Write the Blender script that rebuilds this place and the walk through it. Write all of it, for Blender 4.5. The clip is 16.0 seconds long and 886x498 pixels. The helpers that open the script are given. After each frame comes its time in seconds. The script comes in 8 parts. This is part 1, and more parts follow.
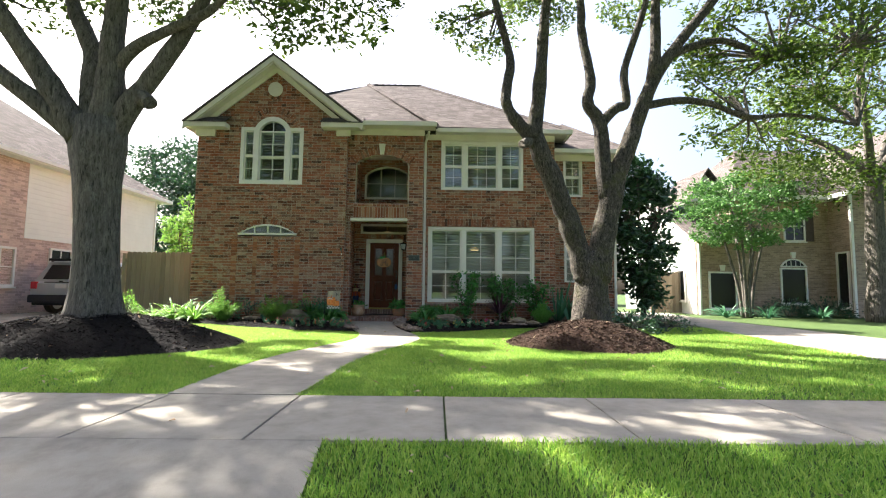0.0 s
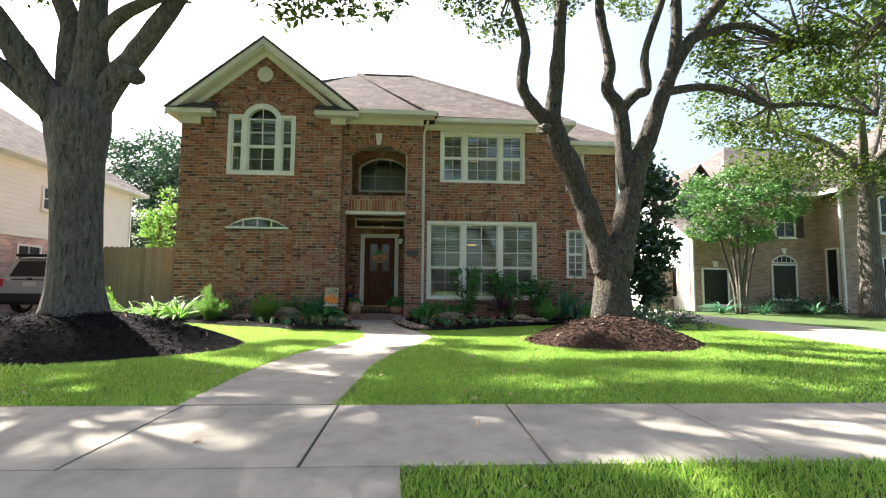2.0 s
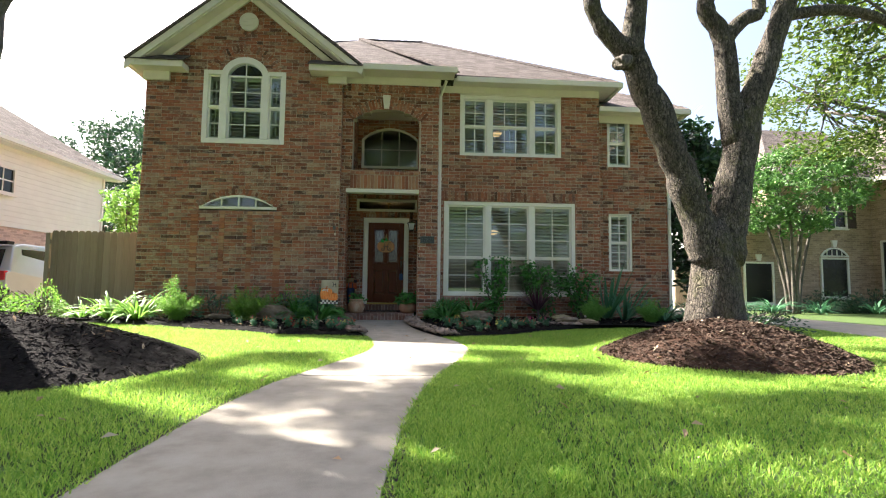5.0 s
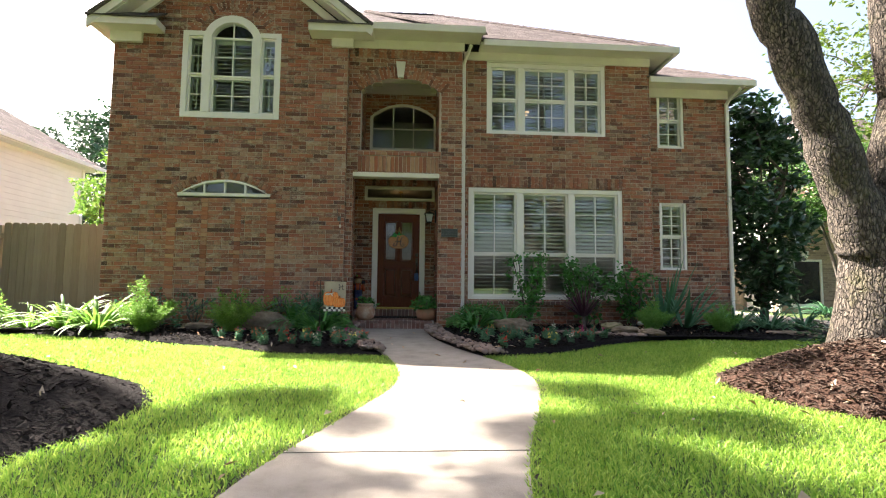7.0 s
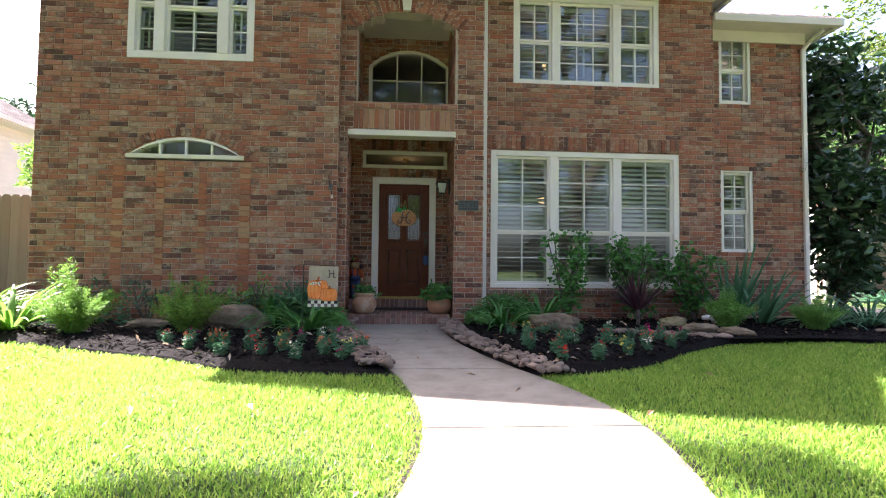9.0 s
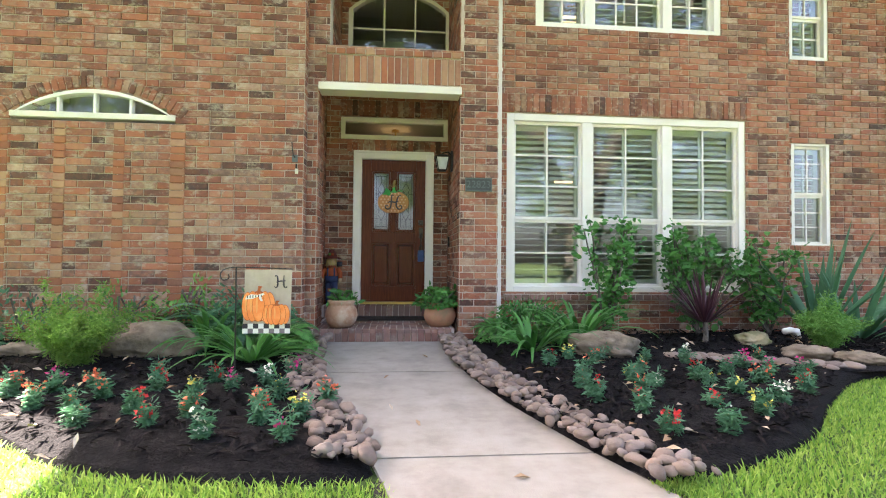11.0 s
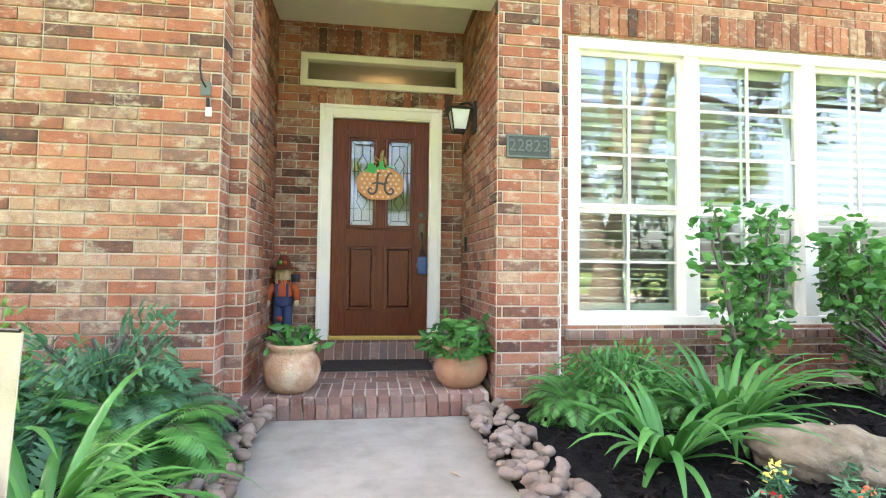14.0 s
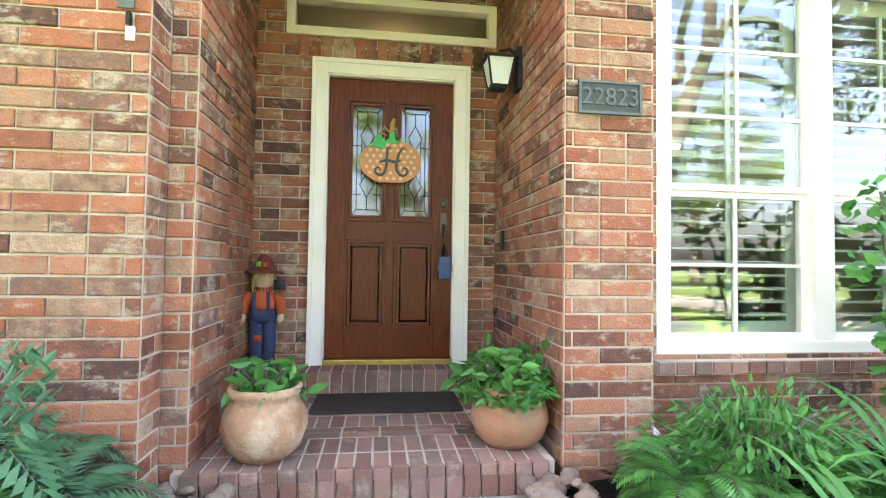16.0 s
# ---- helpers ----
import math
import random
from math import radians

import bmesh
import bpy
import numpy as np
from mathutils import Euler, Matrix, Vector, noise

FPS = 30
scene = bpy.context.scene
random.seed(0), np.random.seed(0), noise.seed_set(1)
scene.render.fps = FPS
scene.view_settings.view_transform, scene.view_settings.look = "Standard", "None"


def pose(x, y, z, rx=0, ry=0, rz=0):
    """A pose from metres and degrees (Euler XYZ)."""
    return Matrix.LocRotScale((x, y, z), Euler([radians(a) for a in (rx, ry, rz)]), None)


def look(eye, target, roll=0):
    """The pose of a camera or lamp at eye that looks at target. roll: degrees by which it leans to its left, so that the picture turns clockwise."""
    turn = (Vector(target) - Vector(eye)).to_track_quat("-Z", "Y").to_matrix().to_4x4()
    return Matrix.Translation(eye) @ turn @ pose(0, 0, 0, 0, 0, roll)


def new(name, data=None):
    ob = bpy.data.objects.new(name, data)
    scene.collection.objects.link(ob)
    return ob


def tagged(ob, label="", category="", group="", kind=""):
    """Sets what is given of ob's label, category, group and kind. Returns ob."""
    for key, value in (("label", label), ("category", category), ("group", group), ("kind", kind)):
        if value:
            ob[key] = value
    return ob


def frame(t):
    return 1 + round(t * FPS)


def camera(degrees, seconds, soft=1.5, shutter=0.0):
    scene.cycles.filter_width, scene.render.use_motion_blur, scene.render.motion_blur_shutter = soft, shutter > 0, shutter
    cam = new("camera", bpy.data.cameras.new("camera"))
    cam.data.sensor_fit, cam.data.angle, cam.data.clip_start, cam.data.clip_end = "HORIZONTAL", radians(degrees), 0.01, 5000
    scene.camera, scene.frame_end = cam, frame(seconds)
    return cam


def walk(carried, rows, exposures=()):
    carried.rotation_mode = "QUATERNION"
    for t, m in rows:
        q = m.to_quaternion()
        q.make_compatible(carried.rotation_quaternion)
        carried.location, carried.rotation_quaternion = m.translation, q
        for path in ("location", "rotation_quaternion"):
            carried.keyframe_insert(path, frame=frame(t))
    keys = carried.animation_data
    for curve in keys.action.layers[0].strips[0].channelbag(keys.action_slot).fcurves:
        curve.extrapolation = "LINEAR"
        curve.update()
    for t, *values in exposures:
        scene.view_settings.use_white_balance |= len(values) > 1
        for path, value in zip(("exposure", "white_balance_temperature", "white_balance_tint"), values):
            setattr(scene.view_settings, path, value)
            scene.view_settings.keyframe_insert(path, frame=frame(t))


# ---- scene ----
cam = camera(84.0, 16.0, 1.1)
PATH = [
    (0, (0.705, -1.891, 0.862), (0.727, 0.101, 1.032), 0.7),
    (0.5, (0.515, -1.802, 0.855), (0.569, 0.19, 1.024), 0.6),
    (1, (0.344, -1.697, 0.84), (0.428, 0.294, 1.013), 0.5),
    (1.5, (0.213, -1.536, 0.821), (0.324, 0.453, 0.992), 0.5),
    (2, (0.117, -1.297, 0.803), (0.229, 0.693, 0.968), 0.5),
    (2.5, (0.033, -0.998, 0.78), (0.139, 0.993, 0.939), 0.5),
    (3, (-0.021, -0.648, 0.753), (0.089, 1.343, 0.909), 0.6),
    (3.5, (-0.075, -0.26, 0.73), (0.038, 1.731, 0.882), 0.5),
    (4, (-0.133, 0.157, 0.717), (-0.018, 2.148, 0.865), 0.6),
    (6.3, (-0.549, 2.179, 0.779), (-0.412, 4.168, 0.944), 0.6),
    (6.5, (-0.584, 2.355, 0.78), (-0.454, 4.344, 0.946), 0.6),
    (7, (-0.661, 2.792, 0.785), (-0.534, 4.782, 0.935), 0.6),
    (7.5, (-0.721, 3.233, 0.79), (-0.597, 5.224, 0.932), 0.6),
    (8, (-0.764, 3.686, 0.796), (-0.634, 5.677, 0.927), 0.6),
    (8.5, (-0.804, 4.141, 0.803), (-0.673, 6.134, 0.903), 0.6),
    (9, (-0.837, 4.598, 0.809), (-0.701, 6.592, 0.893), 0.6),
    (9.2, (-0.844, 4.781, 0.812), (-0.708, 6.775, 0.886), 0.6),
    (11.3, (-0.878, 6.659, 0.897), (-0.691, 8.649, 0.95), 0.6),
    (11.5, (-0.886, 6.841, 0.9), (-0.701, 8.832, 0.961), 0.8),
    (12, (-0.918, 7.3, 0.91), (-0.71, 9.288, 0.974), 0.8),
    (12.5, (-0.954, 7.737, 0.922), (-0.726, 9.723, 0.994), 0.8),
    (13, (-0.983, 8.116, 0.929), (-0.731, 10.099, 1.009), 0.7),
    (13.5, (-0.995, 8.447, 0.935), (-0.74, 10.428, 1.017), 0.8),
    (14, (-0.977, 8.755, 0.942), (-0.706, 10.735, 1.023), 0.7),
    (14.5, (-0.963, 9.029, 0.949), (-0.684, 11.008, 1.032), 0.6),
    (15, (-0.972, 9.291, 0.962), (-0.701, 11.27, 1.057), 0.7),
    (15.5, (-0.993, 9.549, 0.975), (-0.711, 11.527, 1.068), 0.8),
    (16, (-1.018, 9.808, 0.987), (-0.759, 11.79, 1.055), 0.8),
]
EXPO = 2.33
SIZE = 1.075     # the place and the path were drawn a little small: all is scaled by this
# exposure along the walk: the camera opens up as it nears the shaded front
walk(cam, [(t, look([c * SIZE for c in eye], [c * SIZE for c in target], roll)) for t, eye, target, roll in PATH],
     exposures=[(0.0, EXPO + 0.18, 6200, 11), (4.0, EXPO + 0.24, 6200, 12), (6.5, EXPO + 0.45, 6600, 15), (9.0, EXPO + 0.8, 6100, 26), (11.4, EXPO + 2.25, 6550, 21), (13.0, EXPO + 2.9, 6650, 19), (16.0, EXPO + 3.1, 6750, 18)])

# ---- light ----
SUN_AZ = math.atan2(0.61, -0.79)      # the sun stands behind the house, to the left
SUN_EL = radians(46)
world = bpy.data.worlds.new("sky")
scene.world = world
world.use_nodes = True
wt = world.node_tree
sky = wt.nodes.new("ShaderNodeTexSky")
sky.sky_type = "NISHITA"
sky.sun_disc = False
sky.sun_elevation = SUN_EL
sky.sun_rotation = math.pi / 2 - SUN_AZ
sky.air_density, sky.dust_density, sky.ozone_density = 1.0, 6.5, 1.0
wt.nodes["Background"].inputs["Strength"].default_value = 0.08
wt.links.new(sky.outputs["Color"], wt.nodes["Background"].inputs["Color"])
sun_data = bpy.data.lights.new("sun", "SUN")
sun_data.energy, sun_data.angle, sun_data.color = 5.0, radians(0.6), (1.0, 0.93, 0.8)
sun = new("sun", sun_data)
sun.matrix_world = look((math.cos(SUN_AZ) * math.cos(SUN_EL) * 60, math.sin(SUN_AZ) * math.cos(SUN_EL) * 60, math.sin(SUN_EL) * 60), (0, 0, 0))


# ---- materials ----
def mat(name, cols, rough=0.7, scale=6.0, bump=0.25, bscale=60.0, metal=0.0, vary=0.0, coarse=0.25, spec=0.4, stretch=(1, 1, 1),
        trans=0.0, stops=None):
    """Noise between the colours, a coarse second scale of stains, fine bump; vary: how much each piece differs."""
    m = bpy.data.materials.new(name)
    m.use_nodes = True
    n, l = m.node_tree.nodes, m.node_tree.links
    b = n["Principled BSDF"]
    geo = n.new("ShaderNodeNewGeometry")
    mp = n.new("ShaderNodeMapping")
    mp.inputs["Scale"].default_value = stretch
    l.new(geo.outputs["Position"], mp.inputs["Vector"])
    no = n.new("ShaderNodeTexNoise")
    no.inputs["Scale"].default_value, no.inputs["Detail"].default_value = scale, 8
    no.inputs["Roughness"].default_value = 0.62
    l.new(mp.outputs["Vector"], no.inputs["Vector"])
    fac = no.outputs["Fac"]
    oi = n.new("ShaderNodeObjectInfo")
    ad = n.new("ShaderNodeMath")
    ad.operation = "ADD"
    l.new(oi.outputs["Random"], ad.inputs[0])
    l.new(geo.outputs["Random Per Island"], ad.inputs[1])
    fr = n.new("ShaderNodeMath")
    fr.operation = "FRACT"
    l.new(ad.outputs[0], fr.inputs[0])
    if vary:
        mx = n.new("ShaderNodeMix")
        mx.inputs[0].default_value = vary
        l.new(fac, mx.inputs[2])
        l.new(fr.outputs[0], mx.inputs[3])
        fac = mx.outputs[0]
    rp = n.new("ShaderNodeValToRGB")
    e = rp.color_ramp.elements
    k = len(cols)
    pos = stops or [0.5 if k == 1 else (0.22 + 0.56 * i / (k - 1) if not vary else i / (k - 1)) for i in range(k)]
    e[0].position, e[0].color = pos[0], (*cols[0], 1)
    e[1].position, e[1].color = pos[-1], (*cols[-1], 1)
    for i in range(1, k - 1):
        x = e.new(pos[i])
        x.color = (*cols[i], 1)
    l.new(fac, rp.inputs["Fac"])
    n2 = n.new("ShaderNodeTexNoise")
    n2.inputs["Scale"].default_value, n2.inputs["Detail"].default_value = max(0.35, scale / 7), 4
    l.new(geo.outputs["Position"], n2.inputs["Vector"])
    mr = n.new("ShaderNodeMapRange")
    mr.inputs[3].default_value, mr.inputs[4].default_value = 1 - coarse, 1 + coarse
    l.new(n2.outputs["Fac"], mr.inputs[0])
    hv = n.new("ShaderNodeHueSaturation")
    l.new(rp.outputs["Color"], hv.inputs["Color"])
    l.new(mr.outputs[0], hv.inputs["Value"])
    l.new(hv.outputs["Color"], b.inputs["Base Color"])
    b.inputs["Roughness"].default_value, b.inputs["Metallic"].default_value = rough, metal
    b.inputs["Specular IOR Level"].default_value = spec
    if trans:
        b.inputs["Transmission Weight"].default_value = 0
        tr = n.new("ShaderNodeBsdfTranslucent")
        l.new(hv.outputs["Color"], tr.inputs["Color"])
        ms = n.new("ShaderNodeMixShader")
        ms.inputs[0].default_value = trans
        l.new(b.outputs[0], ms.inputs[1])
        l.new(tr.outputs[0], ms.inputs[2])
        l.new(ms.outputs[0], n["Material Output"].inputs["Surface"])
    if bump:
        n3 = n.new("ShaderNodeTexNoise")
        n3.inputs["Scale"].default_value, n3.inputs["Detail"].default_value = bscale, 6
        l.new(mp.outputs["Vector"], n3.inputs["Vector"])
        bp = n.new("ShaderNodeBump")
        bp.inputs["Strength"].default_value, bp.inputs["Distance"].default_value = bump, 0.02
        l.new(n3.outputs["Fac"], bp.inputs["Height"])
        l.new(bp.outputs["Normal"], b.inputs["Normal"])
    return m


BRICK = mat("brick", [(0.045, 0.036, 0.033), (0.16, 0.068, 0.048), (0.30, 0.105, 0.062), (0.36, 0.140, 0.082), (0.33, 0.20, 0.135), (0.16, 0.09, 0.07), (0.38, 0.165, 0.10), (0.235, 0.092, 0.060), (0.50, 0.37, 0.265)],
            0.9, 16, 0.5, 90, vary=0.74, coarse=0.3, spec=0.2, stops=[0.09, 0.20, 0.31, 0.42, 0.5, 0.57, 0.67, 0.78, 0.93])


def blotch(m, col, scale, lo, hi, amount=1.0, stretch=(1, 1, 1)):
    """Worn patches of another colour with ragged edges."""
    n, l = m.node_tree.nodes, m.node_tree.links
    b = n["Principled BSDF"]
    old = b.inputs["Base Color"].links[0].from_socket
    geo = n.new("ShaderNodeNewGeometry")
    mp = n.new("ShaderNodeMapping")
    mp.inputs["Scale"].default_value = stretch
    l.new(geo.outputs["Position"], mp.inputs["Vector"])
    no = n.new("ShaderNodeTexNoise")
    no.inputs["Scale"].default_value, no.inputs["Detail"].default_value, no.inputs["Roughness"].default_value = scale, 9, 0.7
    l.new(mp.outputs["Vector"], no.inputs["Vector"])
    mr = n.new("ShaderNodeMapRange")
    mr.inputs[1].default_value, mr.inputs[2].default_value, mr.inputs[3].default_value, mr.inputs[4].default_value = lo, hi, 0.0, amount
    l.new(no.outputs["Fac"], mr.inputs[0])
    mx = n.new("ShaderNodeMix")
    mx.data_type = "RGBA"
    l.new(mr.outputs[0], mx.inputs[0])
    l.new(old, mx.inputs[6])
    mx.inputs[7].default_value = (*col, 1)
    l.new(mx.outputs[2], b.inputs["Base Color"])
    return m


blotch(BRICK, (0.50, 0.42, 0.33), 8.0, 0.53, 0.64, 0.62, (1, 1, 1.8))
blotch(BRICK, (0.07, 0.05, 0.045), 5.0, 0.58, 0.70, 0.6, (1, 1, 1.5))
BRICK_PALE = mat("brick_pale", [(0.30, 0.095, 0.05), (0.36, 0.14, 0.075), (0.22, 0.085, 0.055), (0.42, 0.25, 0.155), (0.33, 0.12, 0.065)], 0.9, 14, 0.5, 90, vary=0.72, spec=0.2)
PAVER = mat("paver_brick", [(0.11, 0.065, 0.055), (0.21, 0.10, 0.075), (0.18, 0.12, 0.10), (0.29, 0.16, 0.125), (0.24, 0.18, 0.15)], 0.85, 14, 0.5, 90, vary=0.7, spec=0.25)
blotch(PAVER, (0.36, 0.30, 0.25), 9.0, 0.54, 0.66, 0.5)
MORTAR = mat("mortar", [(0.42, 0.345, 0.28), (0.52, 0.44, 0.365)], 0.95, 20, 0.5, 120)
WHITE = mat("white_paint", [(0.72, 0.68, 0.62), (0.82, 0.78, 0.73)], 0.45, 3, 0.08, 40, coarse=0.07)
TRIMW = mat("cream_trim", [(0.64, 0.59, 0.51), (0.74, 0.69, 0.61)], 0.55, 3, 0.08, 40, coarse=0.08)
CONC = mat("concrete", [(0.20, 0.18, 0.15), (0.27, 0.245, 0.21), (0.32, 0.29, 0.25)], 0.92, 5, 0.25, 140, coarse=0.2, spec=0.1)
# near-black colour for the shade line between turf and paving
EDGE = mat("edge_soil", [(0.018, 0.014, 0.010), (0.05, 0.04, 0.028)], 0.95, 30, 0.8, 80)
SOIL = mat("lawn_soil", [(0.02, 0.04, 0.006), (0.04, 0.075, 0.010), (0.07, 0.11, 0.016)], 0.95, 14, 0.8, 70)
GRASS = mat("grass", [(0.07, 0.18, 0.022), (0.18, 0.35, 0.046), (0.35, 0.50, 0.082), (0.55, 0.63, 0.16)], 0.5, 3, 0, vary=0.6, coarse=0.22, trans=0.5)
MULCH = mat("dark_mulch", [(0.004, 0.0035, 0.004), (0.009, 0.008, 0.008), (0.017, 0.0145, 0.014)], 0.95, 30, 1.0, 60, coarse=0.35, spec=0.08)
CHIP = mat("mulch_chip", [(0.004, 0.0035, 0.0035), (0.009, 0.008, 0.008), (0.022, 0.017, 0.016), (0.006, 0.0055, 0.0055)], 0.95, 30, 0.4, 80, vary=0.8, spec=0.08)
CHIPB = mat("brown_mulch_chip", [(0.025, 0.017, 0.013), (0.055, 0.038, 0.029), (0.10, 0.072, 0.055), (0.045, 0.03, 0.023)], 0.95, 30, 0.4, 80, vary=0.8, spec=0.08)
MULCHB = mat("brown_mulch", [(0.022, 0.013, 0.010), (0.05, 0.029, 0.021), (0.08, 0.048, 0.034)], 0.95, 30, 1.0, 60, spec=0.08)
DRYLEAF = mat("dry_leaf", [(0.20, 0.09, 0.03), (0.38, 0.26, 0.15), (0.46, 0.38, 0.28), (0.28, 0.13, 0.04)], 0.8, 20, 0.2, vary=0.8)
BARKR = mat("rough_bark", [(0.03, 0.026, 0.022), (0.12, 0.10, 0.08), (0.26, 0.22, 0.175)], 0.95, 16, 1.0, 30, stretch=(1.6, 1.6, 0.55), coarse=0.3)
BARK = mat("bark", [(0.035, 0.03, 0.026), (0.11, 0.095, 0.08), (0.21, 0.185, 0.155)], 0.95, 7, 1.0, 13, stretch=(3, 3, 0.6), coarse=0.3)
LEAF = mat("oak_leaf", [(0.035, 0.07, 0.012), (0.075, 0.125, 0.018), (0.13, 0.18, 0.028)], 0.5, 3, 0, vary=0.7, trans=0.55)
LEAFL = mat("lime_leaf", [(0.08, 0.19, 0.025), (0.16, 0.32, 0.05), (0.27, 0.42, 0.09)], 0.5, 3, 0, vary=0.7, trans=0.45)
MYRTLE = mat("myrtle_leaf", [(0.03, 0.095, 0.02), (0.075, 0.18, 0.04), (0.15, 0.28, 0.07)], 0.45, 3, 0, vary=0.75, trans=0.35)
LEAFD = mat("dark_leaf", [(0.012, 0.042, 0.018), (0.028, 0.078, 0.030), (0.055, 0.12, 0.042)], 0.28, 3, 0, vary=0.7, trans=0.15, spec=0.6)
PLANT = mat("plant_leaf", [(0.03, 0.125, 0.025), (0.065, 0.22, 0.045), (0.12, 0.32, 0.075)], 0.42, 6, 0, vary=0.7, trans=0.3)
FERN = mat("fern_leaf", [(0.07, 0.20, 0.035), (0.14, 0.33, 0.06), (0.24, 0.44, 0.10)], 0.5, 6, 0, vary=0.6, trans=0.35)
GREYG = mat("grey_green_leaf", [(0.03, 0.115, 0.05), (0.062, 0.175, 0.083), (0.115, 0.26, 0.14)], 0.5, 6, 0, vary=0.6, trans=0.25)
PURPLE = mat("cordyline_leaf", [(0.04, 0.018, 0.03), (0.09, 0.035, 0.05), (0.13, 0.07, 0.07)], 0.4, 6, 0, vary=0.7, trans=0.2)
ROCK = mat("river_rock", [(0.07, 0.052, 0.042), (0.15, 0.105, 0.08), (0.23, 0.17, 0.135), (0.11, 0.08, 0.064), (0.32, 0.27, 0.235)], 0.8, 12, 0.35, 50, vary=0.75)
BOULD = mat("sandstone", [(0.09, 0.07, 0.045), (0.18, 0.14, 0.095), (0.27, 0.22, 0.16)], 0.9, 9, 0.8, 25, coarse=0.4)
ROOF = mat("asphalt_shingle", [(0.072, 0.062, 0.060), (0.115, 0.101, 0.097), (0.165, 0.146, 0.140)], 0.98, 22, 0.7, 60, stretch=(0.6, 2.2, 2.2), spec=0.04)
DOORW = mat("mahogany", [(0.055, 0.011, 0.005), (0.115, 0.026, 0.009), (0.18, 0.048, 0.016)], 0.34, 9, 0.12, 60, stretch=(7, 7, 0.5), coarse=0.2, spec=0.16)
FENCE = mat("weathered_cedar", [(0.16, 0.125, 0.085), (0.27, 0.215, 0.15), (0.36, 0.30, 0.22)], 0.9, 5, 0.5, 30, stretch=(6, 6, 0.4), vary=0.45)
TERRA = mat("terracotta", [(0.28, 0.14, 0.08), (0.38, 0.22, 0.13), (0.47, 0.34, 0.22)], 0.85, 4, 0.35, 50, coarse=0.35)
TERRAD = mat("dark_terracotta", [(0.24, 0.10, 0.055), (0.34, 0.165, 0.09), (0.36, 0.23, 0.13)], 0.85, 4, 0.35, 50, coarse=0.35)
SIDING = mat("white_siding", [(0.72, 0.71, 0.68), (0.80, 0.79, 0.76)], 0.6, 2, 0.05, 20, coarse=0.06)
PINKBR = mat("far_brick", [(0.44, 0.31, 0.27), (0.55, 0.41, 0.36), (0.62, 0.49, 0.44)], 0.9, 12, 0.3, 60, stretch=(1, 1, 4))
BROWNBR = mat("far_brown_brick", [(0.26, 0.17, 0.12), (0.37, 0.265, 0.195), (0.46, 0.35, 0.27)], 0.9, 12, 0.3, 60, stretch=(1, 1, 4))
BLACK = mat("black_metal", [(0.012, 0.012, 0.013), (0.03, 0.03, 0.03)], 0.45, 20, 0.15, 80, metal=0.6)
DARKM = mat("bronze_metal", [(0.05, 0.038, 0.03), (0.10, 0.08, 0.065)], 0.4, 20, 0.1, 80, metal=0.8)
BRASS = mat("brass", [(0.35, 0.24, 0.06), (0.5, 0.36, 0.12)], 0.4, 20, 0.1, 80, metal=0.9)
RUBBER = mat("rubber_mat", [(0.024, 0.019, 0.017), (0.05, 0.041, 0.036)], 0.8, 20, 0.6, 120)
SLATE = mat("slate_plaque", [(0.03, 0.035, 0.036), (0.05, 0.057, 0.056)], 0.6, 10, 0.3, 60)
SLATE2 = mat("verdigris", [(0.075, 0.092, 0.088), (0.105, 0.128, 0.122)], 0.55, 10, 0.2, 60)
SHUT = mat("shutter_white", [(0.36, 0.38, 0.32), (0.44, 0.46, 0.39)], 0.5, 3, 0, coarse=0.05)
ROOMW = mat("room_plaster", [(0.42, 0.40, 0.34), (0.50, 0.47, 0.41)], 0.9, 3, 0.05)
CARP = mat("silver_paint", [(0.42, 0.44, 0.46), (0.48, 0.50, 0.52)], 0.3, 2, 0, metal=0.5, coarse=0.04)
ASPH = mat("asphalt", [(0.035, 0.035, 0.036), (0.06, 0.06, 0.06)], 0.9, 20, 0.6, 120)


def plain(name, col, rough=0.5, metal=0.0, emit=0.0):
    m = mat(name, [tuple(c * 0.88 for c in col), col], rough, 18, 0.08, 90, metal=metal, coarse=0.1)
    if emit:
        b = m.node_tree.nodes["Principled BSDF"]
        b.inputs["Emission Color"].default_value = (*col, 1)
        b.inputs["Emission Strength"].default_value = emit
    return m


def glass(name, rough=0.0, tint=(0.95, 0.98, 0.96)):
    m = bpy.data.materials.new(name)
    m.use_nodes = True
    n, l = m.node_tree.nodes, m.node_tree.links
    n.remove(n["Principled BSDF"])
    lw = n.new("ShaderNodeLayerWeight")
    lw.inputs["Blend"].default_value = 0.5
    pw = n.new("ShaderNodeMath")
    pw.operation, pw.inputs[1].default_value = "POWER", 4.0
    l.new(lw.outputs["Facing"], pw.inputs[0])
    fr = n.new("ShaderNodeMath")
    fr.operation, fr.inputs[1].default_value, fr.inputs[2].default_value = "MULTIPLY_ADD", 0.85, 0.075
    l.new(pw.outputs[0], fr.inputs[0])
    gl = n.new("ShaderNodeBsdfGlossy")
    gl.inputs["Roughness"].default_value = rough
    tr = n.new("ShaderNodeBsdfTransparent")
    tr.inputs["Color"].default_value = (*tint, 1)
    ms = n.new("ShaderNodeMixShader")
    l.new(fr.outputs[0], ms.inputs[0])
    l.new(tr.outputs[0], ms.inputs[1])
    l.new(gl.outputs[0], ms.inputs[2])
    l.new(ms.outputs[0], n["Material Output"].inputs["Surface"])
    return m


GLASS = glass("window_glass", 0.01)
BEVEL = glass("bevelled_glass", 0.04, (0.8, 0.84, 0.82))



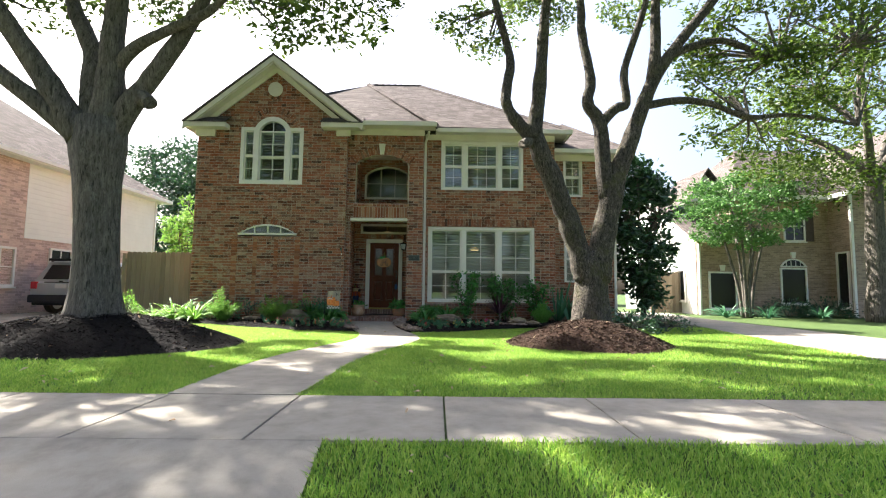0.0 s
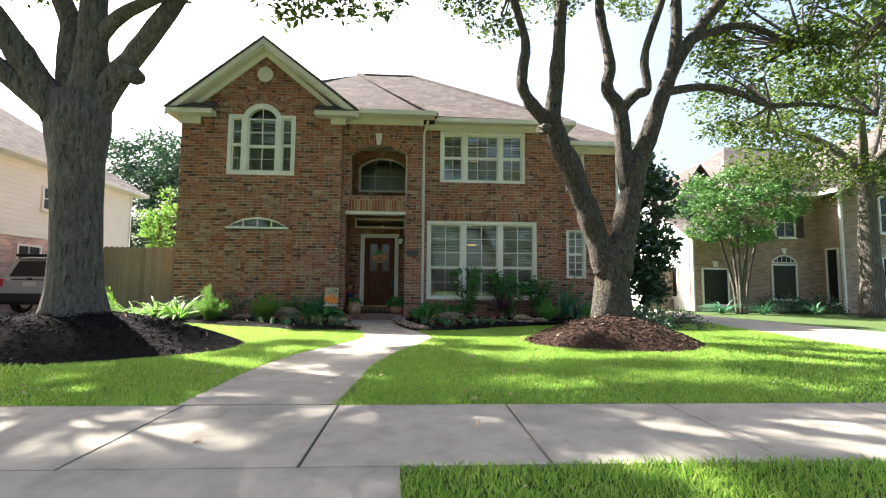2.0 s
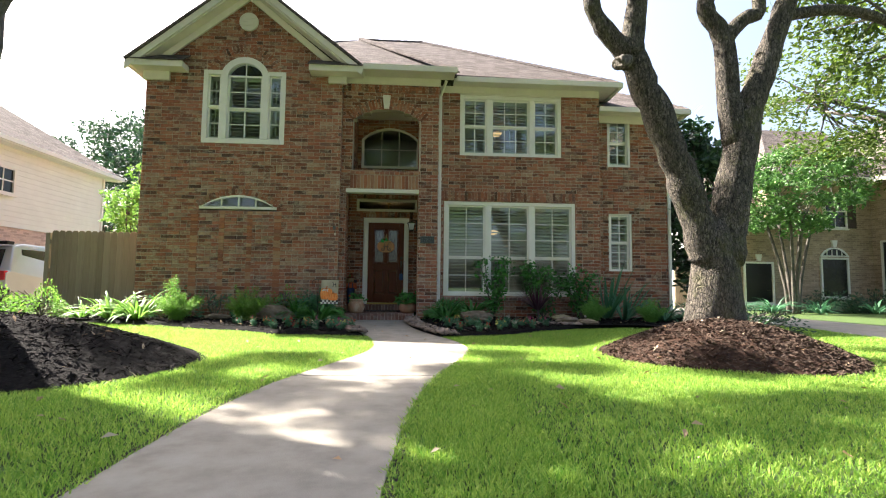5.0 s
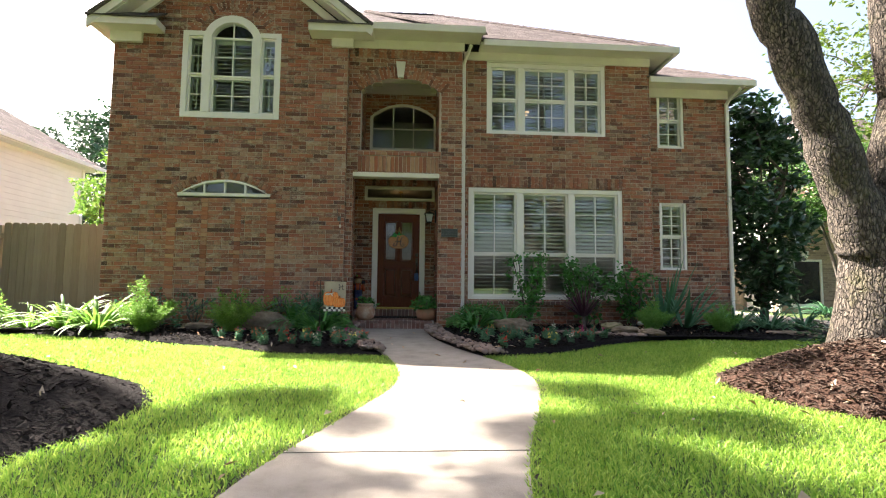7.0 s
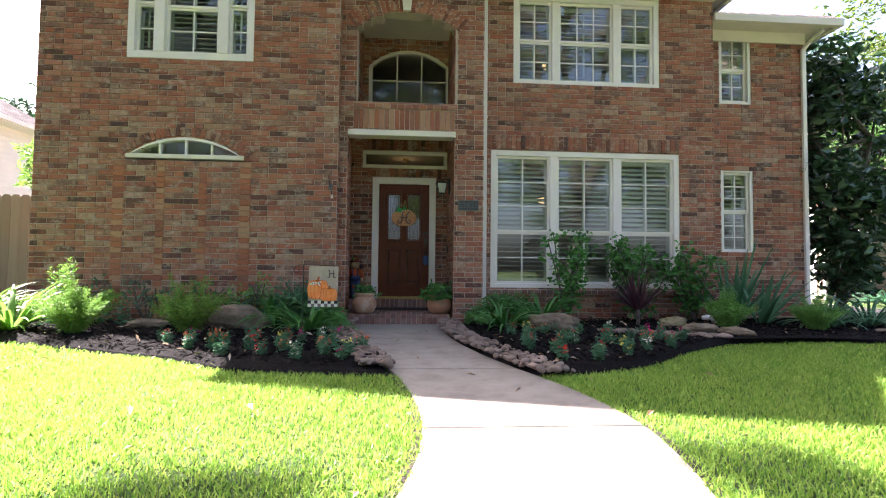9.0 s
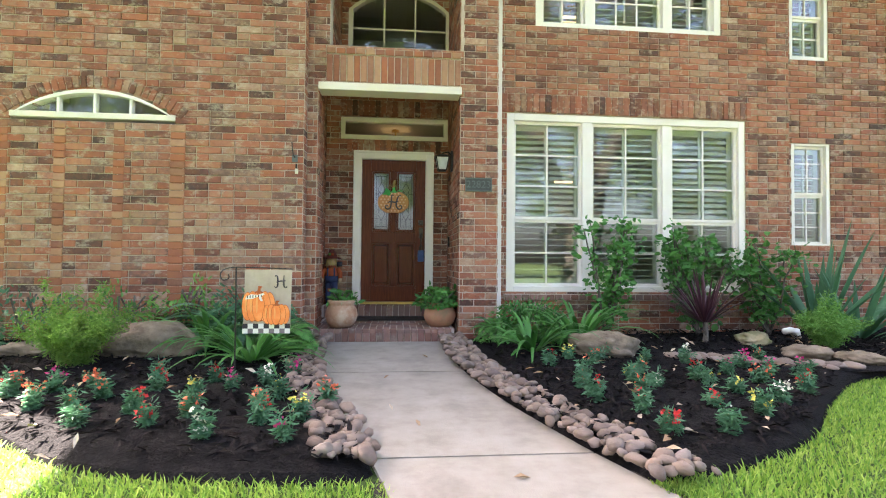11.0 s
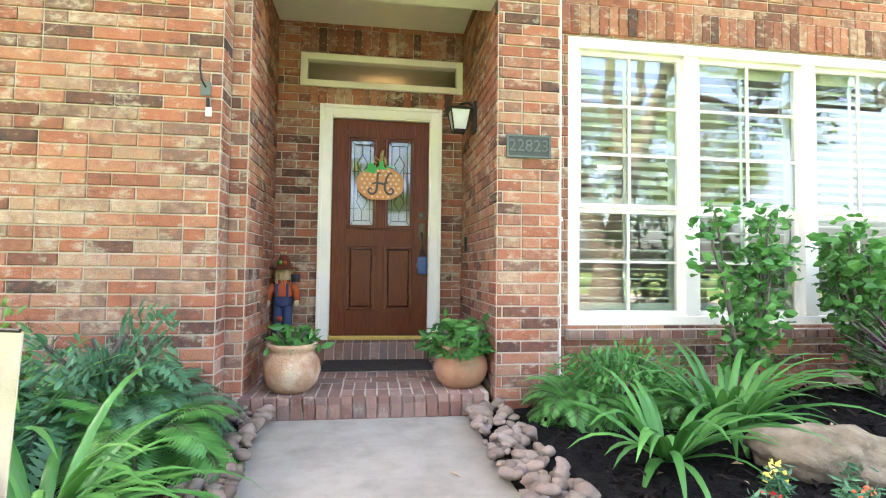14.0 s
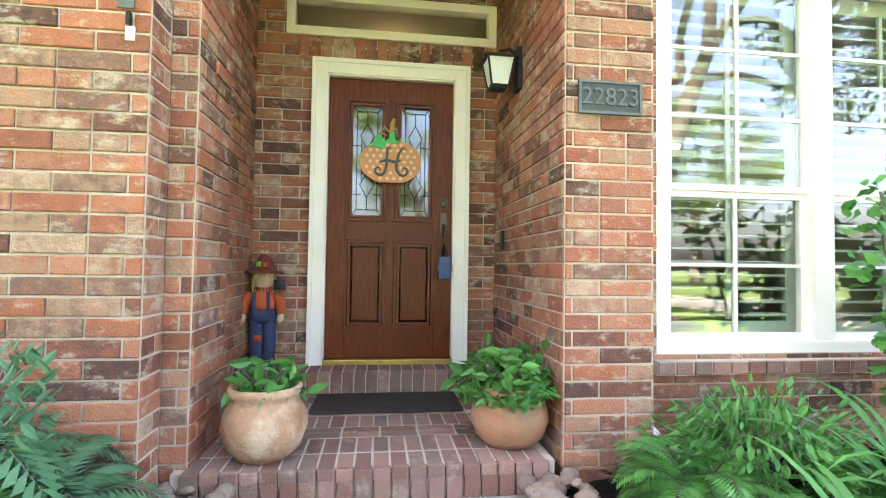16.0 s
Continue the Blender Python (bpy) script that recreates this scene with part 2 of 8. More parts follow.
def courses(m, length, height, joint, dark, zscale=1.0):
    """Rows of staggered pieces on a far surface: darker joints and pieces that differ in tone."""
    n, l = m.node_tree.nodes, m.node_tree.links
    b = n["Principled BSDF"]
    old = b.inputs["Base Color"].links[0].from_socket
    geo = n.new("ShaderNodeNewGeometry")
    sp = n.new("ShaderNodeSeparateXYZ")
    l.new(geo.outputs["Position"], sp.inputs[0])
    ad = n.new("ShaderNodeMath")
    ad.operation = "ADD"
    l.new(sp.outputs[0], ad.inputs[0])
    l.new(sp.outputs[1], ad.inputs[1])
    cb = n.new("ShaderNodeCombineXYZ")
    l.new(ad.outputs[0], cb.inputs[0])
    l.new(sp.outputs[2], cb.inputs[1])
    br = n.new("ShaderNodeTexBrick")
    br.inputs["Scale"].default_value = 1.0
    br.inputs["Color1"].default_value, br.inputs["Color2"].default_value = (0.72, 0.70, 0.70, 1), (1.2, 1.18, 1.16, 1)
    br.inputs["Mortar"].default_value = (*dark, 1)
    br.inputs["Mortar Size"].default_value, br.inputs["Mortar Smooth"].default_value = joint, 0.3
    br.inputs["Brick Width"].default_value, br.inputs["Row Height"].default_value = length, height
    l.new(cb.outputs[0], br.inputs["Vector"])
    mx = n.new("ShaderNodeMix")
    mx.data_type, mx.blend_type = "RGBA", "MULTIPLY"
    mx.inputs[0].default_value = 1.0
    l.new(old, mx.inputs[6])
    l.new(br.outputs["Color"], mx.inputs[7])
    l.new(mx.outputs[2], b.inputs["Base Color"])


def plates(m, scale, stretch, dark, depth):
    """Bark broken into upright plates by dark cracks."""
    n, l = m.node_tree.nodes, m.node_tree.links
    b = n["Principled BSDF"]
    old = b.inputs["Base Color"].links[0].from_socket
    geo = n.new("ShaderNodeNewGeometry")
    wob = n.new("ShaderNodeTexNoise")
    wob.inputs["Scale"].default_value = 14
    l.new(geo.outputs["Position"], wob.inputs["Vector"])
    add = n.new("ShaderNodeMix")
    add.data_type = "VECTOR"
    add.inputs[0].default_value = 0.05
    l.new(geo.outputs["Position"], add.inputs[4])
    l.new(wob.outputs["Color"], add.inputs[5])
    mp = n.new("ShaderNodeMapping")
    mp.inputs["Scale"].default_value = stretch
    l.new(add.outputs[1], mp.inputs["Vector"])
    vo = n.new("ShaderNodeTexVoronoi")
    vo.feature = "DISTANCE_TO_EDGE"
    vo.inputs["Scale"].default_value = scale
    l.new(mp.outputs["Vector"], vo.inputs["Vector"])
    mr = n.new("ShaderNodeMapRange")
    mr.inputs[1].default_value, mr.inputs[2].default_value = 0.0, 0.16
    l.new(vo.outputs["Distance"], mr.inputs[0])
    mx = n.new("ShaderNodeMix")
    mx.data_type = "RGBA"
    l.new(mr.outputs[0], mx.inputs[0])
    mx.inputs[6].default_value = (*dark, 1)
    l.new(old, mx.inputs[7])
    l.new(mx.outputs[2], b.inputs["Base Color"])
    bp = n.new("ShaderNodeBump")
    bp.inputs["Strength"].default_value, bp.inputs["Distance"].default_value = 1.0, depth
    l.new(mr.outputs[0], bp.inputs["Height"])
    l.new(b.inputs["Normal"].links[0].from_socket, bp.inputs["Normal"])
    l.new(bp.outputs["Normal"], b.inputs["Normal"])


plates(BARKR, 24, (1.5, 1.5, 0.5), (0.045, 0.038, 0.03), 0.02)
courses(ROOF, 0.30, 0.085, 0.007, (0.45, 0.43, 0.42))
courses(PINKBR, 0.27, 0.083, 0.006, (1.15, 1.15, 1.15))
courses(BROWNBR, 0.27, 0.083, 0.006, (1.3, 1.35, 1.4))
blotch(BARKR, (0.014, 0.011, 0.009), 22, 0.52, 0.60, 0.85, (1.5, 1.5, 0.45))
blotch(BARKR, (0.12, 0.12, 0.045), 3, 0.52, 0.66, 0.5)
blotch(CONC, (0.16, 0.14, 0.12), 1.6, 0.52, 0.70, 0.5)
blotch(BARK, (0.20, 0.19, 0.16), 9, 0.56, 0.66, 0.5, (1, 1, 0.5))
blotch(BARK, (0.012, 0.010, 0.008), 11, 0.55, 0.62, 0.8, (2.2, 2.2, 0.35))
blotch(BARK, (0.02, 0.016, 0.013), 34, 0.52, 0.60, 0.5, (1.6, 1.6, 0.5))
blotch(TERRA, (0.52, 0.43, 0.32), 4, 0.48, 0.62, 0.65)
blotch(TERRA, (0.24, 0.10, 0.05), 6, 0.56, 0.68, 0.6)
blotch(TERRAD, (0.17, 0.14, 0.075), 5, 0.5, 0.64, 0.6)
blotch(BOULD, (0.10, 0.075, 0.05), 4, 0.52, 0.66, 0.7)


# ---- mesh helpers ----
def mesh_of(name, verts, faces, material, smooth=False):
    me = bpy.data.meshes.new(name)
    me.from_pydata(verts, [], faces)
    if material:
        me.materials.append(material)
    if smooth:
        me.polygons.foreach_set("use_smooth", [True] * len(me.polygons))
    me.update()
    return me


def part(name, bm, material, parent, label="", smooth=False):
    me = bpy.data.meshes.new(name)
    bmesh.ops.recalc_face_normals(bm, faces=bm.faces[:])
    bm.to_mesh(me)
    bm.free()
    me.materials.append(material)
    if smooth:
        me.polygons.foreach_set("use_smooth", [True] * len(me.polygons))
    ob = new(name, me)
    ob.parent = parent
    if label:
        ob["label"] = label
    return ob


def piece(name, me, parent, m=None, label=""):
    ob = new(name, me)
    ob.parent = parent
    if m is not None:
        ob.matrix_local = m
    if label:
        ob["label"] = label
    return ob


def empty(name, at=(0, 0, 0), rz=0.0):
    ob = new(name)
    ob.matrix_world = pose(*at, 0, 0, rz)
    ob.empty_display_size = 0.1
    return ob


def box(bm, x0, x1, y0, y1, z0, z1, bevel=0.0):
    r = bmesh.ops.create_cube(bm, size=1.0, matrix=Matrix.LocRotScale(((x0 + x1) / 2, (y0 + y1) / 2, (z0 + z1) / 2), None, (abs(x1 - x0), abs(y1 - y0), abs(z1 - z0))))
    if bevel:
        es = list({e for v in r["verts"] for e in v.link_edges})
        bmesh.ops.bevel(bm, geom=es, offset=bevel, segments=2, affect="EDGES", profile=0.7)
    return bm


def boxes(*rows, bevel=0.0):
    bm = bmesh.new()
    for r in rows:
        box(bm, *r, bevel=bevel)
    return bm


def prism(points, y0, y1):
    """A slab of the outline points (x, z) between two y."""
    bm = bmesh.new()
    a = [bm.verts.new((x, y0, z)) for x, z in points]
    b = [bm.verts.new((x, y1, z)) for x, z in points]
    k = len(points)
    bm.faces.new(a)
    bm.faces.new(b[::-1])
    for i in range(k):
        bm.faces.new((a[i], b[i], b[(i + 1) % k], a[(i + 1) % k]))
    return bm


def ring(outer, inner, y0, y1, closed=True):
    """A flat frame between two outlines of the same count, between two y."""
    bm = bmesh.new()
    k = len(outer)
    v = [[bm.verts.new((x, y, z)) for x, z in o] for o in (outer, inner) for y in (y0, y1)]
    for i in range(k if closed else k - 1):
        j = (i + 1) % k
        bm.faces.new((v[0][i], v[0][j], v[2][j], v[2][i]))
        bm.faces.new((v[1][i], v[3][i], v[3][j], v[1][j]))
        bm.faces.new((v[0][i], v[1][i], v[1][j], v[0][j]))
        bm.faces.new((v[2][i], v[2][j], v[3][j], v[3][i]))
    if not closed:
        for i in (0, k - 1):
            bm.faces.new((v[0][i], v[2][i], v[3][i], v[1][i]))
    return bm


def lathe(profile, segs=24, at=(0, 0, 0), bm=None):
    """A turned body from (radius, z) pairs."""
    bm = bm or bmesh.new()
    rows = []
    for r, z in profile:
        rows.append([bm.verts.new((at[0] + r * math.cos(2 * math.pi * i / segs), at[1] + r * math.sin(2 * math.pi * i / segs), at[2] + z)) for i in range(segs)])
    for a, b in zip(rows, rows[1:]):
        for i in range(segs):
            bm.faces.new((a[i], a[(i + 1) % segs], b[(i + 1) % segs], b[i]))
    for r in (rows[0][::-1], rows[-1]):
        bm.faces.new(r)
    return bm


def tube(bm, pts, radii, segs=8):
    """A bent tapering tube through the points."""
    rows = []
    side = None
    up = Vector((0.13, 0.21, 0.97)).normalized()
    for i, p in enumerate(pts):
        p = Vector(p)
        d = (Vector(pts[min(i + 1, len(pts) - 1)]) - Vector(pts[max(i - 1, 0)])).normalized()
        s = d.cross(up if abs(d.dot(up)) < 0.95 else Vector((1, 0, 0))).normalized()
        if side is not None:
            s = (side - d * side.dot(d)).normalized()
        side = s
        u = s.cross(d)
        rows.append([bm.verts.new(p + radii[i] * (math.cos(2 * math.pi * k / segs) * s + math.sin(2 * math.pi * k / segs) * u)) for k in range(segs)])
    for a, b in zip(rows, rows[1:]):
        for k in range(segs):
            bm.faces.new((a[k], a[(k + 1) % segs], b[(k + 1) % segs], b[k]))
    bm.faces.new(rows[0][::-1])
    bm.faces.new(rows[-1])
    return bm


def bend(a, b, wob, n=7, rng=random):
    """Points from a to b that wander a little."""
    a, b = Vector(a), Vector(b)
    out = []
    for i in range(n + 1):
        t = i / n
        w = math.sin(math.pi * t) * wob
        out.append(a.lerp(b, t) + Vector((rng.uniform(-w, w), rng.uniform(-w, w), rng.uniform(-w, w) * 0.5)))
    return out


def leaf_cloud(name, places, size, material, parent, flat=0.5, aspect=0.5, seed=1, label="", droop=0.0, rounded=False):
    """Many single leaves, each a folded pair of faces, at the given places."""
    r = np.random.RandomState(seed)
    p = np.asarray(places, float)
    k = len(p)
    d = r.normal(size=(k, 3))
    d[:, 2] = d[:, 2] * flat - droop
    d /= np.linalg.norm(d, axis=1)[:, None]
    s = np.cross(d, r.normal(size=(k, 3)))
    s /= np.linalg.norm(s, axis=1)[:, None] + 1e-9
    nn = np.cross(d, s)
    ln = size * r.uniform(0.6, 1.3, k)[:, None]
    w = ln * aspect / 2
    if rounded:
        up = nn * w * 0.3
        v = np.stack([p, p + d * ln * 0.28 + s * w * 0.85 + up, p + d * ln * 0.62 + s * w * 0.9 + up, p + d * ln - nn * w * 0.3, p + d * ln * 0.62 - s * w * 0.9 + up, p + d * ln * 0.28 - s * w * 0.85 + up, p + d * ln * 0.5], 1).reshape(-1, 3)
        i = np.arange(k)[:, None] * 7
        f = np.concatenate([i + q for q in ([0, 1, 6], [1, 2, 6], [2, 3, 6], [3, 4, 6], [4, 5, 6], [5, 0, 6])], 1).reshape(-1, 3)
    else:
        v = np.stack([p, p + d * ln * 0.5 + s * w + nn * w * 0.35, p + d * ln, p + d * ln * 0.5 - s * w + nn * w * 0.35], 1).reshape(-1, 3)
        i = np.arange(k)[:, None] * 4
        f = np.concatenate([i + [0, 1, 2], i + [0, 2, 3]], 1).reshape(-1, 3)
    ob = new(name, mesh_of(name, v.tolist(), f.tolist(), material))
    ob.parent = parent
    if label:
        ob["label"] = label
    return ob
# ---- the plan ----
GY, PY, RY, FY, DY = 11.80, 11.98, 12.22, 12.62, 13.33   # faces: gable, porch arch, right part, far part, door wall
BL, BH = 0.262, 0.0775                                  # brick module: length and course
WALLT = 0.22
brick_jobs = []


def cut(intervals, a, b):
    out = []
    for p, q in intervals:
        if b <= p or a >= q:
            out.append((p, q))
        else:
            if a > p:
                out.append((p, a))
            if b < q:
                out.append((b, q))
    return out


def arch_half(w, rise, h):
    """Half width of a segmental arch of half width w at height h above its spring."""
    r = (w * w + rise * rise) / (2 * rise)
    return math.sqrt(max(0.0, r * r - (r - rise + h) ** 2))


def brick_wall(name, y, x0, x1, z0, z1, openings, label, gable=None, axis="x", flip=1, near=None):
    """A wall as a stack of mortar courses with openings through it, faced with single bricks.
    openings: (x0, x1, z0, z1, rise). axis 'y': the wall runs along y at x = y and its face looks along flip."""
    v, f = [], []
    runs = []
    n = int(round((z1 - z0) / BH + 0.49))
    for c in range(n):
        za, zb = z0 + c * BH, min(z1, z0 + (c + 1) * BH)
        zm = (za + zb) / 2
        iv = [(x0, x1)]
        if gable:
            gx, gz, slope = gable
            half = (gz - zm) / slope
            if half <= 0.05:
                continue
            if half < max(gx - x0, x1 - gx):
                iv = [(max(x0, gx - half), min(x1, gx + half))]
        for a, b, p, q, rise in openings:
            if p <= zm <= q:
                iv = cut(iv, a, b)
            elif rise and q < zm < q + rise:
                h = arch_half((b - a) / 2, rise, zm - q)
                iv = cut(iv, (a + b) / 2 - h, (a + b) / 2 + h)
        for p, q in iv:
            runs.append((c, za, zb, p, q))
            k = len(v)
            for yy in (0.006, WALLT):
                for u, z in ((p, za), (q, za), (q, zb), (p, zb)):
                    v.append((u, y + yy, z) if axis == "x" else (y - flip * yy, u, z))
            f += [(k, k + 1, k + 2, k + 3), (k + 7, k + 6, k + 5, k + 4), (k, k + 4, k + 5, k + 1), (k + 1, k + 5, k + 6, k + 2), (k + 2, k + 6, k + 7, k + 3), (k + 3, k + 7, k + 4, k)]
    ob = tagged(new(name, mesh_of(name, v, f, MORTAR)), label, "wall", kind="structure")
    brick_jobs.append((ob, y, runs, axis, flip, near))
    return ob


def brick_box(p, q, za, zb, y, axis, flip, rng):
    """Eight corners of one brick, a little proud and uneven, with eased front edges."""
    d = -0.005 + rng.uniform(-0.003, 0.003)
    e = 0.004
    out = []
    for yy, ins in ((0.02, 0.0), (d + e, 0.0), (d, e)):
        for u, z in ((p + ins, za + ins), (q - ins, za + ins), (q - ins, zb - ins), (p + ins, zb - ins)):
            out.append((u, y + yy, z) if axis == "x" else (y - flip * yy, u, z))
    return out


BRICK_FACES = [(8, 9, 10, 11)] + [(a + i, a + (i + 1) % 4, b + (i + 1) % 4, b + i) for a, b in ((0, 4), (4, 8)) for i in range(4)]


def lay_bricks():
    """The bricks of all walls: those beside the walk and porch are pieces, the rest one mesh a wall."""
    for ob, y, runs, axis, flip, near in brick_jobs:
        rng = random.Random(len(runs))
        v, f = [], []
        shared = {}
        count = 0
        for c, za, zb, p, q in runs:
            off = (0.0 if c % 2 else 0.5) * BL
            k0 = math.floor((p - off) / BL)
            u = off + k0 * BL
            while u < q:
                a, b = max(u, p) + 0.005, min(u + BL, q) - 0.005
                u += BL
                if b - a < 0.02:
                    continue
                if rng.random() < 0.16 and b - a > 0.2:
                    m = (a + b) / 2
                    spans = [(a, m - 0.005), (m + 0.005, b)]
                else:
                    spans = [(a, b)]
                for a, b in spans:
                    if near and count < 290 and near[0] < a and b < near[1] and near[2] < za < near[3]:
                        key = (round(b - a, 3), round(zb - za, 3))
                        if key not in shared:
                            shared[key] = mesh_of("brick", brick_box(0, b - a, 0.005, zb - za - 0.005, 0, axis, flip, random.Random(5)), BRICK_FACES, BRICK)
                        j = rng.uniform(-0.003, 0.003)
                        piece("brick", shared[key], ob, Matrix.Translation((a, y + j, za) if axis == "x" else (y + j, a, za)))
                        count += 1
                    else:
                        k = len(v)
                        v += brick_box(a, b, za + 0.005, zb - 0.005, y, axis, flip, rng)
                        f += [tuple(k + i for i in face) for face in BRICK_FACES]
        rest = new("brickwork", mesh_of("brickwork", v, f, BRICK))
        rest.parent = ob
        tagged(rest, kind="stuff")


def slab(name, m, label, cat, *rows, bevel=0.0):
    bm = boxes(*rows, bevel=bevel)
    me = bpy.data.meshes.new(name)
    bm.to_mesh(me)
    bm.free()
    me.materials.append(m)
    return tagged(new(name, me), label, cat, kind="structure")


def arc(xc, half, z, rise, n=14):
    """Points of a segmental arch from left to right."""
    r = (half * half + rise * rise) / (2 * rise)
    a = math.asin(min(1, half / r))
    if rise > half:
        a = math.pi - a
    return [(xc + r * math.sin(t), z + rise - r + r * math.cos(t)) for t in [-a + 2 * a * i / n for i in range(n + 1)]]


# ---- ground ----
def outline(pts, n=8):
    """A smooth curve through the points."""
    out = []
    for i in range(len(pts) - 1):
        p0, p1, p2, p3 = pts[max(0, i - 1)], pts[i], pts[i + 1], pts[min(len(pts) - 1, i + 2)]
        for k in range(n):
            t = k / n
            out.append(tuple(0.5 * (2 * b + (c - a) * t + (2 * a - 5 * b + 4 * c - d) * t * t + (3 * b - a - 3 * c + d) * t ** 3) for a, b, c, d in zip(p0, p1, p2, p3)))
    return out + [pts[-1]]


def ground_z(x, y):
    """The verge falls a little to the street; the rest is level."""
    return -0.16 * min(1, max(0, (1.0 - y) / 1.0)) - 0.02


def sheet(name, pts, z, thick, m, label, cat, kind="structure"):
    """A flat slab with a curved outline in the plan."""
    bm = bmesh.new()
    top = [bm.verts.new((x, y, z)) for x, y in pts]
    low = [bm.verts.new((x, y, z - thick)) for x, y in pts]
    bm.faces.new(top)
    for i in range(len(pts)):
        j = (i + 1) % len(pts)
        bm.faces.new((top[i], low[i], low[j], top[j]))
    bmesh.ops.triangulate(bm, faces=[q for q in bm.faces if len(q.verts) > 4])
    bmesh.ops.recalc_face_normals(bm, faces=bm.faces[:])
    me = bpy.data.meshes.new(name)
    bm.to_mesh(me)
    bm.free()
    me.materials.append(m)
    return tagged(new(name, me), label, cat, kind=kind)


def ground():
    xs = [-300, -60, -30, -16] + [-12 + 0.6 * i for i in range(41)] + [16, 30, 60, 300]
    ys = [-300, -60, -20, -8, -3, -1, -0.4, 0, 0.25, 0.5, 0.75, 1.0, 2, 5, 10, 20, 40, 80, 300]
    v = [(x, y, ground_z(x, y) - (0.01 if abs(x) > 40 else 0)) for y in ys for x in xs]
    w = len(xs)
    f = [(j * w + i, j * w + i + 1, (j + 1) * w + i + 1, (j + 1) * w + i) for j in range(len(ys) - 1) for i in range(w - 1)]
    tagged(new("ground", mesh_of("ground", v, f, SOIL)), "green clipped lawn turf reaching out past the houses", "lawn", kind="structure")


ground()
WALK_L = outline([(-1.50, 2.24), (-1.50, 3.0), (-1.47, 3.9), (-1.33, 4.9), (-1.06, 5.8), (-0.82, 6.6), (-0.76, 7.3), (-0.84, 8.0), (-1.0, 8.7), (-1.28, 9.5), (-1.50, 10.4), (-1.60, 11.2), (-1.63, 11.93)])
WALK_R = outline([(-0.43, 2.24), (-0.37, 3.2), (-0.27, 4.2), (-0.10, 5.1), (0.18, 6.0), (0.36, 6.7), (0.40, 7.3), (0.28, 8.0), (0.03, 8.75), (-0.19, 9.6), (-0.32, 10.4), (-0.37, 11.1), (-0.35, 11.93)])


def slabs(name, cuts, label):
    """The front walk, poured in bays with a groove between them."""
    ob = tagged(empty(name), label, "path", kind="structure")
    for a, b in zip(cuts, cuts[1:]):
        l = [p for p in WALK_L if a <= p[1] <= b]
        r = [p for p in WALK_R if a <= p[1] <= b]
        def at(line, y):
            for p, q in zip(line, line[1:]):
                if p[1] <= y <= q[1]:
                    t = (y - p[1]) / (q[1] - p[1] + 1e-9)
                    return (p[0] + (q[0] - p[0]) * t, y)
            return line[-1]
        g = 0.008
        l = [at(WALK_L, a + g)] + [p for p in l if a + g < p[1] < b - g] + [at(WALK_L, b - g)]
        r = [at(WALK_R, a + g)] + [p for p in r if a + g < p[1] < b - g] + [at(WALK_R, b - g)]
        s = sheet("slab", l + r[::-1], 0.0, 0.1, CONC, "", "")
        s.parent = ob
        del s["kind"]
    return ob


slabs("pavement_walk", [2.25, 5.2, 7.15, 8.65, 10.4, 11.93], "pale concrete front walk curving between the lawns")
joints = [-9.1, -7.9, -6.4, -5.1, -3.85, -2.65, -1.45, -0.40, 0.77, 1.93, 3.28, 4.5, 5.7, 6.7, 9.95, 11.2, 12.4, 13.6, 14.8, 16]
side = tagged(empty("pavement_sidewalk"), "pale concrete sidewalk slabs with grooved joints", "sidewalk", kind="structure")
for a, b in zip(joints, joints[1:]):
    part("slab", boxes((a + 0.007, b - 0.007, 1.03, 2.235, -0.1, 0.0), bevel=0.006), CONC, side)
part("joint_fill", boxes((-9.1, 16, 1.02, 2.25, -0.1, -0.03), (-1.5, -0.4, 2.24, 2.26, -0.1, -0.03)), SOIL, side)
# the concrete landing between the sidewalk and the street, falling to the kerb
land = bmesh.new()
lv = [[land.verts.new((x + (0.06 * (1.0 - y) if x > 0 else 0), y, ground_z(x, y) + 0.022)) for x in (-9.1, -4.5, -1.6, 0.06)] for y in (1.015, 0.75, 0.5, 0.25, 0.0, -1.0, -3.2)]
for a, b in zip(lv, lv[1:]):
    for i in range(3):
        land.faces.new((a[i], b[i], b[i + 1], a[i + 1]))
me = bpy.data.meshes.new("landing")
land.to_mesh(me)
land.free()
me.materials.append(CONC)
tagged(new("pavement_landing", me), "pale concrete driveway apron beside the sidewalk", "pavement", kind="structure")
slab("kerb", CONC, "grey concrete street kerb", "kerb", (-60, 60, -3.45, -3.25, -0.3, -0.12))
slab("road", ASPH, "grey asphalt street behind the verge", "road", (-60, 60, -11, -3.45, -0.32, -0.27))
DRIVE = [(6.3, -3.2), (6.55, 1.0), (6.7, 4.4), (7.2, 8.5), (7.9, 12.5), (8.2, 20), (10.6, 20), (10.2, 16), (9.9, 12), (9.8, 8), (9.7, 2.3), (10.0, -3.2)]
sheet("pavement_drive", outline(DRIVE), 0.005, 0.1, CONC, "pale concrete driveway running to the back", "driveway")


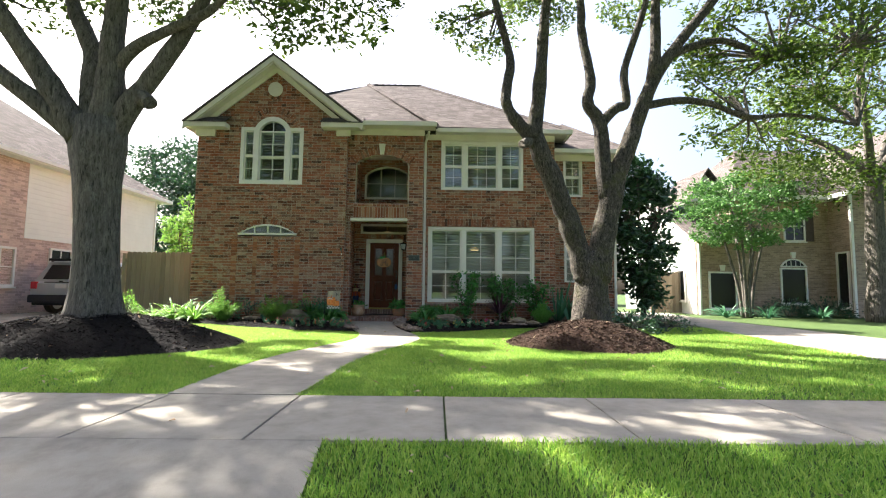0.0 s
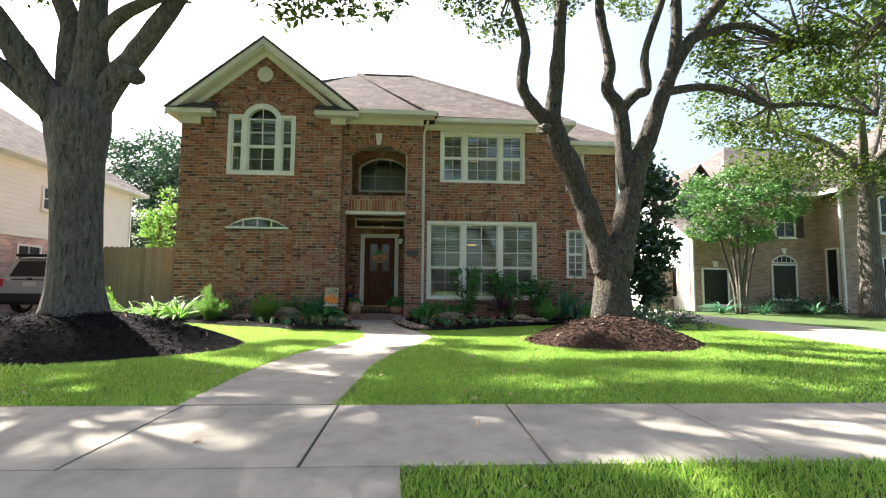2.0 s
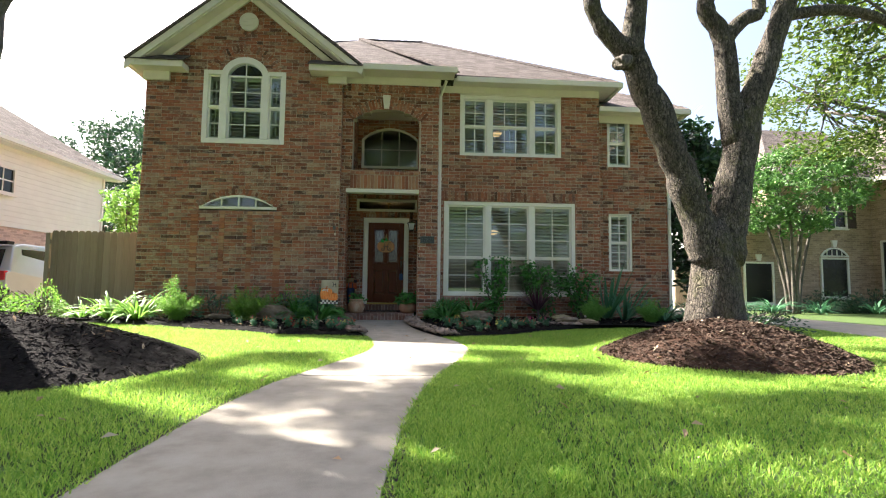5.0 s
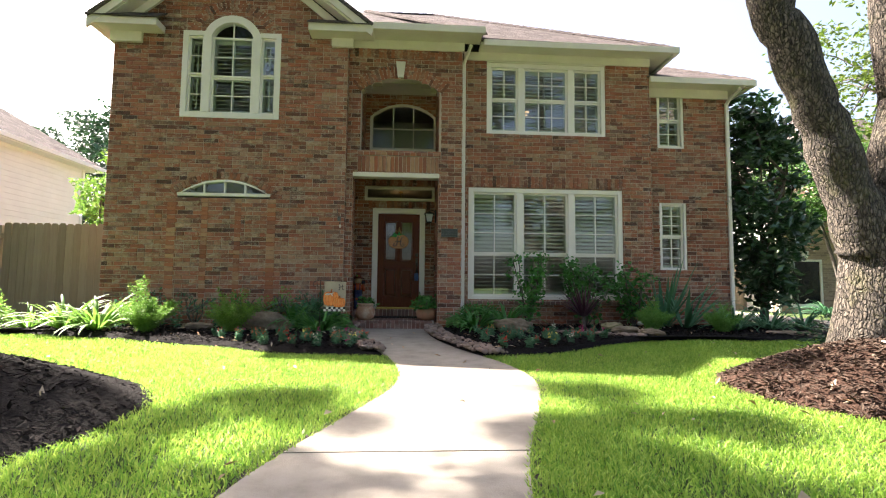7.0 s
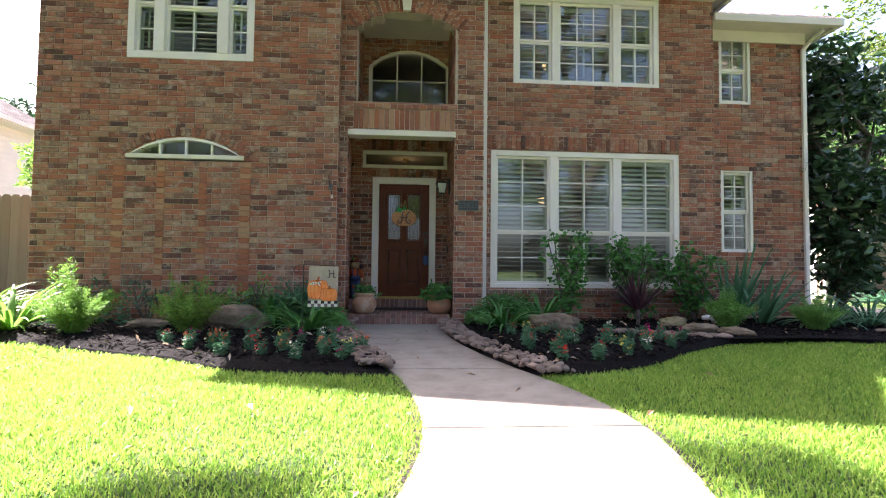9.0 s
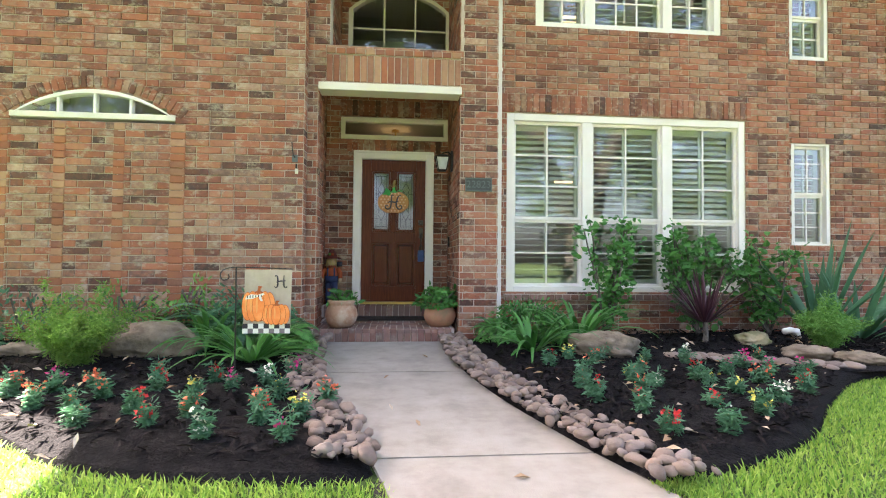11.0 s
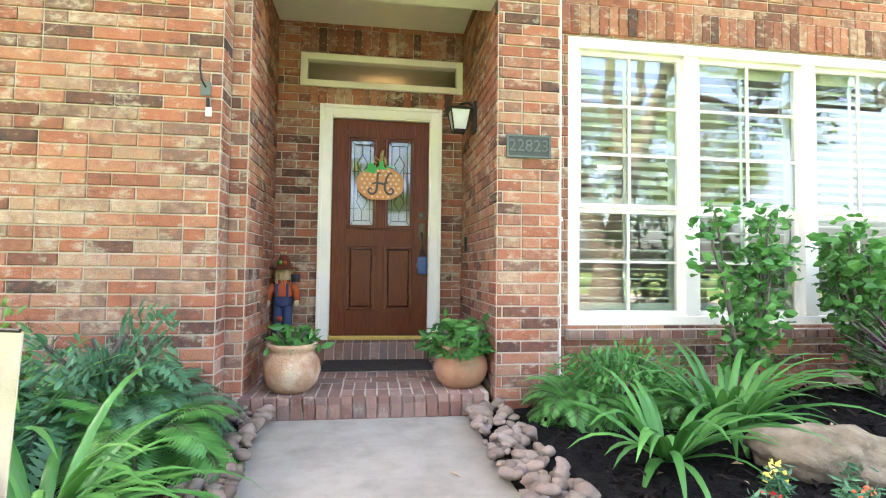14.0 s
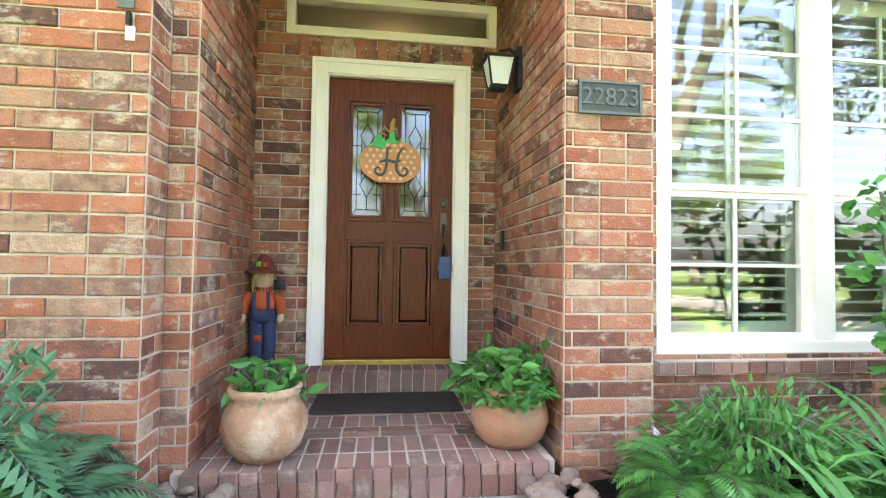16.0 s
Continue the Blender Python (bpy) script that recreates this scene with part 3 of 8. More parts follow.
# dark strip that paints the shade along the cut edge of the turf
ed = []
for line, s in ((WALK_L, -1), (WALK_R, 1)):
    pts = [p for p in line if 2.28 < p[1] < 8.5]
    ed += [[(p[0], p[1]), (q[0], q[1]), (q[0] + s * 0.05, q[1]), (p[0] + s * 0.05, p[1])] for p, q in zip(pts, pts[1:])]
ed += [[(-9, 2.235), (-1.5, 2.235), (-1.5, 2.285), (-9, 2.285)], [(-0.43, 2.235), (6.6, 2.235), (6.6, 2.285), (-0.43, 2.285)]]
ev = [(x, y, -0.008) for q in ed for x, y in q]
tagged(new("edge_soil", mesh_of("edge_soil", ev, [tuple(range(4 * i, 4 * i + 4)) for i in range(len(ed))], EDGE)), "dark strip standing in for shade along the cut lawn edge", "soil", kind="structure")


# planting beds: dark mulch, slightly crowned
def bed(name, pts, m, label, h=0.06):
    bm = bmesh.new()
    cx, cy = sum(p[0] for p in pts) / len(pts), sum(p[1] for p in pts) / len(pts)
    rows = []
    for k, s in enumerate((1.0, 0.97, 0.85, 0.6, 0.3)):
        z = (-0.03, 0.015, h * 0.7, h, h)[k]
        rows.append([bm.verts.new((cx + (x - cx) * s, cy + (y - cy) * s, z + 0.02 * noise.noise((x * s * 2, y * s * 2, 3)))) for x, y in pts])
    for a, b in zip(rows, rows[1:]):
        for i in range(len(pts)):
            j = (i + 1) % len(pts)
            bm.faces.new((a[i], a[j], b[j], b[i]))
    bm.faces.new(rows[-1])
    me = bpy.data.meshes.new(name)
    bmesh.ops.recalc_face_normals(bm, faces=bm.faces[:])
    bm.to_mesh(me)
    bm.free()
    me.materials.append(m)
    return tagged(new(name, me), label, "flower bed", kind="structure")


BED_L = outline([(-9.0, 11.2), (-7.2, 10.85), (-5.4, 10.2), (-3.3, 9.28), (-2.3, 8.66), (-1.6, 8.46), (-1.02, 8.42)])
BED_R = outline([(0.16, 8.34), (0.6, 8.42), (1.25, 8.75), (2.0, 9.40), (2.8, 9.95), (3.9, 10.08), (4.9, 10.05), (6.0, 10.3), (7.4, 10.9)])
bed("bed_left", BED_L + [p for p in WALK_L if 8.45 < p[1]] + [(-1.7, 12.0), (-9.0, 12.3)], MULCH, "dark mulch flower bed under the gable wall", 0.07)
bed("bed_right", [(p[0], p[1]) for p in WALK_R[::-1] if p[1] > 8.4] + BED_R + [(7.4, 13.4), (4.1, 12.7), (0.3, 12.2)], MULCH, "dark mulch flower bed under the big window", 0.07)


def mound(name, x, y, rx, ry, h, m, label):
    bm = bmesh.new()
    rows = []
    for k in range(9):
        s = 1 - k / 9
        rows.append([bm.verts.new((x + rx * s * math.cos(a) * (1 + 0.05 * math.sin(3 * a)), y + ry * s * math.sin(a) * (1 + 0.06 * math.sin(2 * a + 1)),
                                   -0.03 + h * (1 - s ** 1.7) + 0.02 * noise.noise((math.cos(a) * s * 6, math.sin(a) * s * 6, k)))) for a in [2 * math.pi * i / 40 for i in range(40)]])
    for a, b in zip(rows, rows[1:]):
        for i in range(40):
            bm.faces.new((a[i], a[(i + 1) % 40], b[(i + 1) % 40], b[i]))
    bm.faces.new(rows[-1])
    me = bpy.data.meshes.new(name)
    bm.to_mesh(me)
    bm.free()
    me.materials.append(m)
    me.polygons.foreach_set("use_smooth", [True] * len(me.polygons))
    return tagged(new(name, me), label, "mulch", kind="structure")


mound("mulch_mound_dark", -4.5, 5.75, 2.2, 1.75, 0.5, MULCH, "black mulch mound round the big oak")
mound("mulch_mound_brown", 3.25, 6.45, 1.4, 1.25, 0.42, MULCHB, "brown mulch mound round the forked oak")

# ---- the house ----
brick_wall("wall_gable", GY, -6.11, -1.90, 0.0, 7.25, [(-4.90, -3.14, 3.80, 5.45, 0.0), (-4.46, -3.56, 5.40, 5.42, 0.27), (-4.86, -3.24, 2.36, 2.38, 0.27)],
           "mottled red brown brick gable wall", gable=(-3.975, 7.22, 0.9), near=(-2.9, -1.8, 0.0, 3.2))
brick_wall("wall_porch_arch", PY, -1.90, 0.27, 0.0, 5.40, [(-1.785, -0.17, -1, 2.90, 0.0), (-1.66, -0.14, 3.30, 4.48, 0.27)], "red brown brick front with an arched opening", near=(-0.2, 0.3, 0.0, 3.2))
brick_wall("wall_right", RY, 0.27, 4.10, 0.0, 5.38, [(0.43, 3.50, 0.52, 2.71, 0.0), (0.78, 3.18, 3.77, 5.5, 0.0)], "mottled red brown brick wall with large windows", near=(0.27, 3.6, 0.0, 0.6))
brick_wall("wall_far_right", FY, 4.10, 6.0, 0.0, 4.98, [(4.46, 5.03, 3.72, 4.93, 0.0), (4.47, 5.04, 1.13, 2.58, 0.0)], "mottled red brown brick wall set back")
brick_wall("wall_door", DY, -1.95, 0.05, 0.13, 5.4, [(-1.46, -0.42, 0.29, 2.40, 0.0), (-1.67, -0.20, 2.61, 2.89, 0.0), (-1.58, -0.18, 3.70, 4.45, 0.28)], "red brown brick wall round the front door", near=(-1.9, 0.0, 0.2, 2.6))
brick_wall("wall_porch_left", -1.78, PY + 0.004, 12.42, 0.0, 3.2, [], "red brown brick porch side wall", axis="y", flip=1, near=(PY, DY, 0.1, 2.8))
brick_wall("wall_porch_left_rear", -1.885, 12.424, DY + 0.02, 0.0, 3.2, [], "red brown brick porch side wall set back behind a jog", axis="y", flip=1, near=(PY, DY, 0.1, 2.8))
brick_wall("wall_balcony_left", -1.695, PY + 0.224, DY + 0.02, 3.295, 5.3, [], "red brown brick balcony side wall", axis="y", flip=1)
brick_wall("wall_porch_right", -0.175, PY + 0.004, DY + 0.02, 0.0, 5.3, [], "red brown brick porch side wall with a lantern", axis="y", flip=-1, near=(PY, DY, 0.1, 2.8))
brick_wall("wall_return_gable", -1.90, GY + 0.004, PY + 0.0, 0.0, 5.3, [], "narrow brick return of the gable wall", axis="y", flip=1)
brick_wall("wall_return_arch", 0.27, PY + 0.004, RY, 0.0, 5.3, [], "narrow brick return beside the downspout", axis="y", flip=1)
brick_wall("wall_return_right", 4.10, RY + 0.004, FY, 0.0, 5.3, [], "narrow brick return", axis="y", flip=1)
brick_wall("wall_east", 6.0, FY + 0.02, 20.0, 0.0, 4.98, [], "red brown brick side wall", axis="y", flip=1)
brick_wall("wall_west", -6.11, GY + 0.02, 20.0, 0.0, 5.3, [], "red brown brick side wall by the fence", axis="y", flip=-1)
slab("wall_back", BROWNBR, "plain brick back wall", "wall", (-6.1, 6.0, 20, 20.2, 0, 5.3))
slab("floor_house", ROOMW, "plain house floors", "floor", (-5.9, 5.8, 13.5, 19.9, 0.1, 0.28), (-5.85, -1.95, 12.05, 13.5, 0.1, 0.28), (0.1, 4.0, 12.47, 13.5, 0.1, 0.28))
slab("ceiling_rooms", ROOMW, "plain room ceilings", "ceiling", (-5.9, 5.8, 13.58, 19.9, 2.95, 3.1), (-5.85, -1.95, 12.05, 13.58, 2.95, 3.1), (0.1, 5.8, 12.9, 13.58, 2.95, 3.1), (0.1, 4.05, 12.47, 12.9, 2.95, 3.1),
     (-5.9, 5.8, 13.58, 19.9, 5.32, 5.4), (-5.85, -1.98, 12.05, 13.58, 5.32, 5.4), (0.1, 4.05, 12.47, 13.58, 5.4, 5.46))
slab("wall_inside", ROOMW, "plain inside walls", "wall", (-5.9, 5.8, 16.2, 16.3, 0.28, 5.3), (-1.95, -1.85, 13.6, 16.2, 0.28, 5.3), (0.0, 0.1, 13.6, 16.2, 0.28, 5.3), (4.05, 4.15, 12.9, 16.2, 0.28, 5.3))
# porch floor slabs between the storeys
slab("ceiling_porch", TRIMW, "cream painted porch ceiling", "ceiling", (-1.90, -0.14, PY + 0.225, DY - 0.002, 3.20, 3.24))
slab("floor_balcony", CONC, "balcony floor behind the brick parapet", "floor", (-1.90, -0.14, PY + 0.225, DY - 0.002, 3.242, 3.29))
slab("ceiling_balcony", TRIMW, "cream ceiling over the arched balcony", "ceiling", (-1.73, -0.14, PY + 0.15, DY - 0.002, 4.95, 5.05))
slab("trim_lintel", TRIMW, "cream painted lintel over the porch", "lintel", (-1.78, -0.16, PY - 0.03, PY + 0.2, 2.815, 2.90), bevel=0.006)

# soldier courses and arches of standing bricks
def soldiers(name, x0, x1, z0, z1, y, label, m=BRICK, step=0.0775):
    ob = tagged(empty(name, (x0, y, z0)), label, "brickwork", kind="structure")
    rng = random.Random(int(x0 * 100 + z0 * 10))
    n = max(1, round((x1 - x0) / step))
    s = (x1 - x0) / n
    me = mesh_of("brick", brick_box(0.005, s - 0.005, 0.006, z1 - z0 - 0.006, 0, "x", 1, rng), BRICK_FACES, m)
    part("mortar_bed", boxes((0, x1 - x0, 0.002, 0.06, 0, z1 - z0)), MORTAR, ob)
    for i in range(n):
        piece("brick", me, ob, Matrix.Translation((i * s, rng.uniform(-0.008, 0.002), 0)))
    return ob


def arch_bricks(name, xc, half, z, rise, depth, y, label, n, m=BRICK):
    ob = tagged(empty(name, (xc, y, z)), label, "arch", kind="structure")
    r = (half * half + rise * rise) / (2 * rise)
    a = math.asin(min(1, half / r))
    if rise > half:
        a = math.pi - a
    w = 2 * a * r / n
    rng = random.Random(n)
    me = mesh_of("brick", brick_box(-w / 2 + 0.005, w / 2 - 0.005, 0, depth, 0, "x", 1, rng), BRICK_FACES, m)
    pts = arc(0, half, 0, rise, 24)
    k = (r + depth) / r
    cz = rise - r
    part("mortar_bed", ring([(x * k, cz + (zz - cz) * k) for x, zz in pts], pts, 0.002, 0.05, closed=False), MORTAR, ob)
    for i in range(n):
        t = -a + (i + 0.5) * 2 * a / n
        piece("brick", me, ob, Matrix.Translation((r * math.sin(t), rng.uniform(-0.004, 0.002), cz + r * math.cos(t))) @ Matrix.Rotation(t, 4, "Y"))
    return ob


soldiers("parapet_soldiers", -1.70, -0.17, 2.91, 3.22, PY - 0.012, "standing bricks along the balcony parapet", BRICK_PALE)
slab("parapet_wall", MORTAR, "brick parapet of the balcony", "wall", (-1.70, -0.17, PY + 0.01, PY + 0.2, 2.902, 3.30))
soldiers("parapet_cap", -1.70, -0.17, 3.225, 3.30, PY - 0.02, "row of brick ends capping the parapet", BRICK_PALE, 0.11)
soldiers("soldier_course_door", -1.60, -0.28, 2.42, 2.605, DY - 0.004, "standing bricks between door and transom", BRICK, 0.0775)
soldiers("soldier_course_transom", -1.69, -0.18, 2.93, 3.16, DY - 0.004, "standing bricks over the transom", BRICK)
soldiers("soldier_course_window", 0.36, 3.58, 2.72, 2.95, RY - 0.004, "standing bricks over the big window", BRICK)
soldiers("soldier_course_eave", -1.80, 0.26, 5.13, 5.36, PY - 0.004, "standing bricks under the eave", BRICK)
soldiers("sill_bricks", 0.40, 3.54, 0.44, 0.515, RY - 0.05, "sloped brick sill under the big window", PAVER, 0.1)
arch_bricks("arch_balcony", -0.90, 0.78, 4.46, 0.29, 0.24, PY - 0.004, "arch of standing bricks over the balcony", 26)
arch_bricks("arch_gable_window", -4.01, 0.62, 5.43, 0.42, 0.18, GY - 0.004, "arch of standing bricks over the gable window", 24)
arch_bricks("arch_garage_window", -4.05, 0.88, 2.37, 0.31, 0.12, GY - 0.004, "low arch of standing bricks", 28)
key = empty("keystone", (-0.92, PY - 0.03, 4.74))
tagged(key, "cream cast stone keystone on the brick arch", "keystone", kind="structure")
part("stone", prism([(-0.055, 0.0), (0.055, 0.0), (0.09, 0.31), (-0.09, 0.31)], -0.03, 0.03), TRIMW, key)
# the bricked-up panel bands under the low arched window
for i, (a, b) in enumerate([(-5.03, -4.87), (-4.43, -4.31), (-3.85, -3.73), (-3.28, -3.12)]):
    bb = tagged(empty("panel_band", (a, GY - 0.006, 0.30)), "upright band of reddish bricks in the gable wall", "brickwork", kind="structure")
    me = mesh_of("brick", brick_box(0.004, b - a - 0.004, 0.004, BH - 0.004, 0, "x", 1, random.Random(i)), BRICK_FACES, BRICK_PALE)
    part("mortar_bed", boxes((0, b - a, 0.003, 0.012, 0, 26 * BH)), MORTAR, bb)
    for k in range(26):
        piece("brick", me, bb, Matrix.Translation((0, 0, k * BH)))

# ---- roof ----
def panel(name, quads, m, label, thick=0.05):
    bm = bmesh.new()
    for q in quads:
        vs = [Vector(p) for p in q]
        n = (vs[1] - vs[0]).cross(vs[2] - vs[0]).normalized() * thick
        if n.z < 0:
            n = -n
        a = [bm.verts.new(p) for p in vs]
        b = [bm.verts.new(p - n) for p in vs]
        bm.faces.new(a)
        bm.faces.new(b[::-1])
        for i in range(len(vs)):
            bm.faces.new((a[i], a[(i + 1) % len(vs)], b[(i + 1) % len(vs)], b[i]))
    bmesh.ops.recalc_face_normals(bm, faces=bm.faces[:])
    me = bpy.data.meshes.new(name)
    bm.to_mesh(me)
    bm.free()
    me.materials.append(m)
    return tagged(new(name, me), label, "roof", kind="structure")


panel("roof_main", [[(-1.80, 11.55, 5.56), (0.62, 11.52, 5.56), (0.62, 11.86, 5.56), (4.48, 11.86, 5.50), (-0.1, 17.4, 9.12), (-2.1, 17.4, 9.12), (-3.965, 14.70, 7.48), (-1.80, 11.97, 5.816)],
                    [(4.48, 11.86, 5.50), (4.48, 23, 5.50), (-0.1, 17.4, 9.12)], [(-6.38, 12.9, 5.56), (-3.9, 14.2, 7.3), (-2.1, 17.4, 9.12), (-6.4, 23, 5.56)],
                    [(-6.4, 23, 5.56), (4.48, 23, 5.5), (-0.1, 17.4, 9.12), (-2.1, 17.4, 9.12)],
                    [(0.5, 17.6, 8.55), (2.3, 17.6, 8.55), (4.9, 13.5, 5.6), (3.0, 13.2, 5.9)],
                    [(4.05, 12.2, 5.08), (6.32, 12.2, 5.06), (5.2, 15.5, 6.9), (3.2, 15.5, 6.9)], [(6.32, 12.2, 5.06), (6.32, 21, 5.06), (5.2, 15.5, 6.9)]], ROOF, "brown asphalt shingle hip roof")
panel("roof_gable", [[(-3.965, 11.42, 7.46), (-3.965, 16.6, 7.46), (-6.42, 16.6, 5.50), (-6.42, 11.42, 5.47)], [(-3.965, 11.42, 7.46), (-3.965, 16.6, 7.46), (-1.42, 16.6, 5.56), (-1.42, 11.42, 5.52)]], ROOF, "brown asphalt shingle gable roof")
panel("roof_returns", [[(-6.42, 11.42, 5.47), (-5.2, 11.42, 5.47), (-5.2, 11.82, 5.75), (-6.42, 11.82, 5.75)], [(-2.6, 11.42, 5.5), (-1.42, 11.42, 5.5), (-1.42, 11.82, 5.76), (-2.6, 11.82, 5.76)]], ROOF, "shingled eave returns", 0.02)
def ridge_caps(name, lines, label):
    """Overlapping shingle caps along the ridges and hips."""
    ob = tagged(empty(name), label, "roof", kind="structure")
    cap = mesh_of("cap", [(-0.12, 0, -0.07), (0, 0, 0.0), (0.12, 0, -0.07), (-0.12, 0.30, -0.05), (0, 0.30, 0.022), (0.12, 0.30, -0.05), (-0.12, 0, -0.09), (0.12, 0, -0.09), (-0.12, 0.30, -0.09), (0.12, 0.30, -0.09)],
                  [(0, 1, 4, 3), (1, 2, 5, 4), (0, 6, 7, 2, 1), (3, 4, 5, 9, 8), (0, 3, 8, 6), (2, 7, 9, 5), (6, 8, 9, 7)], ROOF)
    for a, b in lines:
        a, b = Vector(a), Vector(b)
        n = max(1, int((b - a).length / 0.24))
        q = (b - a).to_track_quat("Y", "Z")
        for i in range(n):
            piece("cap", cap, ob, Matrix.LocRotScale(a.lerp(b, i / n) + Vector((0, 0, 0.04)), q, (1, 1, 1)))


ridge_caps("roof_ridge", [((4.48, 11.86, 5.50), (-0.1, 17.4, 9.12)), ((-2.1, 17.4, 9.12), (-0.1, 17.4, 9.12)), ((0.62, 11.60, 5.56), (-2.1, 17.3, 9.1)), ((6.32, 12.2, 5.06), (5.2, 15.5, 6.9))], "overlapping shingle caps on ridge and hips")
bm = bmesh.new()
# rake boards, soffits and eave boards
def rake(bm, x0, z0, x1, z1, y0, y1, h):
    a = [bm.verts.new(p) for p in ((x0, y0, z0), (x1, y0, z1), (x1, y0, z1 - h), (x0, y0, z0 - h))]
    b = [bm.verts.new(p) for p in ((x0, y1, z0), (x1, y1, z1), (x1, y1, z1 - h), (x0, y1, z0 - h))]
    bm.faces.new(a), bm.faces.new(b[::-1])
    for i in range(4):
        bm.faces.new((a[i], b[i], b[(i + 1) % 4], a[(i + 1) % 4]))
rake(bm, -6.40, 5.40, -3.965, 7.40, 11.45, 11.50, 0.16)
rake(bm, -1.44, 5.45, -3.965, 7.40, 11.45, 11.50, 0.16)
rake(bm, -6.3, 5.36, -3.965, 7.24, 11.50, GY - 0.005, 0.05)
rake(bm, -1.6, 5.42, -3.965, 7.24, 11.50, GY - 0.005, 0.05)
rake(bm, -6.1, 5.46, -3.965, 7.20, 11.74, GY - 0.012, 0.17)
rake(bm, -1.86, 5.50, -3.965, 7.20, 11.74, GY - 0.012, 0.17)
me = bpy.data.meshes.new("trim_rake")
bmesh.ops.recalc_face_normals(bm, faces=bm.faces[:])
bm.to_mesh(me)
bm.free()
me.materials.append(TRIMW)
tagged(new("trim_rake", me), "cream painted gable rake boards and soffit", "trim", kind="structure")
slab("trim_eaves", TRIMW, "cream painted eaves, gutters and frieze boards", "trim",
     (-6.40, -5.22, 11.46, GY - 0.01, 5.33, 5.46), (-6.15, -5.6, 11.72, GY - 0.012, 5.14, 5.33), (-6.40, -6.15, GY - 0.01, 20, 5.33, 5.46),
     (-2.58, -1.42, 11.46, GY - 0.01, 5.36, 5.50), (-2.2, -1.80, 11.72, GY - 0.012, 5.20, 5.36),
     (-1.83, 0.60, 11.54, PY - 0.01, 5.47, 5.55), (-1.83, 0.30, PY - 0.05, PY - 0.012, 5.30, 5.47), (-1.42, 0.64, 11.45, 11.54, 5.43, 5.56),
     (0.61, 4.44, 11.88, RY - 0.01, 5.42, 5.49), (0.31, 4.10, RY - 0.05, RY - 0.012, 5.26, 5.42), (0.66, 4.52, 11.79, 11.88, 5.38, 5.50), (4.44, 4.52, 11.88, 13.5, 5.38, 5.50), (4.11, 4.44, RY - 0.01, 13.5, 5.42, 5.49),
     (4.12, 6.25, 12.24, FY - 0.01, 4.99, 5.05), (4.12, 6.0, FY - 0.05, FY - 0.012, 4.80, 4.99), (4.1, 6.34, 12.15, 12.24, 4.94, 5.06), (6.25, 6.34, 12.24, 20, 4.94, 5.06), (6.02, 6.25, FY - 0.01, 20, 4.99, 5.05), bevel=0.008)


def downspout(x, y, z0, z1, label, w=0.07, out=0.35):
    ob = tagged(empty("downspout", (x, y, 0)), label, "downspout")
    part("pipe", boxes((-w / 2, w / 2, -0.05, 0, z0, z1), bevel=0.008), WHITE, ob)
    bm = bmesh.new()
    tube(bm, [(0, -0.025, z1 - 0.02), (0.05, -0.12, z1 + 0.10), (0.1, -out, z1 + 0.2)], [w / 2] * 3, 8)
    part("elbow", bm, WHITE, ob)
    bm = bmesh.new()
    tube(bm, [(0, -0.025, z0 + 0.05), (0, -0.06, z0), (0.03, -0.2, z0 - 0.07)], [w / 2] * 3, 8)
    part("spout", bm, WHITE, ob)
    for z in (1.3, 3.2):
        part("strap", boxes((-w / 2 - 0.006, w / 2 + 0.006, -0.056, 0.0, z, z + 0.03)), WHITE, ob)


downspout(0.32, RY - 0.005, 0.2, 5.2, "white painted metal downspout on the brick corner")
downspout(5.97, FY - 0.005, 0.2, 4.72, "white painted metal downspout at the far corner")


# ---- windows ----
def louvres(parent, x0, x1, z0, z1, y, pitch=0.075, tilt=28):
    me = mesh_of("slat", [(a, b, c) for a in (0, x1 - x0) for b, c in ((-0.035, -0.004), (0, -0.008), (0.035, -0.004), (0.035, 0.004), (0, 0.008), (-0.035, 0.004))],
                 [(0, 1, 2, 3, 4, 5), (11, 10, 9, 8, 7, 6)] + [(i, (i + 1) % 6, 6 + (i + 1) % 6, 6 + i) for i in range(6)], SHUT)
    z = z0 + pitch / 2
    while z < z1:
        piece("slat", me, parent, Matrix.Translation((x0, y, z)) @ Matrix.Rotation(radians(tilt), 4, "X"))
        z += pitch


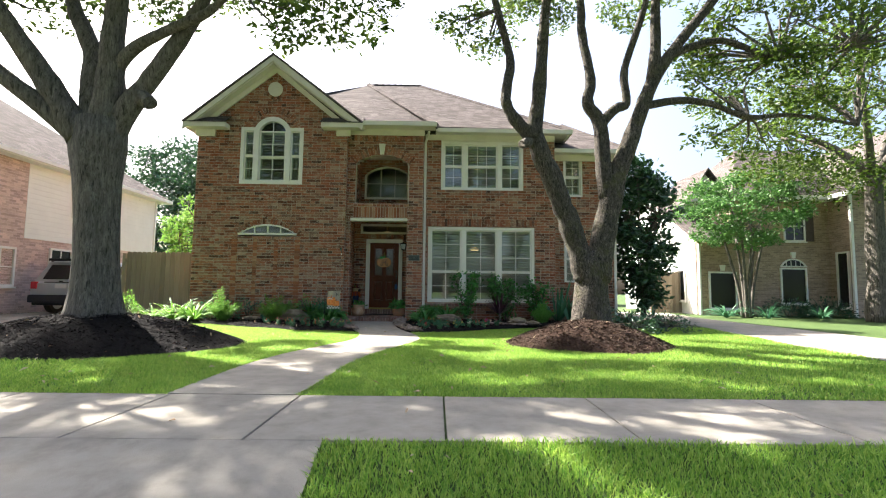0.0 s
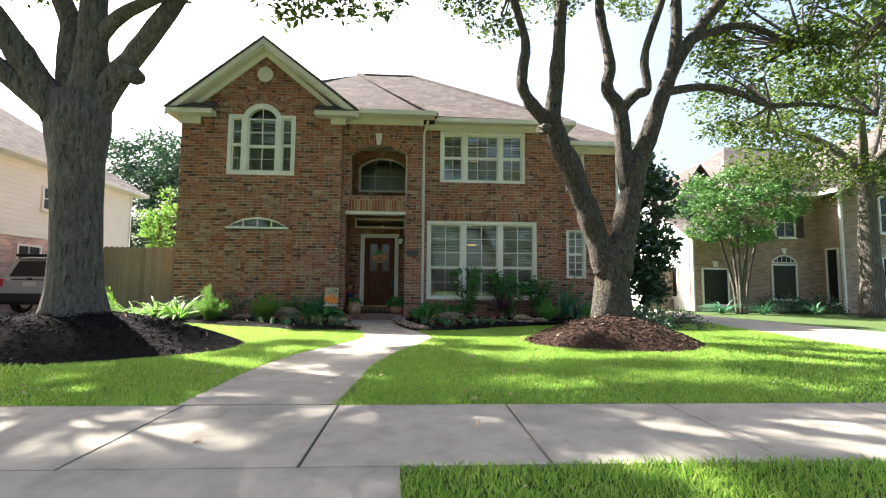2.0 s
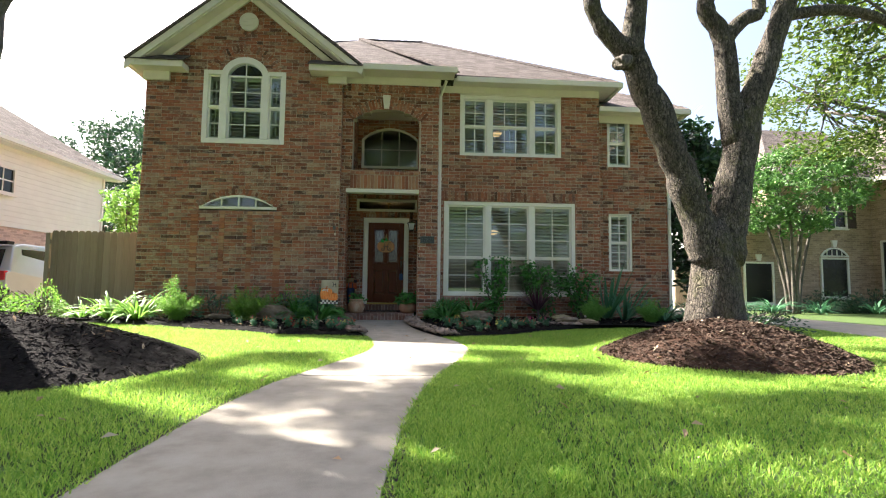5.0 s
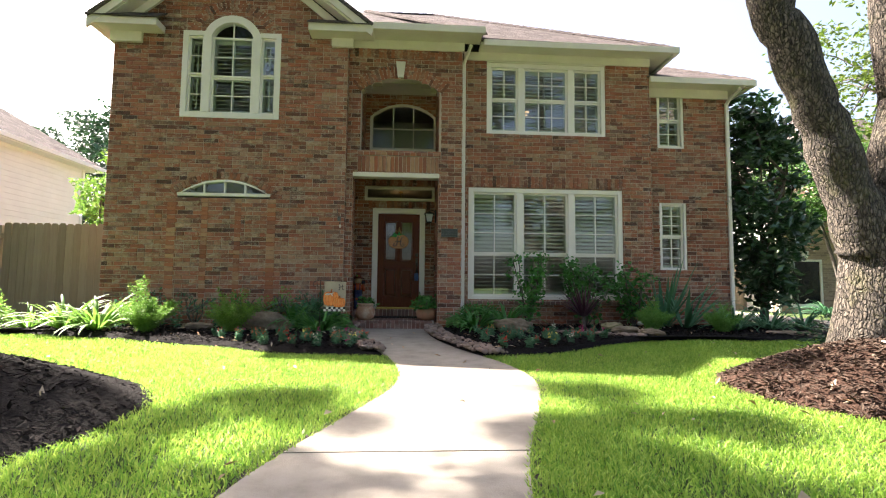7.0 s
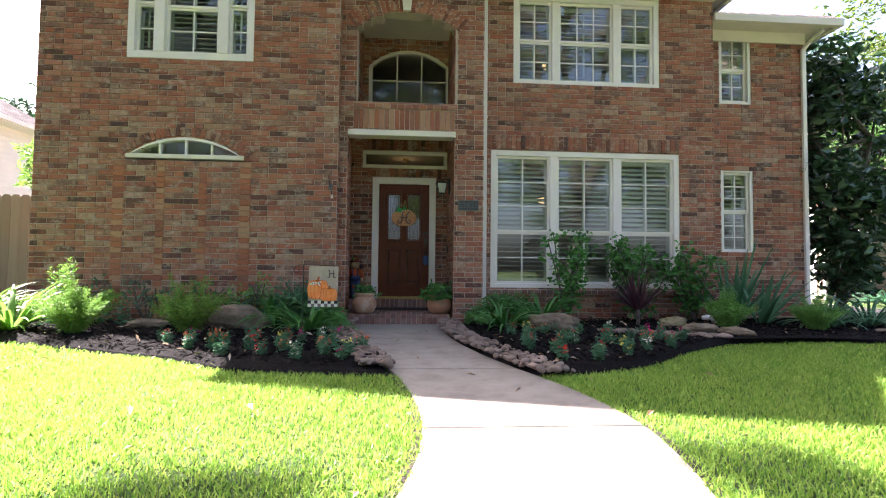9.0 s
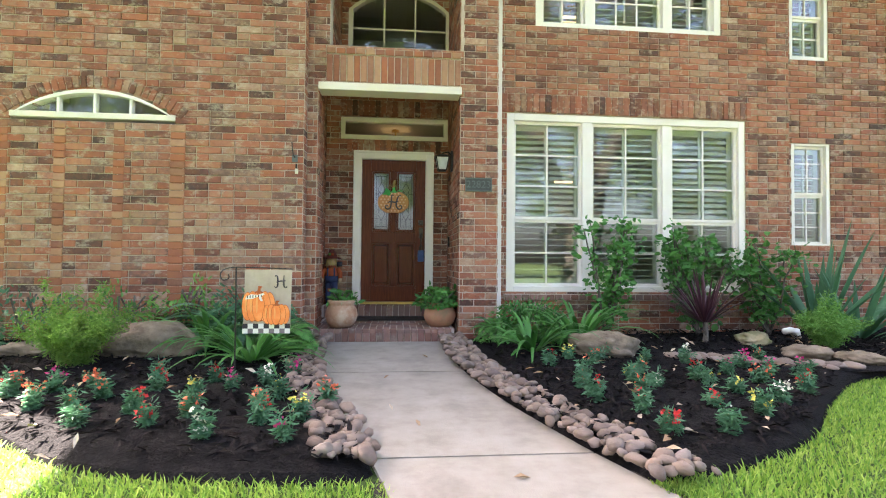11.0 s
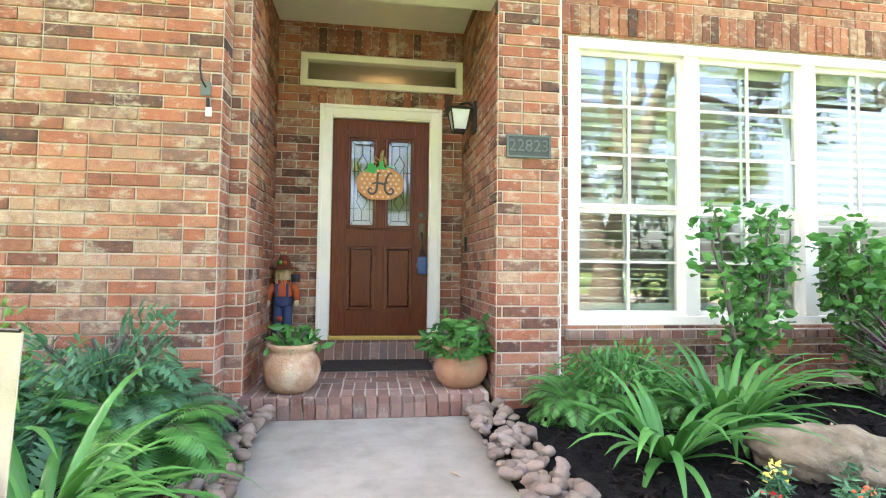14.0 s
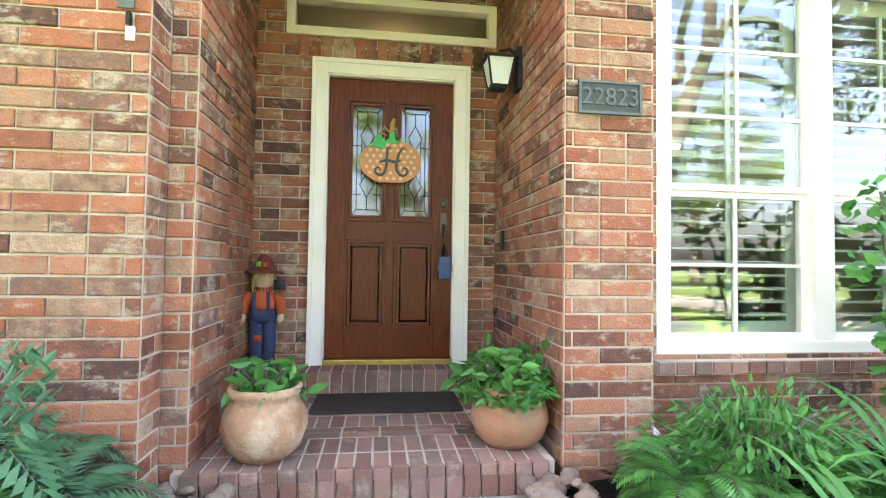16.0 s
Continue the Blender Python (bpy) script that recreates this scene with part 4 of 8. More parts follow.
def window_unit(parent, x0, x1, z0, z1, y, cols, rows_top, rows_low, shutters=True, split=None, tilt=28):
    """A double-hung unit: sashes, glazing bars, panes and a louvred shutter behind it."""
    zm = z0 + (z1 - z0) * 0.5 if split is None else split
    bars = bmesh.new()
    s = 0.035
    for a, b in ((z0, zm), (zm, z1)):
        yy = y + (0.0 if a == zm else 0.02)
        box(bars, x0, x0 + s, yy, yy + 0.035, a, b)
        box(bars, x1 - s, x1, yy, yy + 0.035, a, b)
        box(bars, x0 + s, x1 - s, yy, yy + 0.035, a, a + s)
        box(bars, x0 + s, x1 - s, yy, yy + 0.035, b - s, b)
    sash = part("sash", bars, WHITE, parent)
    g = bmesh.new()
    for (a, b), n, yy in (((z0, zm), rows_low, y + 0.02), ((zm, z1), rows_top, y)):
        for i in range(1, cols):
            x = x0 + s + (x1 - x0 - 2 * s) * i / cols
            box(g, x - 0.009, x + 0.009, yy + 0.004, yy + 0.024, a + s, b - s)
        for i in range(1, n):
            z = a + s + (b - a - 2 * s) * i / n
            box(g, x0 + s, x1 - s, yy + 0.006, yy + 0.022, z - 0.009, z + 0.009)
    part("glazing_bars", g, WHITE, sash)
    for (a, b), yy in (((z0, zm), y + 0.034), ((zm, z1), y + 0.014)):
        p = part("pane", boxes((x0 + s, x1 - s, yy, yy + 0.004, a + s, b - s)), GLASS, sash)
        p.visible_shadow = False
    if shutters:
        sh = part("shutter_frame", boxes((x0 - 0.02, x0 + 0.05, y + 0.11, y + 0.14, z0, z1), (x1 - 0.05, x1 + 0.02, y + 0.11, y + 0.14, z0, z1), (x0 + 0.05, x1 - 0.05, y + 0.11, y + 0.14, z0, z0 + 0.09),
                                         (x0 + 0.05, x1 - 0.05, y + 0.11, y + 0.14, z1 - 0.09, z1), (x0 + 0.05, x1 - 0.05, y + 0.11, y + 0.14, zm - 0.04, zm + 0.04), ((x0 + x1) / 2 - 0.012, (x0 + x1) / 2 + 0.012, y + 0.08, y + 0.095, z0 + 0.1, z1 - 0.1)), SHUT, parent)
        louvres(sh, x0 + 0.05, x1 - 0.05, z0 + 0.09, zm - 0.04, y + 0.125, tilt=6)
        louvres(sh, x0 + 0.05, x1 - 0.05, zm + 0.04, z1 - 0.09, y + 0.125, tilt=tilt)


def triple(name, x0, x1, z0, z1, y, splits, label, cols, rt, rl, zs=None, casing=0.085, mull=0.12, tilts=(38, 38, 38)):
    """A wide window of three units in a heavy white casing."""
    w = tagged(empty(name, ((x0 + x1) / 2, y, z0)), label, "window", kind="structure")
    o = Vector(((x0 + x1) / 2, y, z0))
    xs = [x0 + casing, *splits, x1 - casing]
    fr = boxes((x0, x0 + casing, -0.03, 0.1, z0, z1), (x1 - casing, x1, -0.03, 0.1, z0, z1), (x0 + casing, x1 - casing, -0.03, 0.1, z1 - casing, z1), (x0 + casing, x1 - casing, -0.03, 0.1, z0, z0 + casing),
               *[(s - mull / 2, s + mull / 2, -0.022, 0.1, z0 + casing, z1 - casing) for s in splits], bevel=0.008)
    bmesh.ops.translate(fr, verts=fr.verts, vec=(-o.x, 0, -o.z))
    part("window_frame", fr, WHITE, w)
    n = len(splits) + 1
    for i in range(n):
        a = xs[i] + (mull / 2 if i else 0)
        b = xs[i + 1] - (mull / 2 if i < n - 1 else 0)
        window_unit(w, a - o.x, b - o.x, casing, z1 - z0 - casing, 0.02, cols[i], rt, rl, split=zs, tilt=tilts[i])
    return w


triple("window_1", 0.43, 3.50, 0.52, 2.71, RY + 0.04, [1.44, 2.47], "large white three part window with louvred shutters", (2, 2, 2), 3, 2, zs=0.90, tilts=(46, 32, 44))
triple("window_2", 0.78, 3.18, 3.77, 5.24, RY + 0.04, [1.47, 2.48], "upper white three part window with louvred shutters", (2, 3, 2), 2, 2)
triple("window_3", 4.46, 5.03, 3.72, 4.93, FY + 0.04, [], "narrow white upper window with glazing bars", (2,), 2, 2, casing=0.05, tilts=(24,))
triple("window_4", 4.47, 5.04, 1.13, 2.58, FY + 0.04, [], "narrow white lower window with glazing bars", (2,), 3, 3, casing=0.05, tilts=(24,))
slab("trim_frieze_window", TRIMW, "cream board over the upper window", "trim", (0.78, 3.18, RY - 0.02, RY + 0.03, 5.24, 5.30))

# gable window: two narrow lights and a tall arched one
wg = tagged(empty("window_5", (-4.02, GY + 0.03, 3.80)), "white gable window with a tall arched middle light", "window", kind="structure")
part("window_frame", boxes((-0.89, -0.79, -0.03, 0.1, 0, 1.64), (0.79, 0.89, -0.03, 0.1, 0, 1.64), (-0.79, 0.79, -0.034, 0.1, 0, 0.10), (-0.79, -0.5, -0.03, 0.1, 1.54, 1.64), (0.5, 0.79, -0.03, 0.1, 1.54, 1.64),
                           (-0.52, -0.37, -0.045, 0.1, 0.10, 1.54), (0.37, 0.52, -0.045, 0.1, 0.10, 1.54), bevel=0.008), WHITE, wg)
oa, ia = arc(0, 0.52, 1.54, 0.40, 20), arc(0, 0.37, 1.54, 0.27, 20)
part("arch_casing", ring(oa, ia, -0.045, 0.1, closed=False), WHITE, wg)
window_unit(wg, -0.79, -0.52, 0.10, 1.54, 0.02, 1, 2, 2)
window_unit(wg, 0.52, 0.79, 0.10, 1.54, 0.02, 1, 2, 2)
window_unit(wg, -0.37, 0.37, 0.10, 1.54, 0.02, 2, 2, 2, split=0.78)
p = part("arch_pane", prism(ia, 0.034, 0.038), GLASS, wg)
p.visible_shadow = False
part("arch_bar", boxes((-0.01, 0.01, 0.02, 0.05, 1.54, 1.81)), WHITE, wg)

# low arched window over the bricked-up garage door
wl = tagged(empty("window_7", (-4.05, GY + 0.02, 2.37)), "low arched white window in four lights", "window", kind="structure")
oa, ia = arc(0, 0.82, 0.0, 0.29, 20), arc(0, 0.73, 0.05, 0.20, 20)
part("arch_casing", ring(oa, ia, -0.03, 0.08, closed=False), WHITE, wl)
part("sill", boxes((-0.82, 0.82, -0.03, 0.08, -0.015, 0.045), bevel=0.006), TRIMW, wl)
for x in (-0.36, 0.0, 0.36):
    part("glazing_bar", boxes((x - 0.014, x + 0.014, -0.01, 0.05, 0.05, 0.05 + (0.20 if x == 0 else 0.15))), WHITE, wl)
p = part("pane", prism(ia, 0.03, 0.034), GLASS, wl)
p.visible_shadow = False

# arched window behind the balcony
wb = tagged(empty("window_8", (-0.88, DY + 0.02, 3.70)), "dark arched window behind the balcony", "window", kind="structure")
oa, ia = arc(0, 0.72, 0.74, 0.30, 20), arc(0, 0.66, 0.74, 0.25, 20)
part("arch_casing", ring(oa, ia, -0.03, 0.06, closed=False), TRIMW, wb)
part("window_frame", boxes((-0.72, -0.66, -0.03, 0.06, 0, 0.74), (0.66, 0.72, -0.03, 0.06, 0, 0.74), (-0.66, 0.66, -0.03, 0.06, 0, 0.06)), TRIMW, wb)
part("glazing_bars", boxes((-0.232, -0.208, 0, 0.03, 0.06, 0.96), (0.208, 0.232, 0, 0.03, 0.06, 0.96), (-0.66, 0.66, 0.002, 0.028, 0.48, 0.50)), TRIMW, wb)
p = part("pane", prism([(-0.66, 0.06), *ia, (0.66, 0.06)], 0.03, 0.034), GLASS, wb)
p.visible_shadow = False

# transom over the door
tr = tagged(empty("window_9", (-0.935, DY, 2.60)), "long low transom window over the door", "window", kind="structure")
part("window_frame", boxes((-0.75, -0.69, -0.03, 0.06, 0, 0.305), (0.69, 0.75, -0.03, 0.06, 0, 0.305), (-0.69, 0.69, -0.03, 0.06, 0, 0.06), (-0.69, 0.69, -0.03, 0.06, 0.245, 0.305), bevel=0.006), TRIMW, tr)
p = part("pane", boxes((-0.69, 0.69, 0.02, 0.024, 0.06, 0.245)), GLASS, tr)
p.visible_shadow = False

# gable vent
gv = tagged(empty("gable_vent", (-3.98, GY - 0.01, 6.54)), "round cream gable vent in a brick ring", "vent")
rr = [(0.185 * math.cos(a), 0.185 * math.sin(a)) for a in [2 * math.pi * i / 28 for i in range(28)]]
part("disc", prism(rr, -0.02, 0.02), TRIMW, gv)
part("rim", ring([(x * 1.12, z * 1.12) for x, z in rr], rr, -0.035, 0.02), TRIMW, gv)
for i in range(6):
    z = -0.14 + i * 0.055
    h = math.sqrt(0.18 ** 2 - z * z) - 0.01
    part("slat", boxes((-h, h, -0.03, -0.015, z, z + 0.025)), TRIMW, gv)
vr = tagged(empty("vent_bricks", (-3.98, GY - 0.004, 6.54)), "ring of bricks round the vent", "brickwork", kind="structure")
me = mesh_of("brick", brick_box(-0.035, 0.035, 0.21, 0.30, 0, "x", 1, random.Random(3)), BRICK_FACES, BRICK)
for i in range(20):
    piece("brick", me, vr, Matrix.Rotation(2 * math.pi * i / 20, 4, "Y"))


# ---- porch ----
def text_mesh(name, body, size, material, parent, m, depth=0.002, label="", bold=0.0):
    cu = bpy.data.curves.new(name, "FONT")
    cu.body, cu.size, cu.extrude, cu.align_x, cu.align_y, cu.offset = body, size, depth, "CENTER", "CENTER", bold
    tmp = new(name, cu)
    me = bpy.data.meshes.new_from_object(tmp.evaluated_get(bpy.context.evaluated_depsgraph_get()))
    bpy.data.objects.remove(tmp)
    me.materials.clear()
    me.materials.append(material)
    ob = new(name, me)
    ob.parent = parent
    ob.matrix_local = m
    if label:
        ob["label"] = label
    return ob


def script_h(name, cx, cz, size, y, m, parent, label, ornate=False):
    """A handwritten capital H with hooked stems, painted a little proud."""
    bm = bmesh.new()
    left = [(-0.44, 0.36), (-0.40, 0.46), (-0.30, 0.44), (-0.25, 0.30), (-0.24, 0.0), (-0.25, -0.30), (-0.32, -0.46), (-0.42, -0.46), (-0.47, -0.36)]
    right = [(0.20, 0.50), (0.19, 0.30), (0.19, 0.0), (0.20, -0.30), (0.27, -0.46), (0.37, -0.47), (0.43, -0.36)]
    bar = [(-0.36, -0.06), (-0.12, 0.02), (0.12, 0.04), (0.36, 0.06)]
    lines = [left, right, bar]
    if ornate:
        left = [(-0.02, 0.42), (-0.06, 0.50), (-0.14, 0.46), (-0.16, 0.2), (-0.18, -0.2), (-0.26, -0.42), (-0.42, -0.48), (-0.56, -0.38), (-0.54, -0.24), (-0.42, -0.22), (-0.40, -0.32)]
        right = [(0.52, 0.42), (0.44, 0.50), (0.34, 0.42), (0.24, 0.2), (0.18, -0.2), (0.28, -0.42), (0.44, -0.48), (0.56, -0.38), (0.54, -0.24), (0.42, -0.22), (0.40, -0.32)]
        lines = [left, right, [(-0.42, -0.04), (-0.2, 0.04), (0.1, 0.0), (0.34, 0.06)]]
    for line in lines:
        fine = outline(line, 4)
        n = len(fine)
        tube(bm, [(cx + size * u, y, cz + size * v) for u, v in fine], [size * (0.022 + 0.034 * math.sin(math.pi * i / (n - 1))) for i in range(n)], 6)
    return part(name, bm, m, parent, label)


FACE = Matrix.Rotation(radians(90), 4, "X")      # stands a flat text up, facing the street
PZ = 0.14
porch = tagged(empty("porch_floor", (-0.93, 11.9, 0)), "brick paved porch step at the front door", "porch", kind="structure")
part("base", boxes((-0.90, 0.70, 0.03, 1.43, 0, PZ - 0.005), (-0.95, 0.76, 1.19, 1.44, PZ - 0.005, 0.291)), MORTAR, porch)
rng = random.Random(4)
edge = mesh_of("brick", brick_box(-0.034, 0.034, 0, PZ, 0, "x", 1, rng), BRICK_FACES, PAVER)
pav = bmesh.new()
box(pav, 0.003, 0.182, 0.003, 0.069, -0.03, 0.0, bevel=0.005)
pav_me = bpy.data.meshes.new("paver")
pav.to_mesh(pav_me)
pav.free()
pav_me.materials.append(PAVER)
for i in range(20):      # front row of brick ends
    b = piece("brick", pav_me, porch, pose(-0.79 + i * 0.0765, 0.0, PZ + rng.uniform(-0.002, 0.002), 0, 0, 90) @ Matrix.Diagonal((1, 1, 1.6, 1)))
    b = piece("brick", edge, porch, Matrix.Translation((-0.82 + i * 0.0765, 0.012, 0)))
for i in range(20):
    piece("paver", pav_me, porch, pose(-0.79 + i * 0.0765, 0.552, PZ + rng.uniform(-0.002, 0.002), 0, 0, 90))
for r in range(3):
    for i in range(20):
        if r != 1:
            piece("paver", pav_me, porch, pose(-0.79 + i * 0.0765, 0.20 + r * 0.27 + (0.08 if r == 2 else 0), PZ + rng.uniform(-0.002, 0.002), 0, 0, 90))
for i in range(8):
    piece("paver", pav_me, porch, Matrix.Translation((-0.83 + i * 0.192, 0.395, PZ)))
    piece("paver", pav_me, porch, Matrix.Translation((-0.83 + i * 0.192, 0.47, PZ)))
for i in range(8):
    piece("paver", pav_me, porch, Matrix.Translation((-0.83 + i * 0.192, 1.008, PZ)))
    piece("paver", pav_me, porch, Matrix.Translation((-0.90 + i * 0.192, 1.085, PZ)))
tread = mesh_of("brick", brick_box(-0.034, 0.034, 0, 0.15, 0, "x", 1, rng), BRICK_FACES, PAVER)
for i in range(22):
    piece("brick", tread, porch, Matrix.Translation((-0.883 + i * 0.0765, 1.185, PZ)))
    piece("paver", pav_me, porch, pose(-0.843 + i * 0.0765, 1.18, 0.297, 0, 0, 90))

# front door
dr = tagged(empty("door_1", (-0.94, DY + 0.02, 0.30)), "mahogany front door with two leaded glass lights", "door", kind="structure")
part("door_frame", boxes((-0.545, -0.455, -0.06, 0.1, -0.01, 2.12), (0.455, 0.545, -0.06, 0.1, -0.01, 2.12), (-0.455, 0.455, -0.06, 0.1, 2.03, 2.12),
                         (-0.56, -0.53, -0.075, -0.02, -0.01, 2.135), (0.53, 0.56, -0.075, -0.02, -0.01, 2.135), (-0.53, 0.53, -0.075, -0.02, 2.105, 2.135),
                         (-0.47, -0.445, -0.045, 0.02, -0.01, 2.045), (0.445, 0.47, -0.045, 0.02, -0.01, 2.045), (-0.445, 0.445, -0.045, 0.02, 2.02, 2.045), bevel=0.006), WHITE, dr, "white painted moulded door frame")
leaf = part("door_leaf", boxes((-0.445, -0.315, 0.0, 0.045, 0.03, 2.02), (0.315, 0.445, 0.0, 0.045, 0.03, 2.02), (-0.315, 0.315, 0.0, 0.045, 1.87, 2.02), (-0.315, 0.315, 0.0, 0.045, 0.86, 1.0),
                               (-0.315, 0.315, 0.0, 0.045, 0.03, 0.24), (-0.03, 0.03, 0.001, 0.044, 0.24, 0.86), (-0.03, 0.03, 0.001, 0.044, 1.0, 1.87), bevel=0.006), DOORW, dr)
for s in (-1, 1):
    a, b = sorted((s * 0.03, s * 0.315))
    mo = bmesh.new()
    for z0, z1 in ((0.24, 0.86), (1.0, 1.87)):
        for i, (w, y) in enumerate(((0.0, -0.012), (0.022, -0.006))):
            o = [(a + w, z0 + w), (b - w, z0 + w), (b - w, z1 - w), (a + w, z1 - w)]
            q = [(a + w + 0.018, z0 + w + 0.018), (b - w - 0.018, z0 + w + 0.018), (b - w - 0.018, z1 - w - 0.018), (a + w + 0.018, z1 - w - 0.018)]
            r2 = ring(o, q, y, 0.02)
            tmp = bpy.data.meshes.new("t")
            r2.to_mesh(tmp)
            r2.free()
            mo.from_mesh(tmp)
            bpy.data.meshes.remove(tmp)
    part("moulding", mo, DOORW, leaf)
    # raised field
    rp = bmesh.new()
    box(rp, a + 0.05, b - 0.05, 0.012, 0.03, 0.29, 0.81, bevel=0.011)
    part("raised_panel", rp, DOORW, leaf)
    p = part("glass_light", boxes((a + 0.035, b - 0.035, 0.02, 0.026, 1.035, 1.835)), BEVEL, leaf, "leaded bevelled glass")
    p.visible_shadow = False
    x0, x1, z0, z1 = a + 0.04, b - 0.04, 1.04, 1.83
    xm = (x0 + x1) / 2
    came = bmesh.new()
    def lead(p0, p1):
        tube(came, [(p0[0], 0.018, p0[1]), (p1[0], 0.018, p1[1])], [0.0035, 0.0035], 6)
    for q in ((x0 + 0.03, x0 + 0.03), (x1 - 0.03, x1 - 0.03)):
        lead((q[0], z0 + 0.04), (q[1], z1 - 0.04))
    lead((x0 + 0.03, z0 + 0.04), (x1 - 0.03, z0 + 0.04))
    lead((x0 + 0.03, z1 - 0.04), (x1 - 0.03, z1 - 0.04))
    for c in (z0 + 0.22, z1 - 0.22):
        for p0, p1 in (((xm, c + 0.09), (xm + 0.05, c)), ((xm + 0.05, c), (xm, c - 0.09)), ((xm, c - 0.09), (xm - 0.05, c)), ((xm - 0.05, c), (xm, c + 0.09))):
            lead(p0, p1)
        lead((xm, c + 0.09), (xm, z1 - 0.04) if c > 1.4 else (xm, c + 0.12))
        lead((xm, c - 0.09), (xm, z0 + 0.04) if c < 1.4 else (xm, c - 0.12))
        lead((x0, c - 0.07), (x0 + 0.06, c - 0.07))
        lead((x1, c - 0.07), (x1 - 0.06, c - 0.07))
    for x in (xm - 0.04, xm + 0.04):
        lead((x, z0 + 0.25), (x, z1 - 0.25))
    for p0, p1 in (((x0, z0), (x0 + 0.03, z0 + 0.04)), ((x1, z0), (x1 - 0.03, z0 + 0.04)), ((x0, z1), (x0 + 0.03, z1 - 0.04)), ((x1, z1), (x1 - 0.03, z1 - 0.04))):
        lead(p0, p1)
    part("lead_came", came, BLACK, leaf, "dark lead strips")
part("threshold", boxes((-0.45, 0.45, -0.07, 0.05, -0.012, 0.028), bevel=0.005), BRASS, dr, "brass threshold")
lock = part("deadbolt", lathe([(0.03, 0), (0.03, 0.01), (0.022, 0.016), (0.012, 0.018), (0.012, 0.03)], 18), DARKM, leaf, "dark bronze deadbolt")
lock.matrix_local = Matrix.Translation((0.385, 0.0, 1.14)) @ Matrix.Rotation(radians(90), 4, "X")
part("deadbolt_plate", boxes((0.352, 0.418, -0.008, 0.0, 1.105, 1.175), bevel=0.006), DARKM, leaf)
part("handle_plate", boxes((0.36, 0.412, -0.01, 0.0, 0.92, 1.07), bevel=0.006), DARKM, leaf)
hd = bmesh.new()
tube(hd, [(0.386, -0.005, 0.98), (0.386, -0.05, 0.97), (0.386, -0.06, 0.88), (0.386, -0.05, 0.78), (0.386, -0.005, 0.75)], [0.011, 0.011, 0.010, 0.010, 0.011], 10)
part("handle", hd, DARKM, leaf, "bronze grip handle", smooth=True)
BLUE = plain("blue_lockbox", (0.03, 0.07, 0.20), 0.45)
kb = tagged(empty("key_lockbox", (-0.554, DY - 0.05, 1.05)), "blue key lockbox hanging from the door handle", "lockbox")
part("case", boxes((-0.042, 0.042, -0.045, 0.005, -0.16, 0.0), bevel=0.014), BLUE, kb)
part("dial_cover", boxes((-0.03, 0.03, -0.052, -0.044, -0.13, -0.04), bevel=0.004), BLUE, kb)
for a in (-0.052, 0.04):
    part("side_grip", boxes((a, a + 0.012, -0.035, -0.005, -0.10, -0.06), bevel=0.003), SLATE2, kb)
sk = bmesh.new()
tube(sk, [(-0.022, -0.02, -0.005), (-0.022, -0.02, 0.05), (0.0, -0.02, 0.07), (0.022, -0.02, 0.05), (0.022, -0.02, -0.005)], [0.006] * 5, 8)
part("shackle", sk, BLACK, kb)

# pumpkin door hanger
ORANGE = plain("tan_orange_board", (0.60, 0.28, 0.13), 0.7)
DOT = plain("peach_dot", (0.78, 0.52, 0.34), 0.7)
LIME = plain("bright_green_felt", (0.06, 0.42, 0.12), 0.7)
GREYP = plain("grey_letter", (0.10, 0.09, 0.11), 0.6)
TAN = plain("burlap", (0.36, 0.24, 0.10), 0.9)
ph = tagged(empty("pumpkin_door_hanger", (-0.945, DY + 0.0, 1.72)), "polka dot pumpkin door hanger with a monogram", "door hanger")
out = []
for i in range(40):
    a = 2 * math.pi * i / 40
    rr = 1 + 0.05 * abs(math.cos(2 * a)) - (0.05 if abs(math.cos(a)) < 0.2 else 0)
    out.append((0.205 * math.copysign(abs(math.cos(a)) ** 0.85, math.cos(a)) * rr, 0.148 * math.copysign(abs(math.sin(a)) ** 0.8, math.sin(a)) * rr))
part("board", prism(out, -0.03, -0.018), ORANGE, ph)
dots = mesh_of("dot", [(0.012 * math.cos(2 * math.pi * i / 12), yy, 0.012 * math.sin(2 * math.pi * i / 12)) for yy in (0, -0.002) for i in range(12)],
               [tuple(range(12)), tuple(range(23, 11, -1))] + [(i, 12 + i, 12 + (i + 1) % 12, (i + 1) % 12) for i in range(12)], DOT)
for r in range(-3, 4):
    for c in range(-4, 5):
        x, z = c * 0.048 + (0.024 if r % 2 else 0), r * 0.04
        if (x / 0.19) ** 2 + (z / 0.135) ** 2 < 0.95 and not (abs(x) < 0.06 and abs(z) < 0.09 and r % 2):
            piece("dot", dots, ph, Matrix.Translation((x, -0.03, z)))
script_h("monogram", 0.005, 0.0, 0.20, -0.034, GREYP, ph, "grey script monogram letter", True)
part("stem", prism([(-0.05, 0.135), (0.06, 0.13), (0.03, 0.16), (0.022, 0.215), (-0.014, 0.215), (-0.012, 0.165)], -0.04, -0.03), LIME, ph, "green felt stem")
part("leaf", prism([(-0.155, 0.10), (-0.10, 0.105), (-0.06, 0.085), (-0.035, 0.12), (-0.045, 0.16), (-0.07, 0.175), (-0.10, 0.20), (-0.115, 0.165), (-0.125, 0.13)], -0.045, -0.035), LIME, ph, "green felt leaf")
vi = bmesh.new()
tube(vi, [(0.05, -0.04, 0.15), (0.09, -0.04, 0.17), (0.11, -0.04, 0.15), (0.14, -0.04, 0.175)], [0.006, 0.005, 0.004, 0.003], 6)
part("vine", vi, LIME, ph)
rb = bmesh.new()
